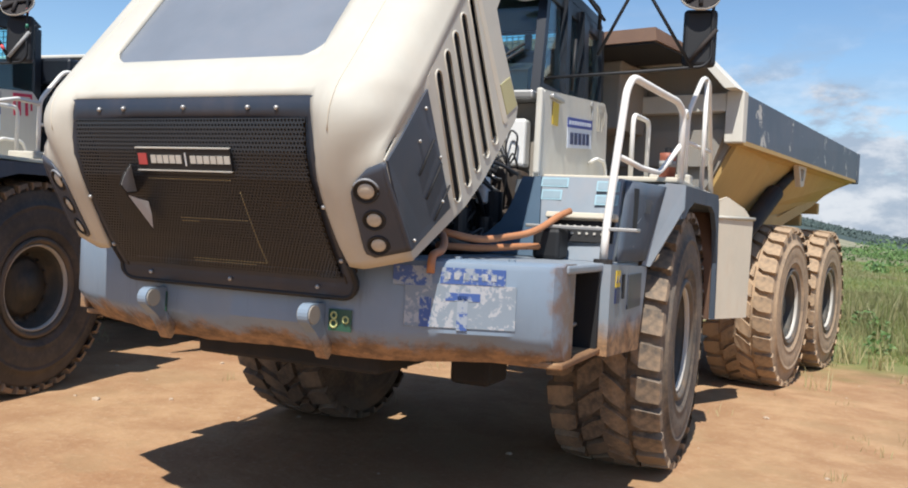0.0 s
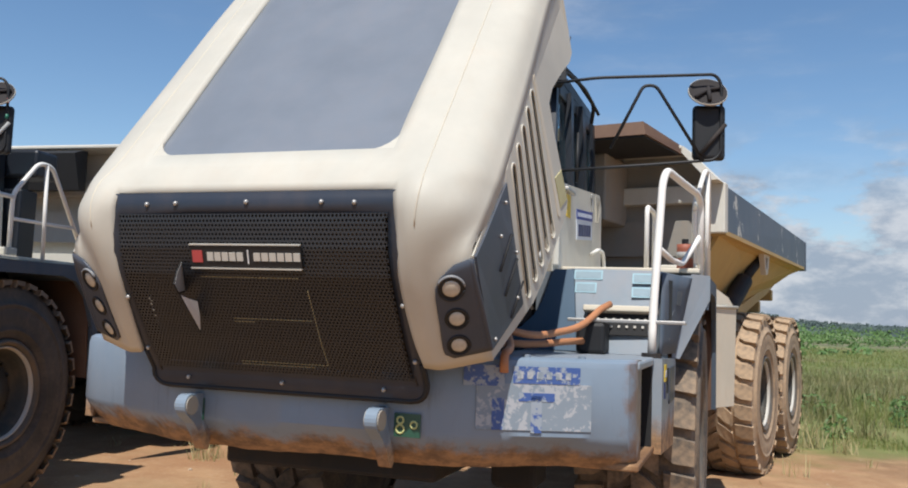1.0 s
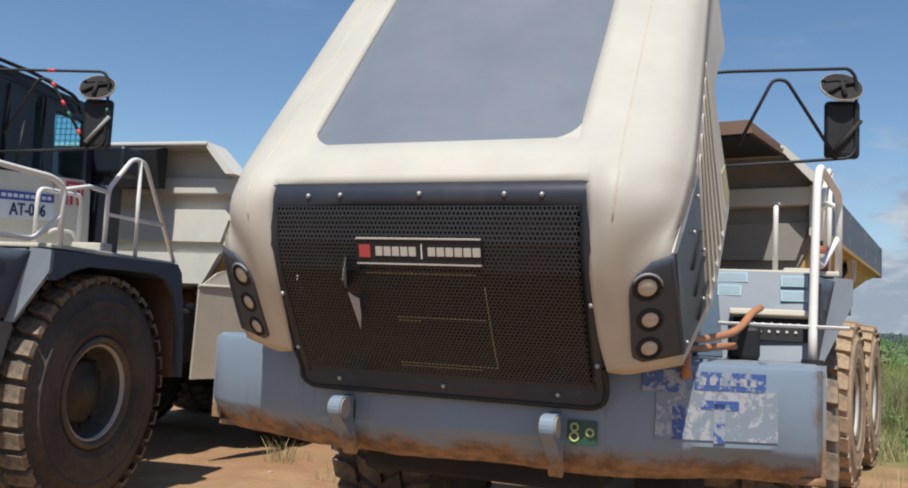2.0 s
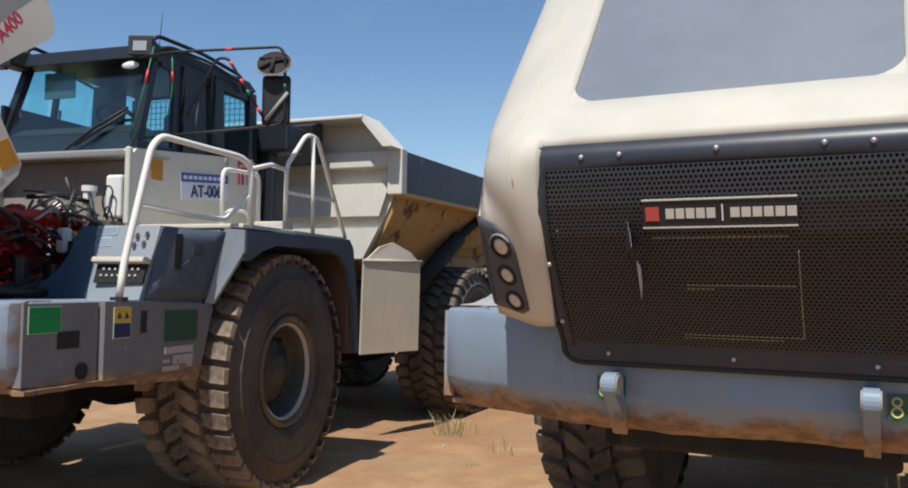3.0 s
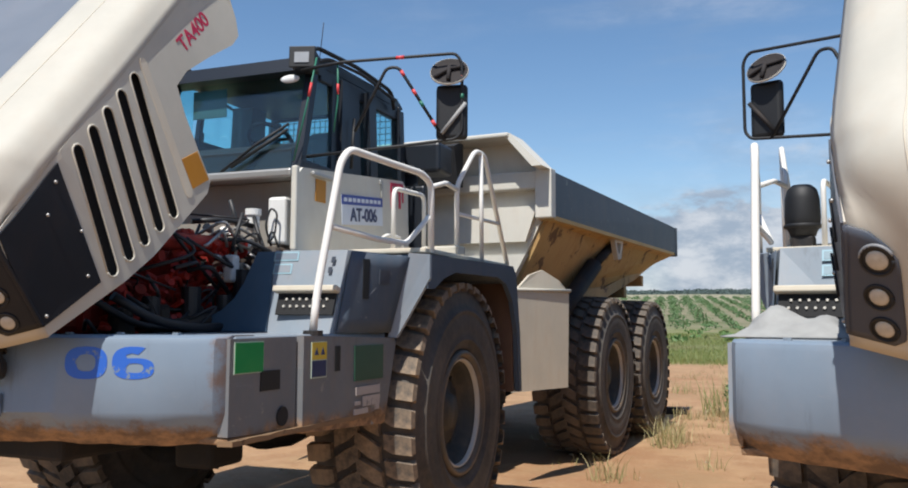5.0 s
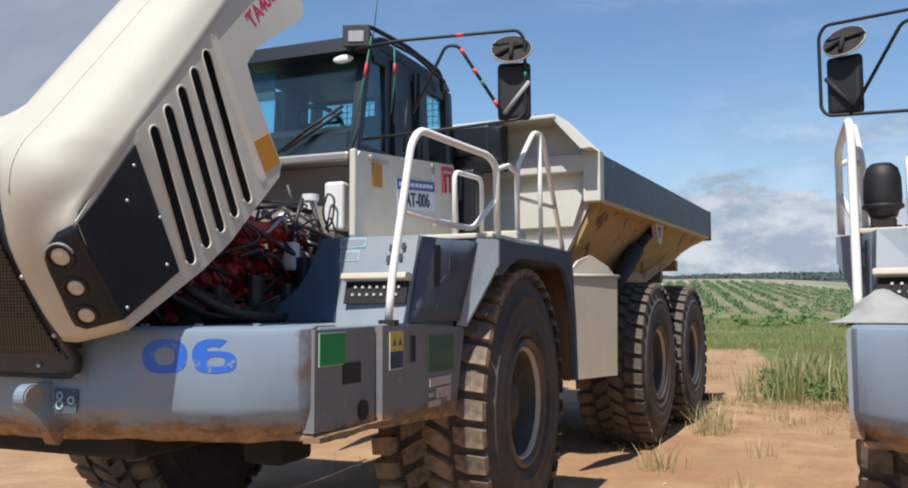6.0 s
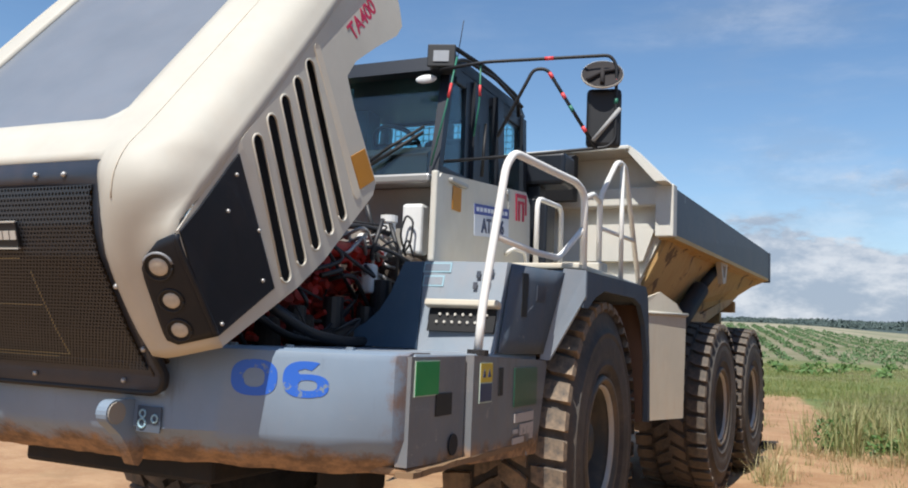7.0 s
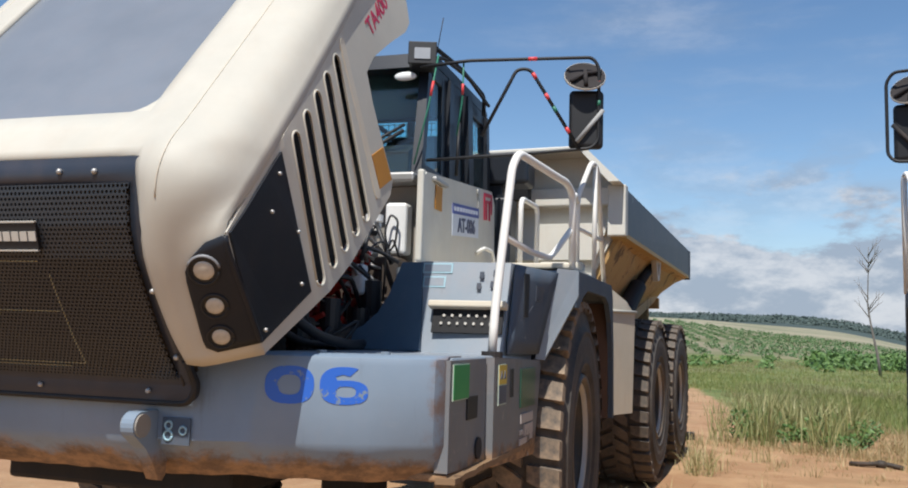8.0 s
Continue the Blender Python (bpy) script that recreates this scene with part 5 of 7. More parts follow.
    bm = bmesh.new()
    for i in range(14):
        y0, z0 = rnd.uniform(-1.35, -0.75), rnd.uniform(1.80, 2.12)
        pts = [(0.35, y0, z0), (0.45 + rnd.uniform(0, 0.1), y0 + rnd.uniform(-0.1, 0.1), z0 + rnd.uniform(-0.1, 0.1)), (0.50, y0 + rnd.uniform(0, 0.25), z0 + rnd.uniform(-0.25, 0.1))]
        add_tube(bm, rounded(pts, 0.05), 0.010, 6)
    for i in range(10):
        add_disc(bm, (rnd.uniform(0.35, 0.5), rnd.uniform(-1.3, -0.8), rnd.uniform(1.8, 2.1)), (rnd.uniform(-1, 1), -1, rnd.uniform(-1, 1)), rnd.uniform(0.02, 0.04), 0.05, 10)
    tagged(part("pipework", bm, STEEL, eng, "steel pipes and couplings"), kind="stuff")
    bm = bmesh.new()
    add_box(bm, (0.475, -0.76, 2.0), (0.615, -0.64, 2.315), 0.02)
    part("expansion_tank", bm, WHITE_PLASTIC, eng, "white expansion tank")
    bm = bmesh.new()
    add_disc(bm, (0.475, -0.915, 2.13), (0, 0, 1), 0.042, 0.10, 16)
    add_disc(bm, (0.475, -0.915, 2.195), (0, 0, 1), 0.052, 0.04, 16)
    part("filler_cap", bm, WHITE_PLASTIC, eng, "white filler cap")
    bm = bmesh.new()
    add_box(bm, (0.47, -1.21, 1.73), (0.545, -1.13, 1.90), 0.018)
    part("reservoir", bm, WHITE_PLASTIC, eng, "white fluid reservoir")
    # cable loop hanging before the tank, dipstick tube and hoses crossing to the filler
    bm = bmesh.new()
    add_tube(bm, rounded([(0.54, -0.80, 1.98), (0.50, -0.82, 2.12), (0.53, -0.80, 2.24), (0.58, -0.80, 2.20), (0.57, -0.81, 2.05), (0.52, -0.82, 1.99), (0.56, -0.83, 2.10), (0.60, -0.80, 1.96)], 0.05), 0.007, 6)
    add_tube(bm, rounded([(0.47, -1.05, 1.92), (0.44, -1.02, 2.08), (0.40, -1.06, 2.26)], 0.06), 0.015, 8)
    add_tube(bm, rounded([(0.50, -0.94, 2.16), (0.56, -0.98, 2.05), (0.62, -0.98, 1.92)], 0.06), 0.014, 8)
    add_tube(bm, rounded([(0.30, -1.30, 2.10), (0.42, -1.10, 2.13), (0.50, -0.95, 2.10)], 0.08), 0.017, 8)
    add_tube(bm, rounded([(0.46, -1.30, 1.98), (0.56, -1.12, 2.00), (0.66, -0.98, 1.93)], 0.08), 0.012, 8)
    tagged(part("wire_loop", bm, HOSE, eng, "looped black cables and hoses"), kind="stuff")
    # frame floor under the engine
    box("engine_floor", (-0.95, -2.60, 1.10), (0.95, -0.60, 1.20), CHASSIS, truck, 0.01)

def bumper_y(x):
    """Front face of the bumper in plan."""
    x = abs(x)
    return -2.835 if x < 0.60 else -2.835 + (x - 0.60) * 0.43


def build_front(truck, v):
    # bumper beam, swept back towards the corners
    xs = [-1.425, -1.40] + [-1.34 + 0.04 * k for k in range(68)] + [1.40, 1.425]
    prof = [(0.13, 0.975), (0.02, 1.085), (0.0, 1.12), (0.0, 1.40), (0.012, 1.428), (0.04, 1.44), (0.20, 1.44), (0.20, 1.00)]
    bm = bmesh.new()
    rings = []
    for x in xs:
        extra = 0.0 if abs(x) < 1.35 else (0.012 if abs(x) < 1.41 else 0.05)
        y = bumper_y(x) + extra
        sag = 0.020 * noise.noise(Vector((x * 2.3, 4.0, v["lugs"]))) + 0.008 * noise.noise(Vector((x * 9, 1.0, v["lugs"])))
        rings.append([bm.verts.new((x, y + a + (sag * 0.5 if z < 1.1 else 0), z + (sag if z < 1.1 else 0))) for a, z in prof])
    for a, b in zip(rings, rings[1:]):
        for j in range(len(prof)):
            k = (j + 1) % len(prof)
            bm.faces.new((a[j], a[k], b[k], b[j]))
    bm.faces.new(rings[0])
    bm.faces.new(rings[-1][::-1])
    bumper = smooth_by(part("bumper", bm, GREY, truck, "blue-grey front bumper with muddy lower edge"), 30)
    for x in (-1.20, -0.98, 0.78, 0.98, 1.20):
        bm = bmesh.new()
        add_disc(bm, (x, bumper_y(x) + 0.10, 1.444), (0, 0, 1), 0.018, 0.014, 6)
        part("top_bolt", bm, GREY_STEP, bumper)
    # darker recessed plate at the middle of the lower edge
    bm = bmesh.new()
    add_prism(bm, [(-2.70, 1.04), (-2.62, 0.985), (-2.40, 0.98), (-2.40, 1.04)], "x", -0.58, 0.58)
    part("lower_plate", bm, CHASSIS, truck, "dusty belly plate")
    # tow eyes
    for s in (1, -1):
        bm = bmesh.new()
        out = [(-2.925 - 0.048 * math.cos(a), 1.172 + 0.048 * math.sin(a)) for a in [radians(-60 + 18 * k) for k in range(10)]] + [(-2.85, 1.22), (-2.80, 1.20), (-2.765, 1.04), (-2.772, 0.985), (-2.790, 0.965), (-2.812, 0.972), (-2.85, 1.035), (-2.895, 1.09)]
        add_prism(bm, out, "x", s * 0.45 - 0.026, s * 0.45 + 0.026)
        bevel_all(bm, 0.008)
        part("tow_eye", bm, GREY, bumper, "thick steel tow eye")
        bm = bmesh.new()
        add_disc(bm, (s * 0.45, -2.925, 1.172), (1, 0, 0), 0.041, 0.066, 20)
        part("tow_boss", bm, HEAD_GREY, bumper, "worn pale tow boss")
        m = facing((0.557 if s > 0 else -0.475, -2.838, 1.150), (1, 0, 0), (0, 0, 1))
        st = label_plate("tow_sticker", m, 0.115, 0.095, DARK_GREEN if not v["door"] else GREY_DARK, bumper, "dark tow-point sticker", 0.004)
        bm = bmesh.new()
        for cx, cy, q in ((-0.030, 0.020, 0.014), (-0.030, -0.016, 0.017), (0.030, 0.004, 0.014)):
            add_tube(bm, [(cx + q * math.cos(math.pi * k / 7), cy + q * math.sin(math.pi * k / 7), 0.006) for k in range(15)], 0.0042, 6)
        part("sticker_glyph", bm, GLYPH if not v["door"] else CYAN, st, "pale ring shapes")
    # deck over the side boxes, and the boxes
    for s in (1, -1):
        a, b = sorted((s * 0.66, s * 1.435))
        box("deck", (a, -2.38, 1.395), (b, -0.92, 1.436), GREY_STEP, truck, 0.012, "dusty grey deck plate")
        a, b = sorted((s * 0.95, s * (1.44 if s > 0 else 1.40)))
        box("side_box", (a, -2.42, 0.975), (b, -0.95, 1.005), GREY, truck, 0.008, "muddy sill of the side box")
        # near-black wall, the box's inner shade in its colour
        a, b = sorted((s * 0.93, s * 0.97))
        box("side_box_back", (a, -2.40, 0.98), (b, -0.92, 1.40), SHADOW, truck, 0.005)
        # rear stretch of the flank, always closed
        bm = bmesh.new()
        seam = -1.89 if v["door"] and s > 0 else -1.77
        out = [(seam, 0.965), (seam, 1.432), (-0.885, 1.405), (-0.86, 1.38), (-1.0, 0.93), (-1.03, 0.92)]
        add_prism(bm, out, "x", *sorted((s * 1.40, s * 1.475)))
        bevel_all(bm, 0.012)
        flank = part("side_panel", bm, v["flank"], truck, "grey side panel behind the bumper")
        if s > 0:
            yy = -1.75 if v["door"] else -1.62
            m = facing((1.477, yy, 1.31), (0, 1, 0), (0, 0, 1))
            if v["door"]:
                label_plate("sticker_border", m, 0.146, 0.178, BORDER, flank, "pale sticker border", 0.003)
            st = label_plate("warning_sticker", m, 0.14 if v["door"] else 0.09, 0.085, YELLOW, flank, "yellow warning triangle sticker", 0.0045, y=0.045)
            label_plate("sticker_bar", pose(0, 0, 0), 0.135 if v["door"] else 0.09, 0.08, INK, st, t=0.0045, y=-0.043)
            for xx in (-0.03, 0.03):
                bm = bmesh.new()
                add_solid(bm, [(xx - 0.02, 0.025, 0.004), (xx + 0.02, 0.025, 0.004), (xx, 0.062, 0.004)], [(xx - 0.02, 0.025, 0.0065), (xx + 0.02, 0.025, 0.0065), (xx, 0.062, 0.0065)])
                part("triangle", bm, INK, st, "dark triangle")
            label_plate("sticker_slot", facing((1.477, -1.565 if v["door"] else -1.49, 1.31), (0, 1, 0), (0, 0, 1)), 0.05, 0.13, BLACK, flank, "narrow black plate", 0.005)
            m = facing((1.477, -1.21, 1.275), (0, 1, 0), (0, 0, 1))
            st = label_plate("notice", m, 0.34, 0.19, DARK_GREEN if v["door"] else CHARCOAL_BLUE, flank, "dark green notice", 0.005)
            if v["door"]:
                m = facing((1.477, -1.24, 1.08), (0, 1, 0), (0, 0, 1))
                for xx, yy, w, h in ((0.02, 0.045, 0.28, 0.045), (0.06, -0.015, 0.20, 0.055), (-0.06, -0.065, 0.16, 0.030), (-0.10, -0.02, 0.06, 0.02), (0.13, -0.055, 0.05, 0.03)):
                    label_plate("torn_sticker", m, w, h, PEEL_PAPER, flank, "torn white sticker", 0.005, x=xx, y=yy)
        if s < 0 or v["door"]:
            bm = bmesh.new()
            add_prism(bm, [(-2.425, 1.01), (-2.425, 1.425), (seam - 0.015, 1.428), (seam - 0.015, 0.99)], "x", *sorted((s * 1.39, s * 1.442)))
            bevel_all(bm, 0.010)
            door = part("box_door", bm, v["flank"], truck, "grey side box door")
            if s < 0:
                continue
            bm = bmesh.new()
            rim = [(s * (1.478 + 0.008 * noise.noise(Vector((k * 0.9, 3.0, s)))), -2.44 + 0.066 * k, 0.975 + 0.012 * noise.noise(Vector((k * 0.6, 1.0, s)))) for k in range(22)]
            add_solid(bm, rim + [(s * 1.40, -1.05, 0.972), (s * 1.40, -2.44, 0.972)], [(x, y, z + 0.022) for x, y, z in rim] + [(s * 1.40, -1.05, 0.994), (s * 1.40, -2.44, 0.994)])
            part("door_sill", bm, SILL, truck, "bent rusty sill")
            if s > 0:
                m = facing((1.444, -2.29, 1.342), (0, 1, 0), (0, 0, 1))
                st = label_plate("notice", m, 0.216, 0.139, BORDER, door, "white-edged green notice", 0.003)
                label_plate("notice_face", pose(0, 0, 0.002), 0.208, 0.131, GREEN, st, "green face", 0.003)
                label_plate("decal", facing((1.444, -2.122, 1.232), (0, 1, 0), (0, 0, 1)), 0.155, 0.09, BLACK, door, "black decal", 0.003)
                bm = bmesh.new()
                add_disc(bm, (1.445, -2.02, 1.06), (1, 0, 0), 0.045, 0.012, 16)
                part("lock_hole", bm, SHADOW, door, "dark disc as the shade of a round lock recess")
        else:
            # open box: near-black walls paint the shade inside, with a few fittings
            box("box_wall", (0.97, -1.82, 1.0), (1.43, -1.79, 1.40), SHADOW, truck, 0.005)
            bm = bmesh.new()
            for k in range(4):
                add_box(bm, (1.05, -2.25 + 0.1 * k, 1.0), (1.32, -2.20 + 0.1 * k, 1.05 + 0.02 * k), 0.01)
            add_tube(bm, [(1.32, -2.30, 1.08), (1.32, -1.90, 1.10)], 0.012, 8)
            add_tube(bm, [(1.34, -2.30, 1.13), (1.34, -1.90, 1.13)], 0.010, 8)
            part("box_fittings", bm, STEEL, truck, "steel fittings in the open side box")
    # step tower beside the engine and the sloping wing
    for s in (1, -1):
        X = lambda x, y, z: (s * x, y, z)
        bm = bmesh.new()
        low = [X(1.00, -1.50, 1.435), X(1.415, -1.52, 1.435), X(1.45, -0.93, 1.435), X(0.62, -0.60, 1.435), X(0.64, -1.00, 1.435)]
        top = [X(0.95, -1.36, 1.90), X(1.41, -1.35, 1.895), X(1.54, -0.86, 1.89), X(0.62, -0.60, 1.90), X(0.64, -0.95, 1.90)]
        add_solid(bm, low, top)
        bevel_all(bm, 0.012)
        tower = part("step_tower", bm, GREY_STEP, truck, "pale blue-grey step tower")
        # outer face plate with a slot, its shade painted in
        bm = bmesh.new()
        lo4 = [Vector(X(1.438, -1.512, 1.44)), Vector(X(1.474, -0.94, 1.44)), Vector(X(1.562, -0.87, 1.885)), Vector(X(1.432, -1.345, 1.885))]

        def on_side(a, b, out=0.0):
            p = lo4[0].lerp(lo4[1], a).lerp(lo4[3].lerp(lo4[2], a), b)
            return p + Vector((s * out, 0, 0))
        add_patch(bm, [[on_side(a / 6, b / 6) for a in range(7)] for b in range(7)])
        cheek = part("tower_side", bm, GREY_DARK, tower, "outer side with a slot, darkened for shade")
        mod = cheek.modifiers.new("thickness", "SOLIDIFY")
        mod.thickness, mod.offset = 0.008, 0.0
        for a0, b0, a1, b1, mat, lab in ((0.25, 0.42, 0.36, 0.92, BLACK, "black upright slot"), (0.53, 0.62, 0.71, 0.80, CHARCOAL_BLUE, "small square plate")):
            bm = bmesh.new()
            lean = (b1 - b0) * 0.12
            q = ((a0 + lean, b0), (a1 + lean, b0), (a1 - lean, b1), (a0 - lean, b1))
            add_solid(bm, [on_side(a, b, 0.002) for a, b in q], [on_side(a, b, 0.009) for a, b in q])
            part("slot", bm, mat, tower, lab)
        # footwell with perforated tread
        m = facing(X(1.225, -1.462, 1.62), (1, 0, 0), (0, 0.30, 1))
        label_plate("tread_recess", m, 0.36, 0.12, SHADOW, tower, "dark plate as the shade of a step recess", 0.012, y=-0.03)
        first = None
        for k in range(14):
            at = m @ Matrix.Translation((-0.13 + 0.042 * (k % 7) + 0.012 * (k // 7), -0.045 + 0.04 * (k // 7), 0.016))
            if first is None:
                bm = bmesh.new()
                add_disc(bm, (0, 0, 0), (0, 0, 1), 0.0075, 0.010, 8)
                first = part("tread_dimple", bm, RIM_RING, tower, m=at)
            else:
                dimple = new("tread_dimple", first.data)
                dimple.parent, dimple.matrix_basis = tower, at
        bm = bmesh.new()
        add_box(bm, (-0.20, 0.03, 0.0), (0.20, 0.065, 0.055), 0.008)
        part("step_nosing", bm, CREAM_DUSTY, tower, "dusty step nosing", m)
        m = facing(X(1.24, -1.395, 1.80), (1, 0, 0), (0, 0.30, 1))
        if v["door"]:
            for xx, yy in ((0.03, 0.03), (0.10, 0.04), (0.02, -0.03), (0.09, -0.02)):
                label_plate("foot_decal", m, 0.022, 0.035, CHARCOAL_BLUE, tower, t=0.004, x=xx, y=yy)
        else:
            for yy in (0.05, -0.03):
                deco = label_plate("cyan_decal", m, 0.13, 0.06, CYAN, tower, "pale cyan outlined decal", 0.003, x=0.10, y=yy)
                label_plate("decal_face", pose(0, 0, 0.0), 0.114, 0.044, DECAL, deco, t=0.0042, x=0.10, y=yy)
        m = facing(X(1.03, -1.375, 1.845), (1, 0, 0), (0, 0.30, 1))
        for xx, yy, w, h in ((0.0, 0.02, 0.16, 0.055), (-0.01, -0.055, 0.12, 0.06)):
            deco = label_plate("cyan_decal", m, w, h, CYAN, tower, "pale cyan outlined decal", 0.003, x=xx, y=yy)
            label_plate("decal_face", pose(0, 0, 0.0), w - 0.016, h - 0.016, GREY_STEP if v["door"] else DECAL, deco, t=0.0042, x=xx, y=yy)
        # front plate reaching in towards the engine, cut in a curve, its shade painted navy
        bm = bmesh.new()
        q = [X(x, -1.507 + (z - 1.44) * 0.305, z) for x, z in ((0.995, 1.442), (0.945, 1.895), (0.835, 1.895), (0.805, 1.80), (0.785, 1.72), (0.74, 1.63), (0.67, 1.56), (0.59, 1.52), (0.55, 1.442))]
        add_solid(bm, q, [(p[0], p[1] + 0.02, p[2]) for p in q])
        part("tower_cheek", bm, CHEEK, tower, "inner plate with a curved edge, shade painted navy")
        # wing: lit sloping front, top plate, arch with its outer side painted as shaded
        bm = bmesh.new()
        q = [X(1.455, -0.93, 1.41), X(1.50, -0.905, 1.405), X(1.665, -0.80, 1.76), X(1.665, -0.80, 1.905), X(1.56, -0.875, 1.91)]
        add_solid(bm, q, [(p[0], p[1] + 0.03, p[2]) for p in q])
        bevel_all(bm, 0.005)
        wing = part("fender", bm, GREY_STEP, truck, "blue-grey front fender with an open arch")
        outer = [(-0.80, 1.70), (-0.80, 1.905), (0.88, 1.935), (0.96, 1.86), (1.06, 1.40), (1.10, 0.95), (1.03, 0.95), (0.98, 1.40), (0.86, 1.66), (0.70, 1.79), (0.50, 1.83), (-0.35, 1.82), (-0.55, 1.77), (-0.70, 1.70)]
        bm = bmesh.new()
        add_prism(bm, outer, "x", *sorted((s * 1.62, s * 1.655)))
        part("arch_side", bm, GREY_DARK, wing, "arch side darkened to paint its shade")
        bm = bmesh.new()
        line = [(-0.80, 1.72), (-0.80, 1.905), (0.88, 1.935), (0.96, 1.86), (1.06, 1.40), (1.10, 0.95)]
        inner = [(y * 0.97, z - 0.035) for y, z in line]
        inner[0], inner[-1] = (-0.765, 1.72), (1.06, 0.95)
        add_prism(bm, line + inner[::-1], "x", *sorted((s * 0.80, s * 1.622)))
        part("arch_top", bm, GREY_STEP, wing, "dusty arch top")
        box("arch_liner", (min(s * 0.78, s * 0.82), -0.85, 0.95), (max(s * 0.78, s * 0.82), 1.08, 1.90), CHASSIS, wing, 0.005)
        bm = bmesh.new()
        add_solid(bm, [X(0.82, 0.98, 0.95), X(1.62, 0.98, 0.95), X(1.62, 0.92, 1.80), X(0.82, 0.92, 1.80)], [X(0.82, 1.0, 0.95), X(1.62, 1.0, 0.95), X(1.62, 0.94, 1.80), X(0.82, 0.94, 1.80)])
        part("arch_back", bm, BROWN, wing, "dusty brown arch lining")
        a, b = sorted((s * 0.74, s * 1.60))
        box("walkway", (a, -0.72, 1.925), (b, 0.90, 1.955), CREAM_DUSTY, truck, 0.008, "cream walkway plate")
        a, b = sorted((s * 1.30, s * 1.58))
        box("walkway_kerb", (a, -0.10, 1.95), (b, 0.02, 2.02), CREAM, truck, 0.012, "cream rail socket block")
    # underside: front frame, axle, sump
    box("front_frame", (-0.55, -2.45, 0.85), (0.55, 1.6, 1.20), CHASSIS, truck, 0.02, "dark dusty front frame")
    bm = bmesh.new()
    add_lathe(bm, [(0.14, -1.0), (0.16, -0.5), (0.30, -0.22), (0.34, 0.0), (0.30, 0.22), (0.16, 0.5), (0.14, 1.0)], 20, (0, 0, 0.88))
    part("front_axle", bm, CHASSIS, truck, "dark front axle")
    for s in (1, -1):
        bm = bmesh.new()
        add_box(bm, (s * 0.72 - 0.12, -1.75, 0.72), (s * 0.72 + 0.12, -1.45, 1.05), 0.03)
        part("step_hanger", bm, CHASSIS, truck, "dark hanging bracket")


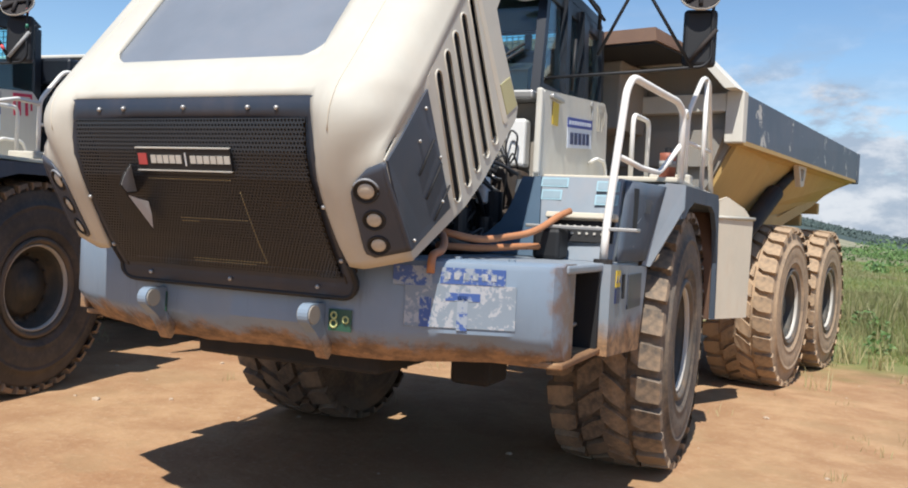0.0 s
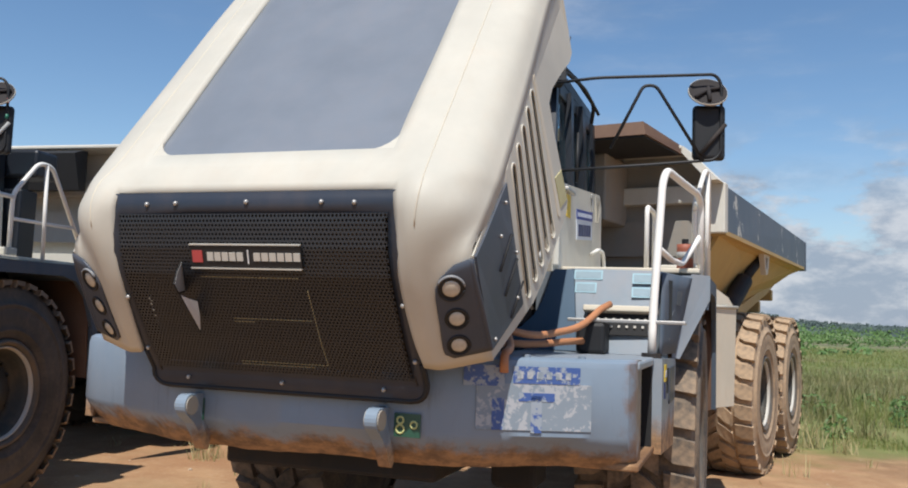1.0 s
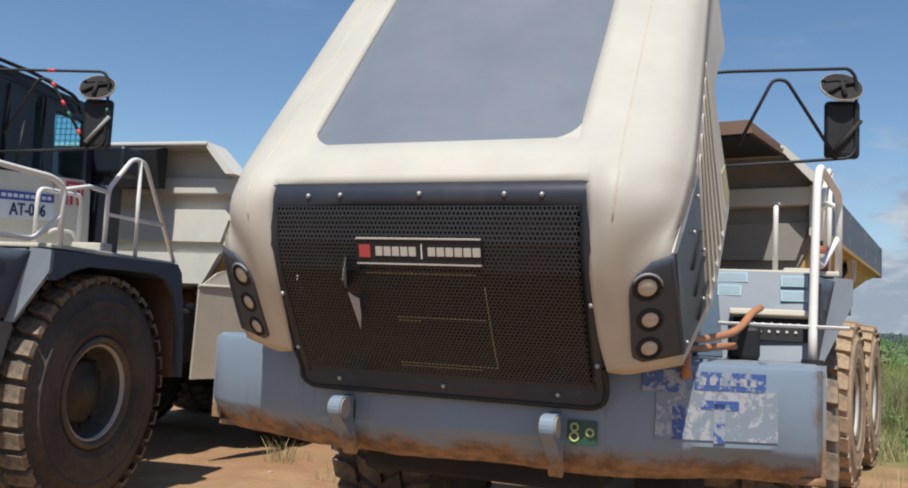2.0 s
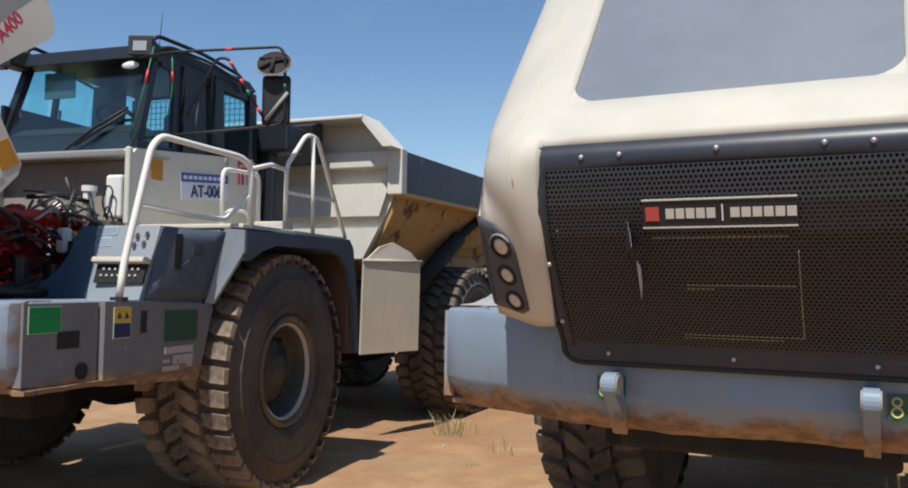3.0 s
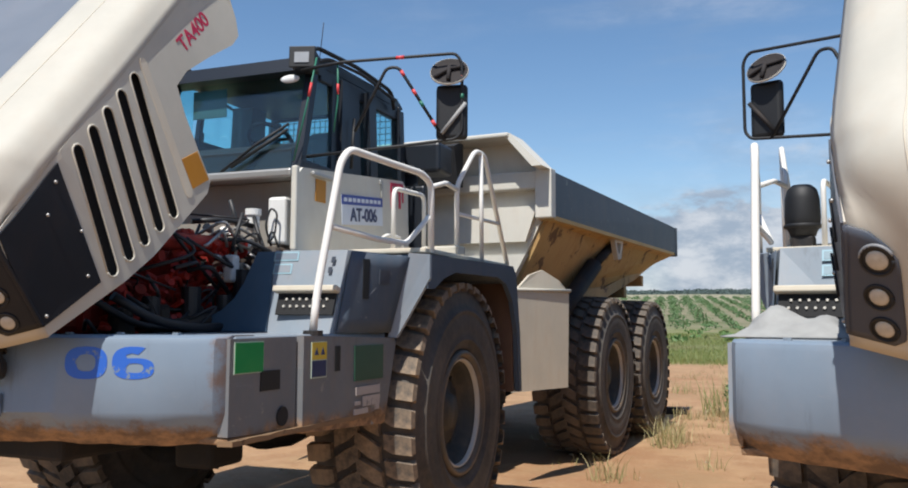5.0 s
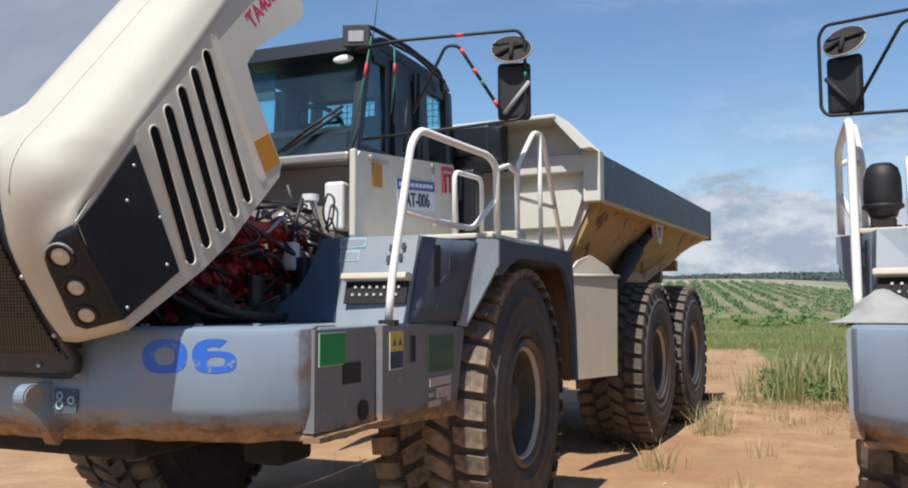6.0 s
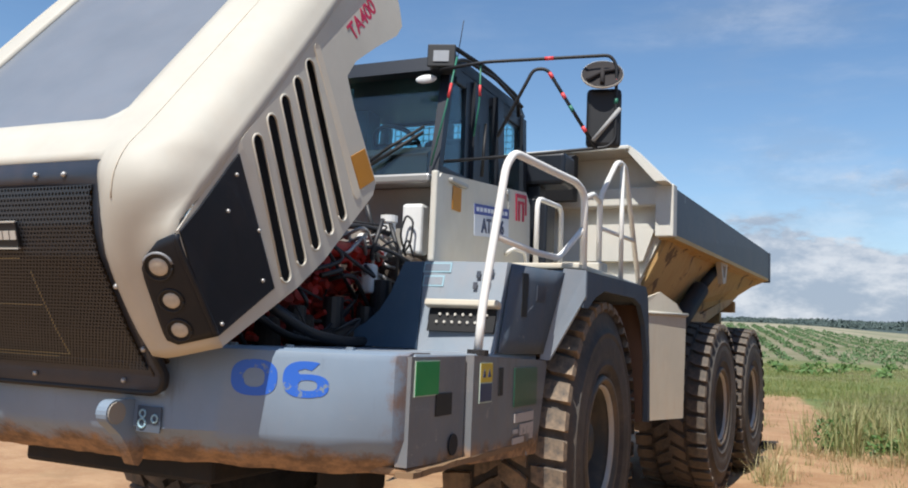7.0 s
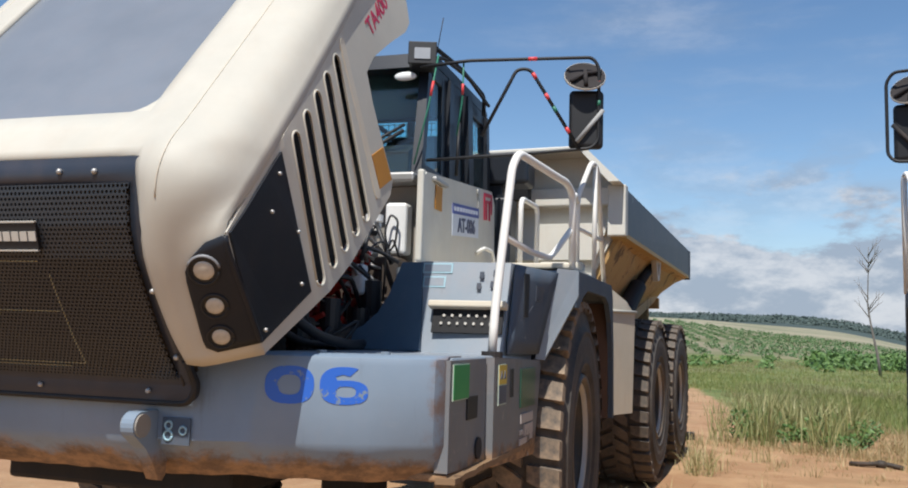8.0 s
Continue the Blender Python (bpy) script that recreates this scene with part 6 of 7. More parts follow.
def build_rear(truck, v, turn):
    """Dump body and rear frame, turned about the centre joint."""
    m = Matrix.Translation((v["joint"], 1.7, 0)) @ pose(0, 0, 0, 0, 0, turn) @ Matrix.Translation((0, -1.7, 0))
    tail = 8.45
    for s in (1, -1):
        X = lambda x, y, z: (s * x, y, z)
        # top strip of the side
        bm = bmesh.new()
        add_solid(bm, [X(1.575, 2.36, 2.49), X(1.482, tail - 0.35, 2.58), X(1.475, tail, 2.60), X(1.47, tail + 0.05, 2.98), X(1.478, tail - 0.25, 2.99), X(1.56, 2.36, 2.925)],
                  [X(1.47, 2.36, 2.49), X(1.38, tail - 0.35, 2.58), X(1.375, tail, 2.60), X(1.37, tail + 0.05, 2.98), X(1.378, tail - 0.25, 2.99), X(1.47, 2.36, 2.925)])
        part("side_wall", bm, v["strip"], truck, "dark slate side board of the dump body", m=m)
        bm = bmesh.new()
        add_solid(bm, [X(1.585, 2.34, 2.455), X(1.492, tail - 0.2, 2.545), X(1.36, tail - 0.2, 2.545), X(1.44, 2.34, 2.455)], [X(1.585, 2.34, 2.495), X(1.492, tail - 0.2, 2.585), X(1.36, tail - 0.2, 2.585), X(1.44, 2.34, 2.495)])
        part("side_flange", bm, OCHRE, truck, "dusty flange with orange bounce in its ochre", m=m)
        bm = bmesh.new()
        add_box(bm, (min(s * 1.36, s * 1.488), tail - 0.02, 2.54), (max(s * 1.36, s * 1.488), tail + 0.06, 3.0), 0.015)
        part("tail_post", bm, v["strip"], truck, "slate tail post", m=m)
        # sloping lower side
        bm = bmesh.new()
        q = [X(1.50, 2.42, 2.46), X(1.16, 2.44, 1.82), X(1.10, 3.0, 1.72), X(1.10, 5.6, 1.78), X(1.08, 7.2, 2.10), X(1.12, tail - 0.05, 2.42), X(1.42, tail - 0.05, 2.55)]
        add_solid(bm, q, [(p[0] - s * 0.04, p[1], p[2] + 0.02) for p in q])
        part("lower_side", bm, v["under"], truck, "dusty lower dump body side, orange bounce in its ochre", m=m)
        # front corner post
        bm = bmesh.new()
        add_box(bm, (min(s * 1.42, s * 1.585), 2.27, 2.47), (max(s * 1.42, s * 1.585), 2.40, 2.94), 0.012)
        part("corner_post", bm, CREAM_LIFTED, truck, "cream corner post", m=m)
        # raised gusset from corner to crest
        bm = bmesh.new()
        q = [(s * 1.57, 2.93), (s * 1.245, 3.26), (s * 1.20, 3.235), (s * 1.47, 2.93)]
        add_prism(bm, q, "y", 2.06, 2.40)
        part("crest_edge", bm, CREAM_LIFTED, truck, "cream sloping crest edge", m=m)
        # mud guard plate beside the joint
        bm = bmesh.new()
        q = [X(1.345, 1.92, 0.87), X(1.58, 2.74, 0.87), X(1.60, 2.72, 1.79), X(1.365, 1.92, 1.775)]
        add_solid(bm, q, [(p[0] - s * 0.03, p[1] + 0.02, p[2]) for p in q])
        bevel_all(bm, 0.006)
        flap = part("mud_guard", bm, CREAM_DUSTY, truck, "cream sheet-metal mud guard", m=m)
        bm = bmesh.new()
        add_tube(bm, [X(1.36, 1.91, 1.788), X(1.61, 2.73, 1.80)], 0.016, 8)
        part("guard_lip", bm, CREAM, flap, "bolted top lip")
        bm = bmesh.new()
        q = [X(1.36, 1.97, 1.79), X(1.58, 2.72, 1.80), X(1.545, 2.62, 1.89), X(1.46, 2.36, 1.985), X(1.41, 2.16, 1.93)]
        add_solid(bm, q, [(p[0] - s * 0.03, p[1] + 0.02, p[2]) for p in q])
        part("guard_peak", bm, CREAM_DUSTY, flap, "peaked upper guard plate")
        # tipping ram
        bm = bmesh.new()
        add_tube(bm, [X(1.20, 3.1, 1.35), X(1.34, 4.4, 2.15)], 0.10, 14)
        add_tube(bm, [X(1.34, 4.4, 2.15), X(1.40, 4.95, 2.42)], 0.055, 12)
        part("tipping_ram", bm, CHASSIS, truck, "dark dusty tipping ram", m=m)
        bm = bmesh.new()
        add_plate(bm, [(4.74, 2.50), (5.14, 2.50), (5.04, 2.27), (4.90, 2.25)], [[(4.84, 2.46), (5.04, 2.46), (4.99, 2.33), (4.92, 2.32)]], lambda y, z, d: (s * (1.50 - d), y, z), 0.06)
        part("ram_bracket", bm, CREAM_DUSTY, truck, "pale ram bracket", m=m)
        for y in (4.45, 6.40):
            wheel(truck, (s * 1.235, y, 0.89), s, v["rear_rubber"], v["rear_tread"], 0.1 + y, v["lugs"], v["depth"], m)
    # headboard
    bm = bmesh.new()
    add_prism(bm, [(-1.45, 2.48), (-1.10, 1.80), (1.10, 1.80), (1.45, 2.48), (1.50, 2.93), (1.22, 3.25), (-1.22, 3.25), (-1.50, 2.93)], "y", 2.40, 2.46)
    part("headboard", bm, v["head"], truck, "cream headboard of the dump body", m=m)
    bm = bmesh.new()
    add_box(bm, (-1.44, 2.28, 2.755), (1.44, 2.42, 2.925), 0.015)
    part("head_beam", bm, CREAM_LIFTED, truck, "cream upper cross beam", m=m)
    bm = bmesh.new()
    add_prism(bm, [(-1.30, 2.26), (1.30, 2.26), (1.42, 2.60), (-1.42, 2.60)], "y", 2.33, 2.42)
    bevel_all(bm, 0.01)
    part("head_panel", bm, v["head"], truck, "cream headboard panel", m=m)
    bm = bmesh.new()
    add_prism(bm, [(-1.12, 1.82), (1.12, 1.82), (1.30, 2.14), (-1.30, 2.14)], "y", 2.33, 2.42)
    bevel_all(bm, 0.01)
    part("head_panel", bm, v["head"], truck, "cream headboard panel", m=m)
    bm = bmesh.new()
    add_box(bm, (-1.24, 2.04, 3.225), (1.24, 2.46, 3.265), 0.012)
    part("crest", bm, CREAM_LIFTED, truck, "cream crest plate", m=m)
    if v["canopy"]:
        bm = bmesh.new()
        add_solid(bm, [(-1.14, 1.27, 3.21), (1.14, 1.27, 3.21), (1.24, 2.10, 3.18), (-1.24, 2.10, 3.18)], [(-1.10, 1.32, 3.335), (1.10, 1.32, 3.335), (1.22, 2.12, 3.27), (-1.22, 2.12, 3.27)])
        guard = part("canopy", bm, BROWN, truck, "rust-brown rock guard over the cab", m=m)
        # black sheet added to paint the shade under the guard
        bm = bmesh.new()
        add_solid(bm, [(-1.12, 1.285, 3.190), (1.12, 1.285, 3.190), (1.22, 2.02, 3.165), (-1.22, 2.02, 3.165)], [(-1.12, 1.285, 3.206), (1.12, 1.285, 3.206), (1.22, 2.02, 3.180), (-1.22, 2.02, 3.180)])
        part("lining", bm, SHADOW, guard, "black sheet painting the shade underneath")
        bm = bmesh.new()
        add_box(bm, (-0.62, 1.75, 2.55), (0.62, 2.40, 3.18), 0.02)
        part("canopy_box", bm, HEAD_GREY, truck, "dusty box under the guard, greyed for shade", m=m)
    else:
        # no guard here: a black plate paints the shade on the headboard
        bm = bmesh.new()
        add_prism(bm, [(1.90, 3.15), (2.02, 3.20), (2.10, 3.20), (2.10, 2.78), (2.00, 2.78)], "x", -0.75, 0.75)
        part("canopy", bm, SHADOW, truck, "black plate painting the shade under the crest", m=m)
    # floor, tail, frame and axles
    bm = bmesh.new()
    add_prism(bm, [(2.6, 1.78), (5.6, 1.80), (7.2, 2.12), (tail, 2.44), (tail, 2.52), (7.1, 2.22), (5.5, 1.92), (2.6, 1.92)], "x", -1.12, 1.12)
    part("body_floor", bm, v["under"], truck, "worn underside of the dump body", m=m)
    bm = bmesh.new()
    for y in (3.6, 4.6, 5.6, 6.6, 7.6):
        z = 1.74 + max(0, y - 5.6) * 0.2
        add_box(bm, (-1.12, y, z - 0.10), (1.12, y + 0.12, z + 0.06), 0.01)
    part("floor_ribs", bm, v["under"], truck, m=m)
    bm = bmesh.new()
    for s in (1, -1):
        add_box(bm, (s * 0.45 - 0.10, 1.7, 0.95), (s * 0.45 + 0.10, 7.6, 1.40), 0.02)
    add_box(bm, (-0.5, 1.5, 0.8), (0.5, 2.2, 1.5), 0.05)
    add_box(bm, (-0.9, 2.2, 1.0), (0.9, 3.2, 1.55), 0.04)
    part("rear_frame", bm, CHASSIS, truck, "dark dusty rear frame", m=m)
    for y in (4.45, 6.40):
        bm = bmesh.new()
        add_lathe(bm, [(0.14, -1.0), (0.16, -0.5), (0.30, -0.22), (0.34, 0.0), (0.30, 0.22), (0.16, 0.5), (0.14, 1.0)], 20, (0, y, 0.89))
        part("rear_axle", bm, CHASSIS, truck, "dark rear axle", m=m)


def build_truck(at, heading, turn, v):
    truck = tagged(new("dump_truck"), v["label"], "dump truck", "parked articulated dump trucks")
    truck.empty_display_size = 0.5
    truck.matrix_basis = pose(*at, 0, 0, heading)
    build_hood(truck, v["sticker"])
    build_front(truck, v)
    build_cab(truck, v)
    build_engine(truck, v)
    for s in (1, -1):
        rail_set(truck, s)
        mirror_set(truck, s, v["tape"])
        wheel(truck, (s * 1.235, 0.0, 0.885), s, v["rubber"], v["tread"] if s > 0 else RUBBER_BROWN, 0.05, v["lugs"], v["depth"])
    build_rear(truck, v, turn)
    return truck


truck_a = build_truck((-0.0203, 0, 0), 0.4, -11.06, dict(
    label="cream and grey dump truck, hood tipped open, pale dusty tyres",
    sticker=dict(panel=CHARCOAL_BLUE, grooves=True, flag=FADED, flag_label="faded yellow warning sticker"),
    cream=CREAM_LIFTED, number="", mark=CREAM, tape=False, engine=CHASSIS, engine_label="dark dusty engine",
    joint=0.032, door=False, flank=GREY_BOX, strip=GREY_CHIPPED, under=OCHRE, head=HEAD_GREY, canopy=True,
    rubber=RUBBER_BROWN, tread=RUBBER_DUSTY, rear_rubber=RUBBER_PALE, rear_tread=RUBBER_PALE, lugs=26, depth=0.054))
truck_b = build_truck((-5.120, -1.250, 0), 9.65, -4.56, dict(
    label="cream and grey dump truck, hood tipped open over red engine",
    sticker=dict(panel=CHARCOAL, grooves=False, flag=AMBER, flag_label="peeling amber warning sticker"),
    cream=CREAM_LIFTED, number="AT-006", mark=PINK, tape=True, engine=RED, engine_label="red diesel engine",
    joint=0.0, door=True, flank=GREY_FLANK, strip=STRIP, under=OCHRE_WORN, head=CREAM_LIFTED, canopy=False,
    rubber=RUBBER, tread=RUBBER_DUSTY, rear_rubber=RUBBER, rear_tread=RUBBER_GREY, lugs=35, depth=0.052))

# markings on the bumpers
ma = facing((1.02, bumper_y(1.02) - 0.004, 1.27), (1, 0.43, 0), (0, 0, 1))
bumper_a = [o for o in truck_a.children if o.name.startswith("bumper")][0]
bumper_b = [o for o in truck_b.children if o.name.startswith("bumper")][0]
label_plate("sticker", ma, 0.48, 0.19, PEEL_WHITE, bumper_a, "flaking white sticker", 0.002, x=0.02, y=-0.03)
for w, h, x, y in ((0.17, 0.085, -0.19, 0.095), (0.28, 0.070, 0.07, 0.10), (0.05, 0.13, -0.13, -0.06), (0.045, 0.15, 0.03, -0.06), (0.15, 0.035, 0.03, 0.01)):
    label_plate("sticker_band", ma, w, h, PEEL_BLUE, bumper_a, "flaking blue print", 0.004, x=x, y=y)
for k in range(6):
    label_plate("sticker_bar", ma, 0.024, 0.030, PEEL_WHITE, bumper_a, t=0.006, x=-0.04 + 0.04 * k, y=0.10)
mb = facing((1.01, bumper_y(1.01) - 0.0005, 1.325), (1, 0.43, 0), (0, 0, 1))


def ring_points(cx, cy, rx, ry, a0=0.0, a1=360.0, n=28, power=2.6):
    """Points of a squared-off oval."""
    out = []
    for k in range(n + 1 if a1 - a0 < 360 else n):
        a = radians(a0 + (a1 - a0) * k / n)
        c, q = math.cos(a), math.sin(a)
        out.append((cx + rx * math.copysign(abs(c) ** (2 / power), c), cy + ry * math.copysign(abs(q) ** (2 / power), q)))
    return out


zero = (ring_points(-0.098, 0, 0.088, 0.068), [ring_points(-0.098, 0, 0.040, 0.036)])
six = (ring_points(0.098, 0, 0.088, 0.068, 62, 298 + 0) + ring_points(0.100, -0.024, 0.086, 0.044, -72, 96, 14)[1:-1] + [(0.072, 0.019), (0.066, 0.032), (0.092, 0.040), (0.118, 0.034)],
       [ring_points(0.106, -0.022, 0.036, 0.020)])
for outer, holes in (zero, six):
    bm = bmesh.new()
    add_plate(bm, outer, holes, lambda u, w, d: (u, w, 0.0015 - d), 0.002)
    part("stencilled_digit", bm, BLUE, bumper_b, "flaking blue painted digit", mb)

# loose things lying on the pale-tyred truck
HOSES = ([(0.80, -2.40, 1.56), (0.93, -2.20, 1.52), (1.08, -1.85, 1.57), (1.14, -1.62, 1.67), (1.18, -1.55, 1.70)],
         [(0.78, -2.36, 1.49), (0.90, -2.10, 1.48), (1.02, -1.85, 1.50), (1.10, -1.60, 1.50)],
         [(0.80, -2.40, 1.56), (0.88, -2.50, 1.53), (0.92, -2.60, 1.47), (0.925, -2.72, 1.46), (0.93, -2.735, 1.38)])
for pts in HOSES:
    hose = tube("hose", pts, 0.018, ORANGE_HOSE, None, 0.15)
    hose.matrix_basis = truck_a.matrix_basis
    tagged(hose, "orange rubber hose draped over the grey deck", "hose", "hoses on the deck")
plank = box("plank", (0.98, -1.70, 1.602), (1.58, -1.62, 1.620), STEEL, None, 0.004)
plank.matrix_basis = truck_a.matrix_basis
tagged(plank, "narrow weathered metal plank across the step", "plank")
crate = box("battery_box", (1.03, -1.72, 1.437), (1.18, -1.54, 1.60), BLACK, None, 0.02)
crate.matrix_basis = truck_a.matrix_basis
tagged(crate, "black battery box on the grey deck", "box")
bm = bmesh.new()
add_tube(bm, [(1.50, -0.52, 1.956), (1.50, -0.52, 2.09), (1.50, -0.52, 2.12)], 0.052, 16)
ext = tagged(part("fire_extinguisher", bm, FIRE_RED), "dusty red fire extinguisher behind the white handrail", "fire extinguisher")
ext.matrix_basis = truck_a.matrix_basis
bm = bmesh.new()
add_tube(bm, [(1.50, -0.52, 2.03), (1.50, -0.52, 2.07)], 0.0535, 16)
part("band", bm, RAG, ext, "grey paper band")
bm = bmesh.new()
add_disc(bm, (1.50, -0.52, 2.135), (0, 0, 1), 0.022, 0.04, 10)
part("valve", bm, BLACK, ext)


def add_upright(bm, c, profile, seg=24):
    """Revolve (radius, height) pairs round an upright axis."""
    rings = [[bm.verts.new((c[0] + q * math.cos(a), c[1] + q * math.sin(a), h)) for a in [2 * math.pi * k / seg for k in range(seg)]] for q, h in profile]
    for a, b in zip(rings, rings[1:]):
        for k in range(seg):
            bm.faces.new((a[k], a[(k + 1) % seg], b[(k + 1) % seg], b[k])).smooth = True
    bm.faces.new(rings[0][::-1])
    bm.faces.new(rings[-1])


bm = bmesh.new()
add_upright(bm, (-1.48, -0.23), [(0.078, 2.060), (0.087, 2.09), (0.104, 2.115), (0.110, 2.18), (0.106, 2.30), (0.091, 2.36), (0.058, 2.39)])
filt = tagged(part("filter_housing", bm, BLACK), "black bell-shaped filter housing on the side walkway", "filter housing")
bm = bmesh.new()
add_upright(bm, (-1.48, -0.23), [(0.111, 2.110), (0.118, 2.116), (0.118, 2.131), (0.111, 2.137)])
part("lid_rim", bm, BLACK, filt)
bm = bmesh.new()
add_box(bm, (-1.55, -0.30, 1.945), (-1.41, -0.16, 2.065), 0.02)
part("foot", bm, CHASSIS, filt)

# ---- ground and distance ----
def ground_z(x, y):
    d = math.hypot(x, y)
    z = 0.0
    if d < 60:
        z += 0.05 * noise.noise(Vector((x * 0.35, y * 0.35, 0))) + 0.022 * noise.noise(Vector((x * 1.3, y * 1.3, 3.0)))
        z *= 0.55
    # planted slope rising to a plateau under the ridge, lower towards the right
    rise = min(max(0.0, y - 110.0), 340.0)
    az = math.degrees(math.atan2(-x, max(y, 1.0)))
    z += rise * 0.037 / (1.0 + math.exp(-(az - 0.0) / 1.8)) + min(rise, 190.0) * 0.020 / (1.0 + math.exp(-(az - 9.5) / 1.8))
    return z


def grid_sheet(xs, ys):
    bm = bmesh.new()
    rows = [[bm.verts.new((x, y, ground_z(x, y))) for x in xs] for y in ys]
    for a, b in zip(rows, rows[1:]):
        for i in range(len(xs) - 1):
            f = bm.faces.new((a[i], a[i + 1], b[i + 1], b[i]))
            f.smooth = True
    return bm


def steps(near, dn, far):
    out, v, d = [0.0], 0.0, dn
    while v < far:
        v += d
        out.append(v)
        if v > near:
            d *= 1.22
    return out


half = steps(14, 0.25, 3000)
axis = [-v for v in reversed(half[1:])] + half
tagged(part("ground", grid_sheet(axis, axis), GROUND), "orange sandy dirt yard passing into meadow", "ground", kind="structure")


def blades(name, spots, mat, label, category="grass", lean=0.35):
    """Tufts of narrow bent blades: (x, y, radius, height, count)."""
    r = random.Random(7)
    verts, faces = [], []
    for cx, cy, rad, h, n in spots:
        for _ in range(n):
            a, q = r.uniform(0, 2 * math.pi), rad * math.sqrt(r.random())
            x, y = cx + q * math.cos(a), cy + q * math.sin(a)
            z = ground_z(x, y) - 0.02
            hh = h * r.uniform(0.45, 1.15)
            w = (0.003 + 0.007 * hh + 0.00022 * math.hypot(x, y)) * r.uniform(0.5, 1.2)
            b = r.uniform(0, 2 * math.pi)
            dx, dy = math.cos(b) * hh * lean * r.random(), math.sin(b) * hh * lean * r.random()
            t = r.uniform(0, math.pi)
            wx, wy = math.cos(t) * w, math.sin(t) * w
            k = len(verts)
            verts += [(x - wx, y - wy, z), (x + wx, y + wy, z), (x + wx * 0.7 + dx * 0.4, y + wy * 0.7 + dy * 0.4, z + hh * 0.6), (x - wx * 0.7 + dx * 0.4, y - wy * 0.7 + dy * 0.4, z + hh * 0.6), (x + dx, y + dy, z + hh)]
            faces += [(k, k + 1, k + 2, k + 3), (k + 3, k + 2, k + 4)]
    me = bpy.data.meshes.new(name)
    me.from_pydata(verts, [], faces)
    me.materials.append(mat)
    return tagged(new(name, me), label, category, kind="stuff")


r = random.Random(21)
spots = []
# tall clump in the gap behind the trucks, with lower growth round it
for _ in range(46):
    spots.append((r.uniform(-4.15, -2.3), r.uniform(7.7, 10.2), r.uniform(0.10, 0.32), r.uniform(0.35, 0.85), r.randint(20, 70)))
for _ in range(16):
    spots.append((r.uniform(-6.0, -1.0), r.uniform(11.0, 16.0), 0.35, r.uniform(0.2, 0.5), 30))


def clustered(x, y, scale, seed, least):
    """True where a soft random field lies over a level: growth in patches."""
    return noise.noise(Vector((x * scale, y * scale, seed))) > least


olive_tall = []
while len(olive_tall) < 60:
    x, y = r.uniform(2.9, 8.5), r.uniform(8.3, 17.0)
    if clustered(x, y, 0.55, 3.0, 0.02):
        olive_tall.append((x, y, r.uniform(0.2, 0.6), r.uniform(0.25, 0.75), r.randint(25, 70)))
blades("tall_olive_grass", olive_tall, GRASS_OLIVE, "tall olive and straw-coloured grass", lean=0.75)
blades("tall_grass", spots, GRASS, "tall green and straw-coloured grass clumps", lean=0.75)
green_spots, straw_spots = [], []
for _ in range(1900):
    y = 24 + 70 * r.random() ** 1.5
    x = r.uniform(-0.40 * y - 4, 0.22 * y + 5)
    (green_spots if clustered(x, y * 0.5, 0.16, 1.0, -0.08) else straw_spots).append((x, y, 0.8 + y * 0.02, r.uniform(0.08, 0.32), 34))
for _ in range(560):
    x, y = r.uniform(-3.4, 4.0), r.uniform(11.5, 25.0)
    (green_spots if clustered(x, y, 0.35, 1.0, -0.05) else straw_spots).append((x, y, 0.7, r.uniform(0.08, 0.30), 40))
for _ in range(360):
    x, y = r.uniform(2.7, 10.0), r.uniform(9.5, 26.0)
    (green_spots if clustered(x, y, 0.35, 1.0, 0.22) else straw_spots).append((x, y, 0.8, r.uniform(0.12, 0.38), 45))
# thin growth beside the track that runs back past the trucks
for _ in range(230):
    y = r.uniform(9.8, 24.0)
    x = r.uniform(-3.8 - (y - 8.0) * 0.18, -2.0)
    (green_spots if clustered(x, y, 0.35, 1.0, 0.0) else straw_spots).append((x, y, 0.6, r.uniform(0.06, 0.28), 34))
# green fringe where the dirt ends
for _ in range(60):
    green_spots.append((r.uniform(2.9, 6.5), r.uniform(7.0, 8.3), 0.35, r.uniform(0.06, 0.20), 36))
blades("meadow_grass", green_spots, GRASS_LOW, "meadow of low green grass", lean=0.6)
blades("olive_grass", straw_spots, GRASS_OLIVE, "patches of olive and straw-coloured grass", lean=0.6)
spots = []
for _ in range(110):
    spots.append((r.uniform(-2.9, -0.6), r.uniform(6.6, 11.5), 0.3, r.uniform(0.08, 0.26), 40))
for _ in range(60):
    spots.append((r.uniform(-4.4, -0.8), r.uniform(4.5, 7.4), r.uniform(0.1, 0.3), r.uniform(0.04, 0.14), 22))
for _ in range(70):
    x, y = r.uniform(2.8, 7.5), r.uniform(6.2, 12.0)
    if clustered(x, y, 0.7, 8.0, -0.1):
        spots.append((x, y, 0.35, r.uniform(0.04, 0.18), 26))
for _ in range(30):
    spots.append((r.uniform(-4.3, -2.2), r.uniform(7.2, 8.0), 0.25, r.uniform(0.08, 0.22), 30))
for _ in range(60):
    spots.append((r.uniform(-7.5, -3.5), r.uniform(12.0, 25.0), 0.35, r.uniform(0.06, 0.2), 14))
blades("brown_grass", spots, GRASS_BROWN, "low brown trampled grass", lean=0.8)
spots = []
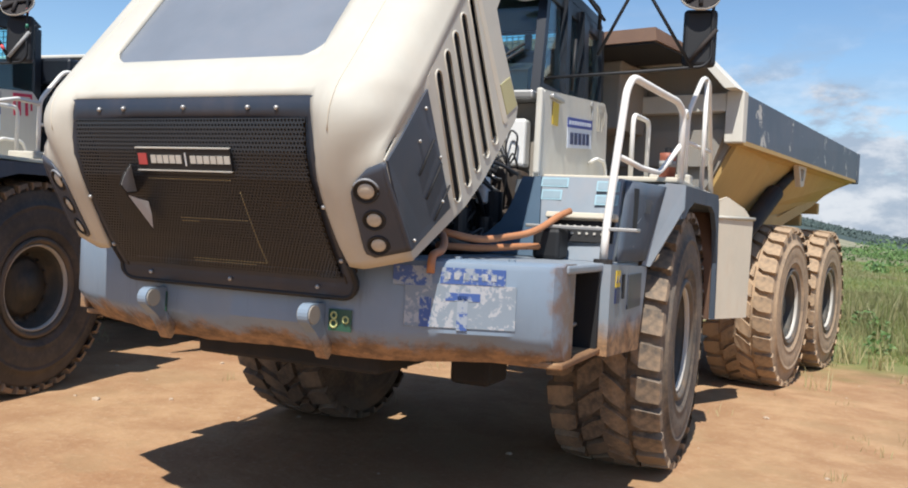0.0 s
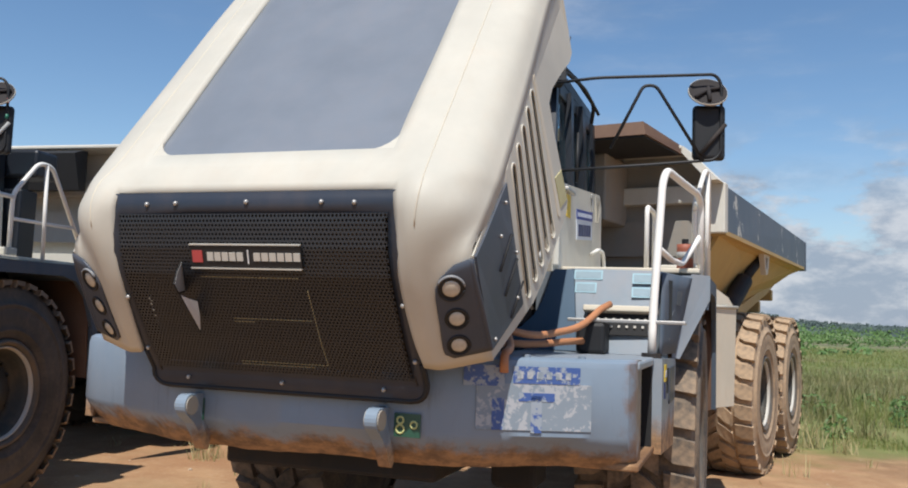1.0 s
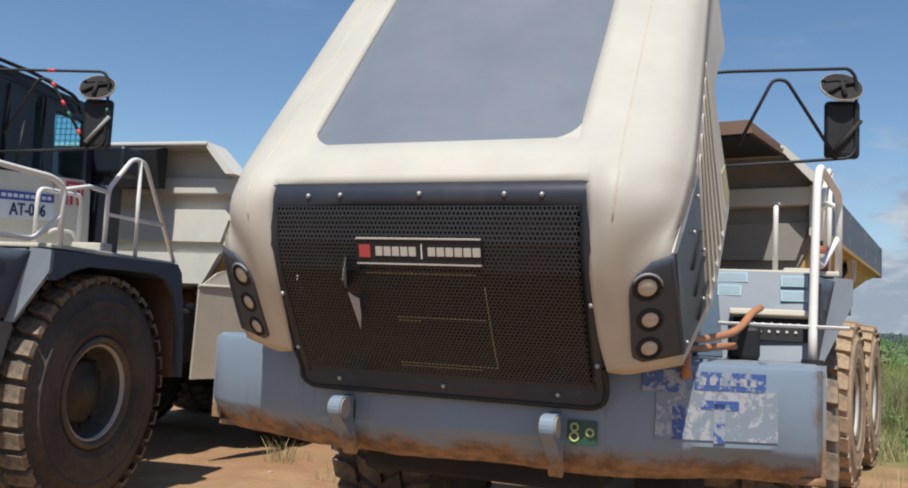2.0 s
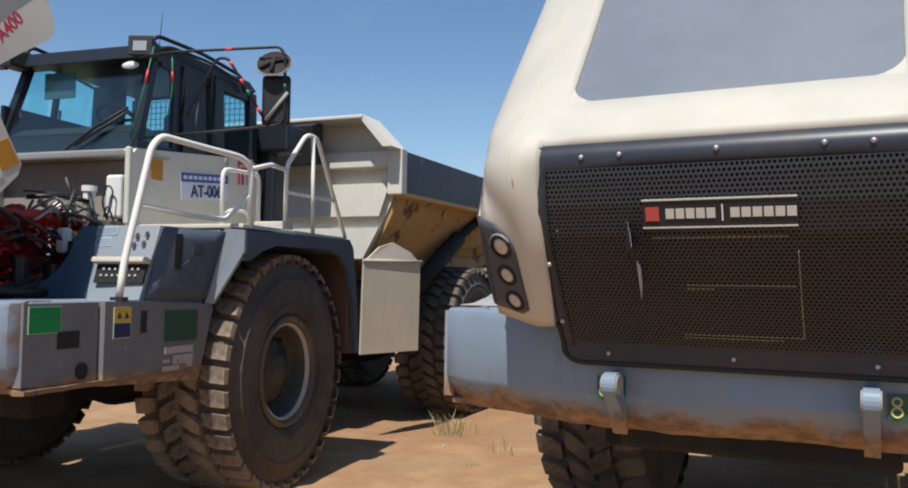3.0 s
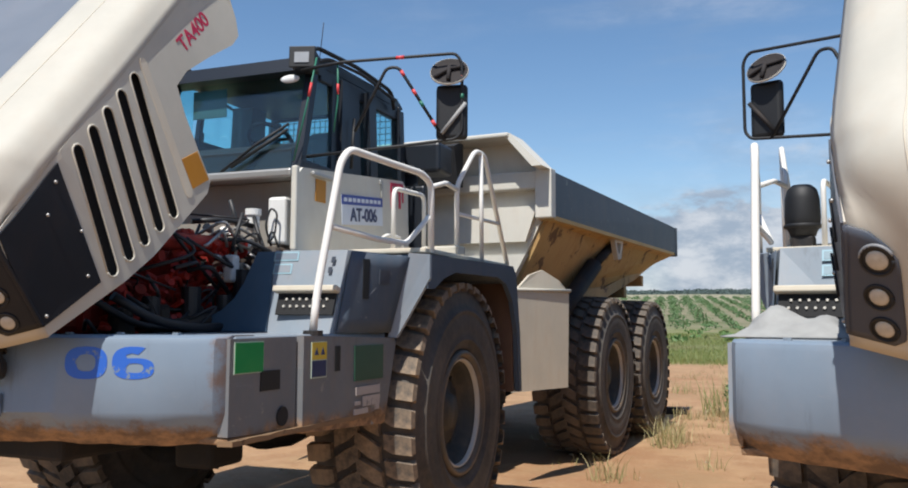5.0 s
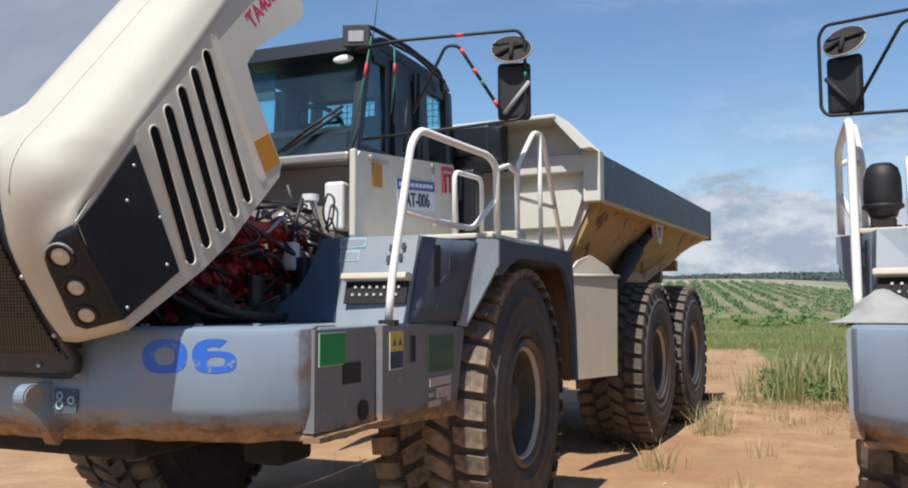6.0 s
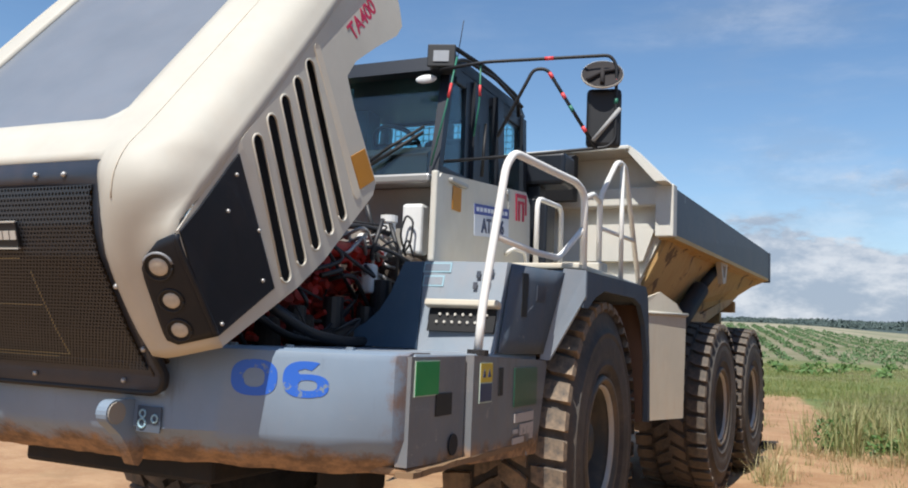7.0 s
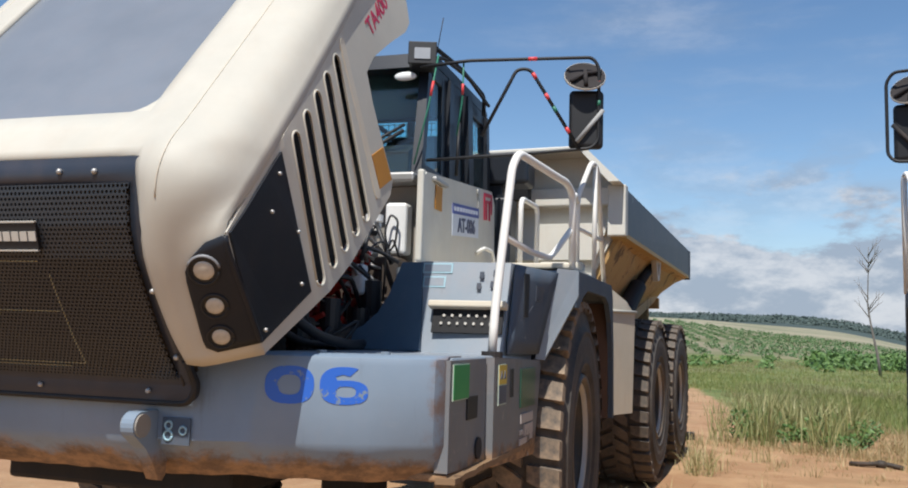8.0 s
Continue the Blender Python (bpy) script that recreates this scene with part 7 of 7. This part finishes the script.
for _ in range(120):
    spots.append((r.uniform(-6.5, 4.5), r.uniform(0.0, 9.0), r.uniform(0.06, 0.2), r.uniform(0.04, 0.16), r.randint(4, 14)))
for x, y, h, n in ((-3.8, 4.2, 0.42, 60), (-3.95, 4.9, 0.36, 46), (-3.7, 4.6, 0.30, 34), (-3.6, 1.7, 0.34, 46), (-3.5, 1.9, 0.20, 20), (-2.9, 2.9, 0.22, 30), (-2.7, 1.1, 0.2, 16), (-3.3, 5.8, 0.25, 34), (-4.4, 7.0, 0.3, 30), (2.4, 4.2, 0.25, 20), (2.7, 6.7, 0.45, 60), (3.1, 6.4, 0.3, 50)):
    spots.append((x, y, 0.17, h, n))
blades("dry_grass_tufts", spots, GRASS_DRY, "small dry grass tufts in the dirt", lean=0.9)


def leafy_rows(name, spots, mat, label, category, leaf):
    """Bushy clumps of many small leaf faces: (x, y, z, radius, height, leaves)."""
    q = random.Random(5)
    verts, faces = [], []
    for x, y, z, rad, h, n in spots:
        for _ in range(n):
            a, u = q.uniform(0, 2 * math.pi), q.uniform(-1, 1)
            rr = rad * (0.55 + 0.45 * q.random()) * math.sqrt(max(0.05, 1 - u * u))
            c = Vector((x + rr * math.cos(a), y + rr * math.sin(a), z + h * (0.5 + 0.5 * u)))
            s = leaf * q.uniform(0.6, 1.3)
            e1 = Vector((q.uniform(-1, 1), q.uniform(-1, 1), q.uniform(-1, 1))).normalized() * s
            e2 = e1.orthogonal().normalized() * s * 0.7
            k = len(verts)
            verts += [c - e1, c + e2 * 0.6, c + e1, c - e2 * 0.6]
            faces.append((k, k + 1, k + 2, k + 3))
    me = bpy.data.meshes.new(name)
    me.from_pydata([tuple(v) for v in verts], [], faces)
    me.materials.append(mat)
    return tagged(new(name, me), label, category, kind="stuff")


weed_spots = []
for _ in range(34):
    weed_spots.append((r.uniform(-4.1, -2.0), r.uniform(7.9, 10.5), 0.02, r.uniform(0.12, 0.30), r.uniform(0.15, 0.5), 70))
for _ in range(26):
    weed_spots.append((r.uniform(3.0, 8.0), r.uniform(8.0, 15.0), 0.02, r.uniform(0.15, 0.35), r.uniform(0.15, 0.4), 70))
leafy_rows("weeds", weed_spots, BUSH, "green broad-leaved weeds among the grass", "weeds", 0.045)
rows_spots = []
for i in range(38):
    x0 = -97 + i * 4.1
    for j in range(94):
        y = 113 + j * 2.0 + r.uniform(-0.5, 0.5)
        x = x0 - (y - 113) * 0.31 + r.uniform(-0.4, 0.4)
        x += r.uniform(-1.2, 1.2) if x < -0.27 * y else 0.0
        az = math.degrees(math.atan2(-x, y))
        thick = 1.5 if az > 12 or y < 140 else 1.18
        if y < 205 + 6.0 * min(max(az, 0), 12) and -1.6 < az < 27 and noise.noise(Vector((x * 0.04, y * 0.03, 5))) > -0.32:
            rows_spots.append((x, y, ground_z(x, y) - 0.15, r.uniform(0.42, 0.74) * thick, r.uniform(0.40, 0.80) * thick, int(13 * thick)))
leafy_rows("crop_rows", rows_spots, CROP, "green crop bushes planted in slanting rows", "crops", 0.25)
bush_spots = []
for _ in range(60):
    y = r.uniform(55, 112)
    x = r.uniform(-0.42 * y, 0.16 * y)
    bush_spots.append((x, y, ground_z(x, y) - 0.1, r.uniform(0.4, 1.2), r.uniform(0.3, 0.8), 40))
for _ in range(70):
    y = r.uniform(62, 84)
    bush_spots.append((-0.058 * y + r.uniform(-3.0, 5.0), y, -0.1, r.uniform(0.6, 1.3), r.uniform(0.7, 1.5), 70))
for _ in range(130):
    y = r.uniform(115, 165)
    x = r.uniform(5, 46)
    bush_spots.append((x, y, ground_z(x, y) - 0.2, r.uniform(1.2, 2.6), r.uniform(1.4, 3.2), 80))
leafy_rows("far_bushes", bush_spots, BUSH, "scattered bright green bushes", "bushes", 0.24)


def ridge_top(x, y):
    """Height of the skyline over the eye's level."""
    a = math.degrees(math.atan2(-x, y))
    return y * math.tan(radians(0.68 + 1.52 / (1 + math.exp(-(a - 0.1) / 1.7))))


wood_spots = []
for i in range(1100):
    x = -560 + i * 0.75 + r.uniform(-1, 1)
    for yy, drop in ((540, 3.4), (572, 2.0), (600, 0.6)):
        wood_spots.append((x + r.uniform(-2, 2), yy + r.uniform(-10, 10), ridge_top(x, yy) - drop - r.uniform(0.0, 1.1) + 0.7 * noise.noise(Vector((x * 0.03, yy, 2))), r.uniform(2.5, 5), r.uniform(1.2, 2.2), 16))
leafy_rows("far_woodland", wood_spots, WOOD_FAR, "dark wooded ridge on the skyline", "woodland", 1.0)
# the ridge under the wood
bm = bmesh.new()
prev = None
for i in range(120):
    x = -620 + i * 9.0
    z = ridge_top(x, 600)
    cur = [bm.verts.new((x, 452, ground_z(x, 452) - 0.5)), bm.verts.new((x, 530, max(ground_z(x, 452), ridge_top(x, 530) - 4.0))), bm.verts.new((x, 600, z)), bm.verts.new((x, 760, z * 0.9))]
    if prev:
        for j in range(3):
            bm.faces.new((prev[j], cur[j], cur[j + 1], prev[j + 1]))
    prev = cur
# turf colour with the distance haze painted in
RIDGE = plain("ridge turf tinted by haze", (0.042, 0.063, 0.055), 0.9, 0.0, 0.35, 0.06)
tagged(part("ridge", bm, RIDGE, smooth=True), "green ridge on the skyline", "hill", kind="structure")


def dead_tree(x, y, h):
    t = tagged(new("dead_tree"), "bare grey dead tree with thin forked limbs", "tree")
    t.matrix_basis = pose(x, y, ground_z(x, y) - 0.05)
    q = random.Random(3)
    bm = bmesh.new()
    trunk = [Vector((0.0, 0, 0)), Vector((-0.15, 0, h * 0.18)), Vector((-0.42, 0, h * 0.36)), Vector((-0.62, 0.1, h * 0.55)), Vector((-0.55, 0.1, h * 0.78)), Vector((-0.50, 0.1, h))]
    add_tube(bm, rounded(trunk, 0.4), 0.085, 7, 0.015)
    part("trunk", bm, BARK, t)
    bm = bmesh.new()
    for _ in range(15):
        k = q.uniform(0.42, 0.95)
        base = Vector((-0.55, 0.05, h * k))
        d = Vector((q.choice((-1, 1)) * q.uniform(0.25, 0.55), q.uniform(-0.3, 0.3), q.uniform(0.45, 0.9))) * h * 0.20
        add_tube(bm, [base, base + d * 0.5 + Vector((0, 0, 0.05)), base + d], 0.035, 5, 0.008)
        e = base + d * 0.6
        add_tube(bm, [e, e + Vector((d.x * 0.1, d.y, d.z * 0.6))], 0.018, 4, 0.006)
    part("limbs", bm, BARK, t)
    return t


dead_tree(-1.9, 50.0, 7.8)


def stones():
    q = random.Random(9)
    bm = bmesh.new()
    for _ in range(150):
        x, y = q.uniform(-7, 5), q.uniform(-3.5, 12)
        s = 0.008 + 0.028 * q.random() ** 3
        got = bmesh.ops.create_icosphere(bm, subdivisions=1, radius=s)
        for v in got["verts"]:
            v.co = Vector((v.co.x * q.uniform(0.8, 1.4), v.co.y * q.uniform(0.8, 1.3), v.co.z * 0.6)) + Vector((x, y, ground_z(x, y) + s * 0.2))
    return part("pebbles", bm, STONE)


tagged(stones(), "pale pebbles scattered on the dirt", "stones", kind="stuff")
# crumpled canvas on the deck of the pale-tyred truck
def canvas_z(p, q):
    """Two soft humps with creases, sinking to the deck at the rim."""
    rim = min(1.0, 5.0 * p, 5.0 * (1 - p), 4.0 * q, 4.0 * (1 - q))
    hump = 0.125 * math.exp(-((p - 0.36) / 0.22) ** 2 - ((q - 0.6) / 0.35) ** 2) + 0.08 * math.exp(-((p - 0.80) / 0.2) ** 2 - ((q - 0.5) / 0.4) ** 2)
    return 1.440 + rim * (hump + 0.012 + 0.020 * abs(noise.noise(Vector((p * 6, q * 6, 2.0)))))


bm = bmesh.new()
add_patch(bm, [[Vector((-1.575 + 0.55 * p / 22 + 0.02 * noise.noise(Vector((p * 0.4, q * 0.4, 0))), -2.02 + 0.46 * q / 14 + 0.03 * noise.noise(Vector((p * 0.3, q * 0.3, 7))), canvas_z(p / 22, q / 14))) for p in range(23)] for q in range(15)])
canvas = tagged(part("folded_canvas", bm, RAG), "crumpled grey canvas on the truck deck", "canvas")
mod = canvas.modifiers.new("thickness", "SOLIDIFY")
mod.thickness, mod.offset = 0.006, 1.0
# scraps lying on the dirt
bm = bmesh.new()
add_tube(bm, rounded([(-2.25, 6.25, 0.03), (-2.05, 6.18, 0.05), (-1.85, 6.30, 0.06), (-1.62, 6.22, 0.03)], 0.15), 0.032, 7)
add_ball(bm, (-1.88, 6.27, 0.05), 0.07, 9, 6, (1.2, 0.8, 0.8))
tagged(part("rubber_scrap", bm, GRIME), "dark twisted rubber scrap lying on the dirt", "scrap")
# plain dark block set down behind the rear tyre
bm = bmesh.new()
add_box(bm, (-0.20, -0.09, 0.0), (0.20, 0.09, 0.12), 0.02, m=pose(-4.75, 7.75, 0.0, 0, 0, 25))
tagged(part("dark_block", bm, CHASSIS), "dark dusty block behind a rear tyre", "block")
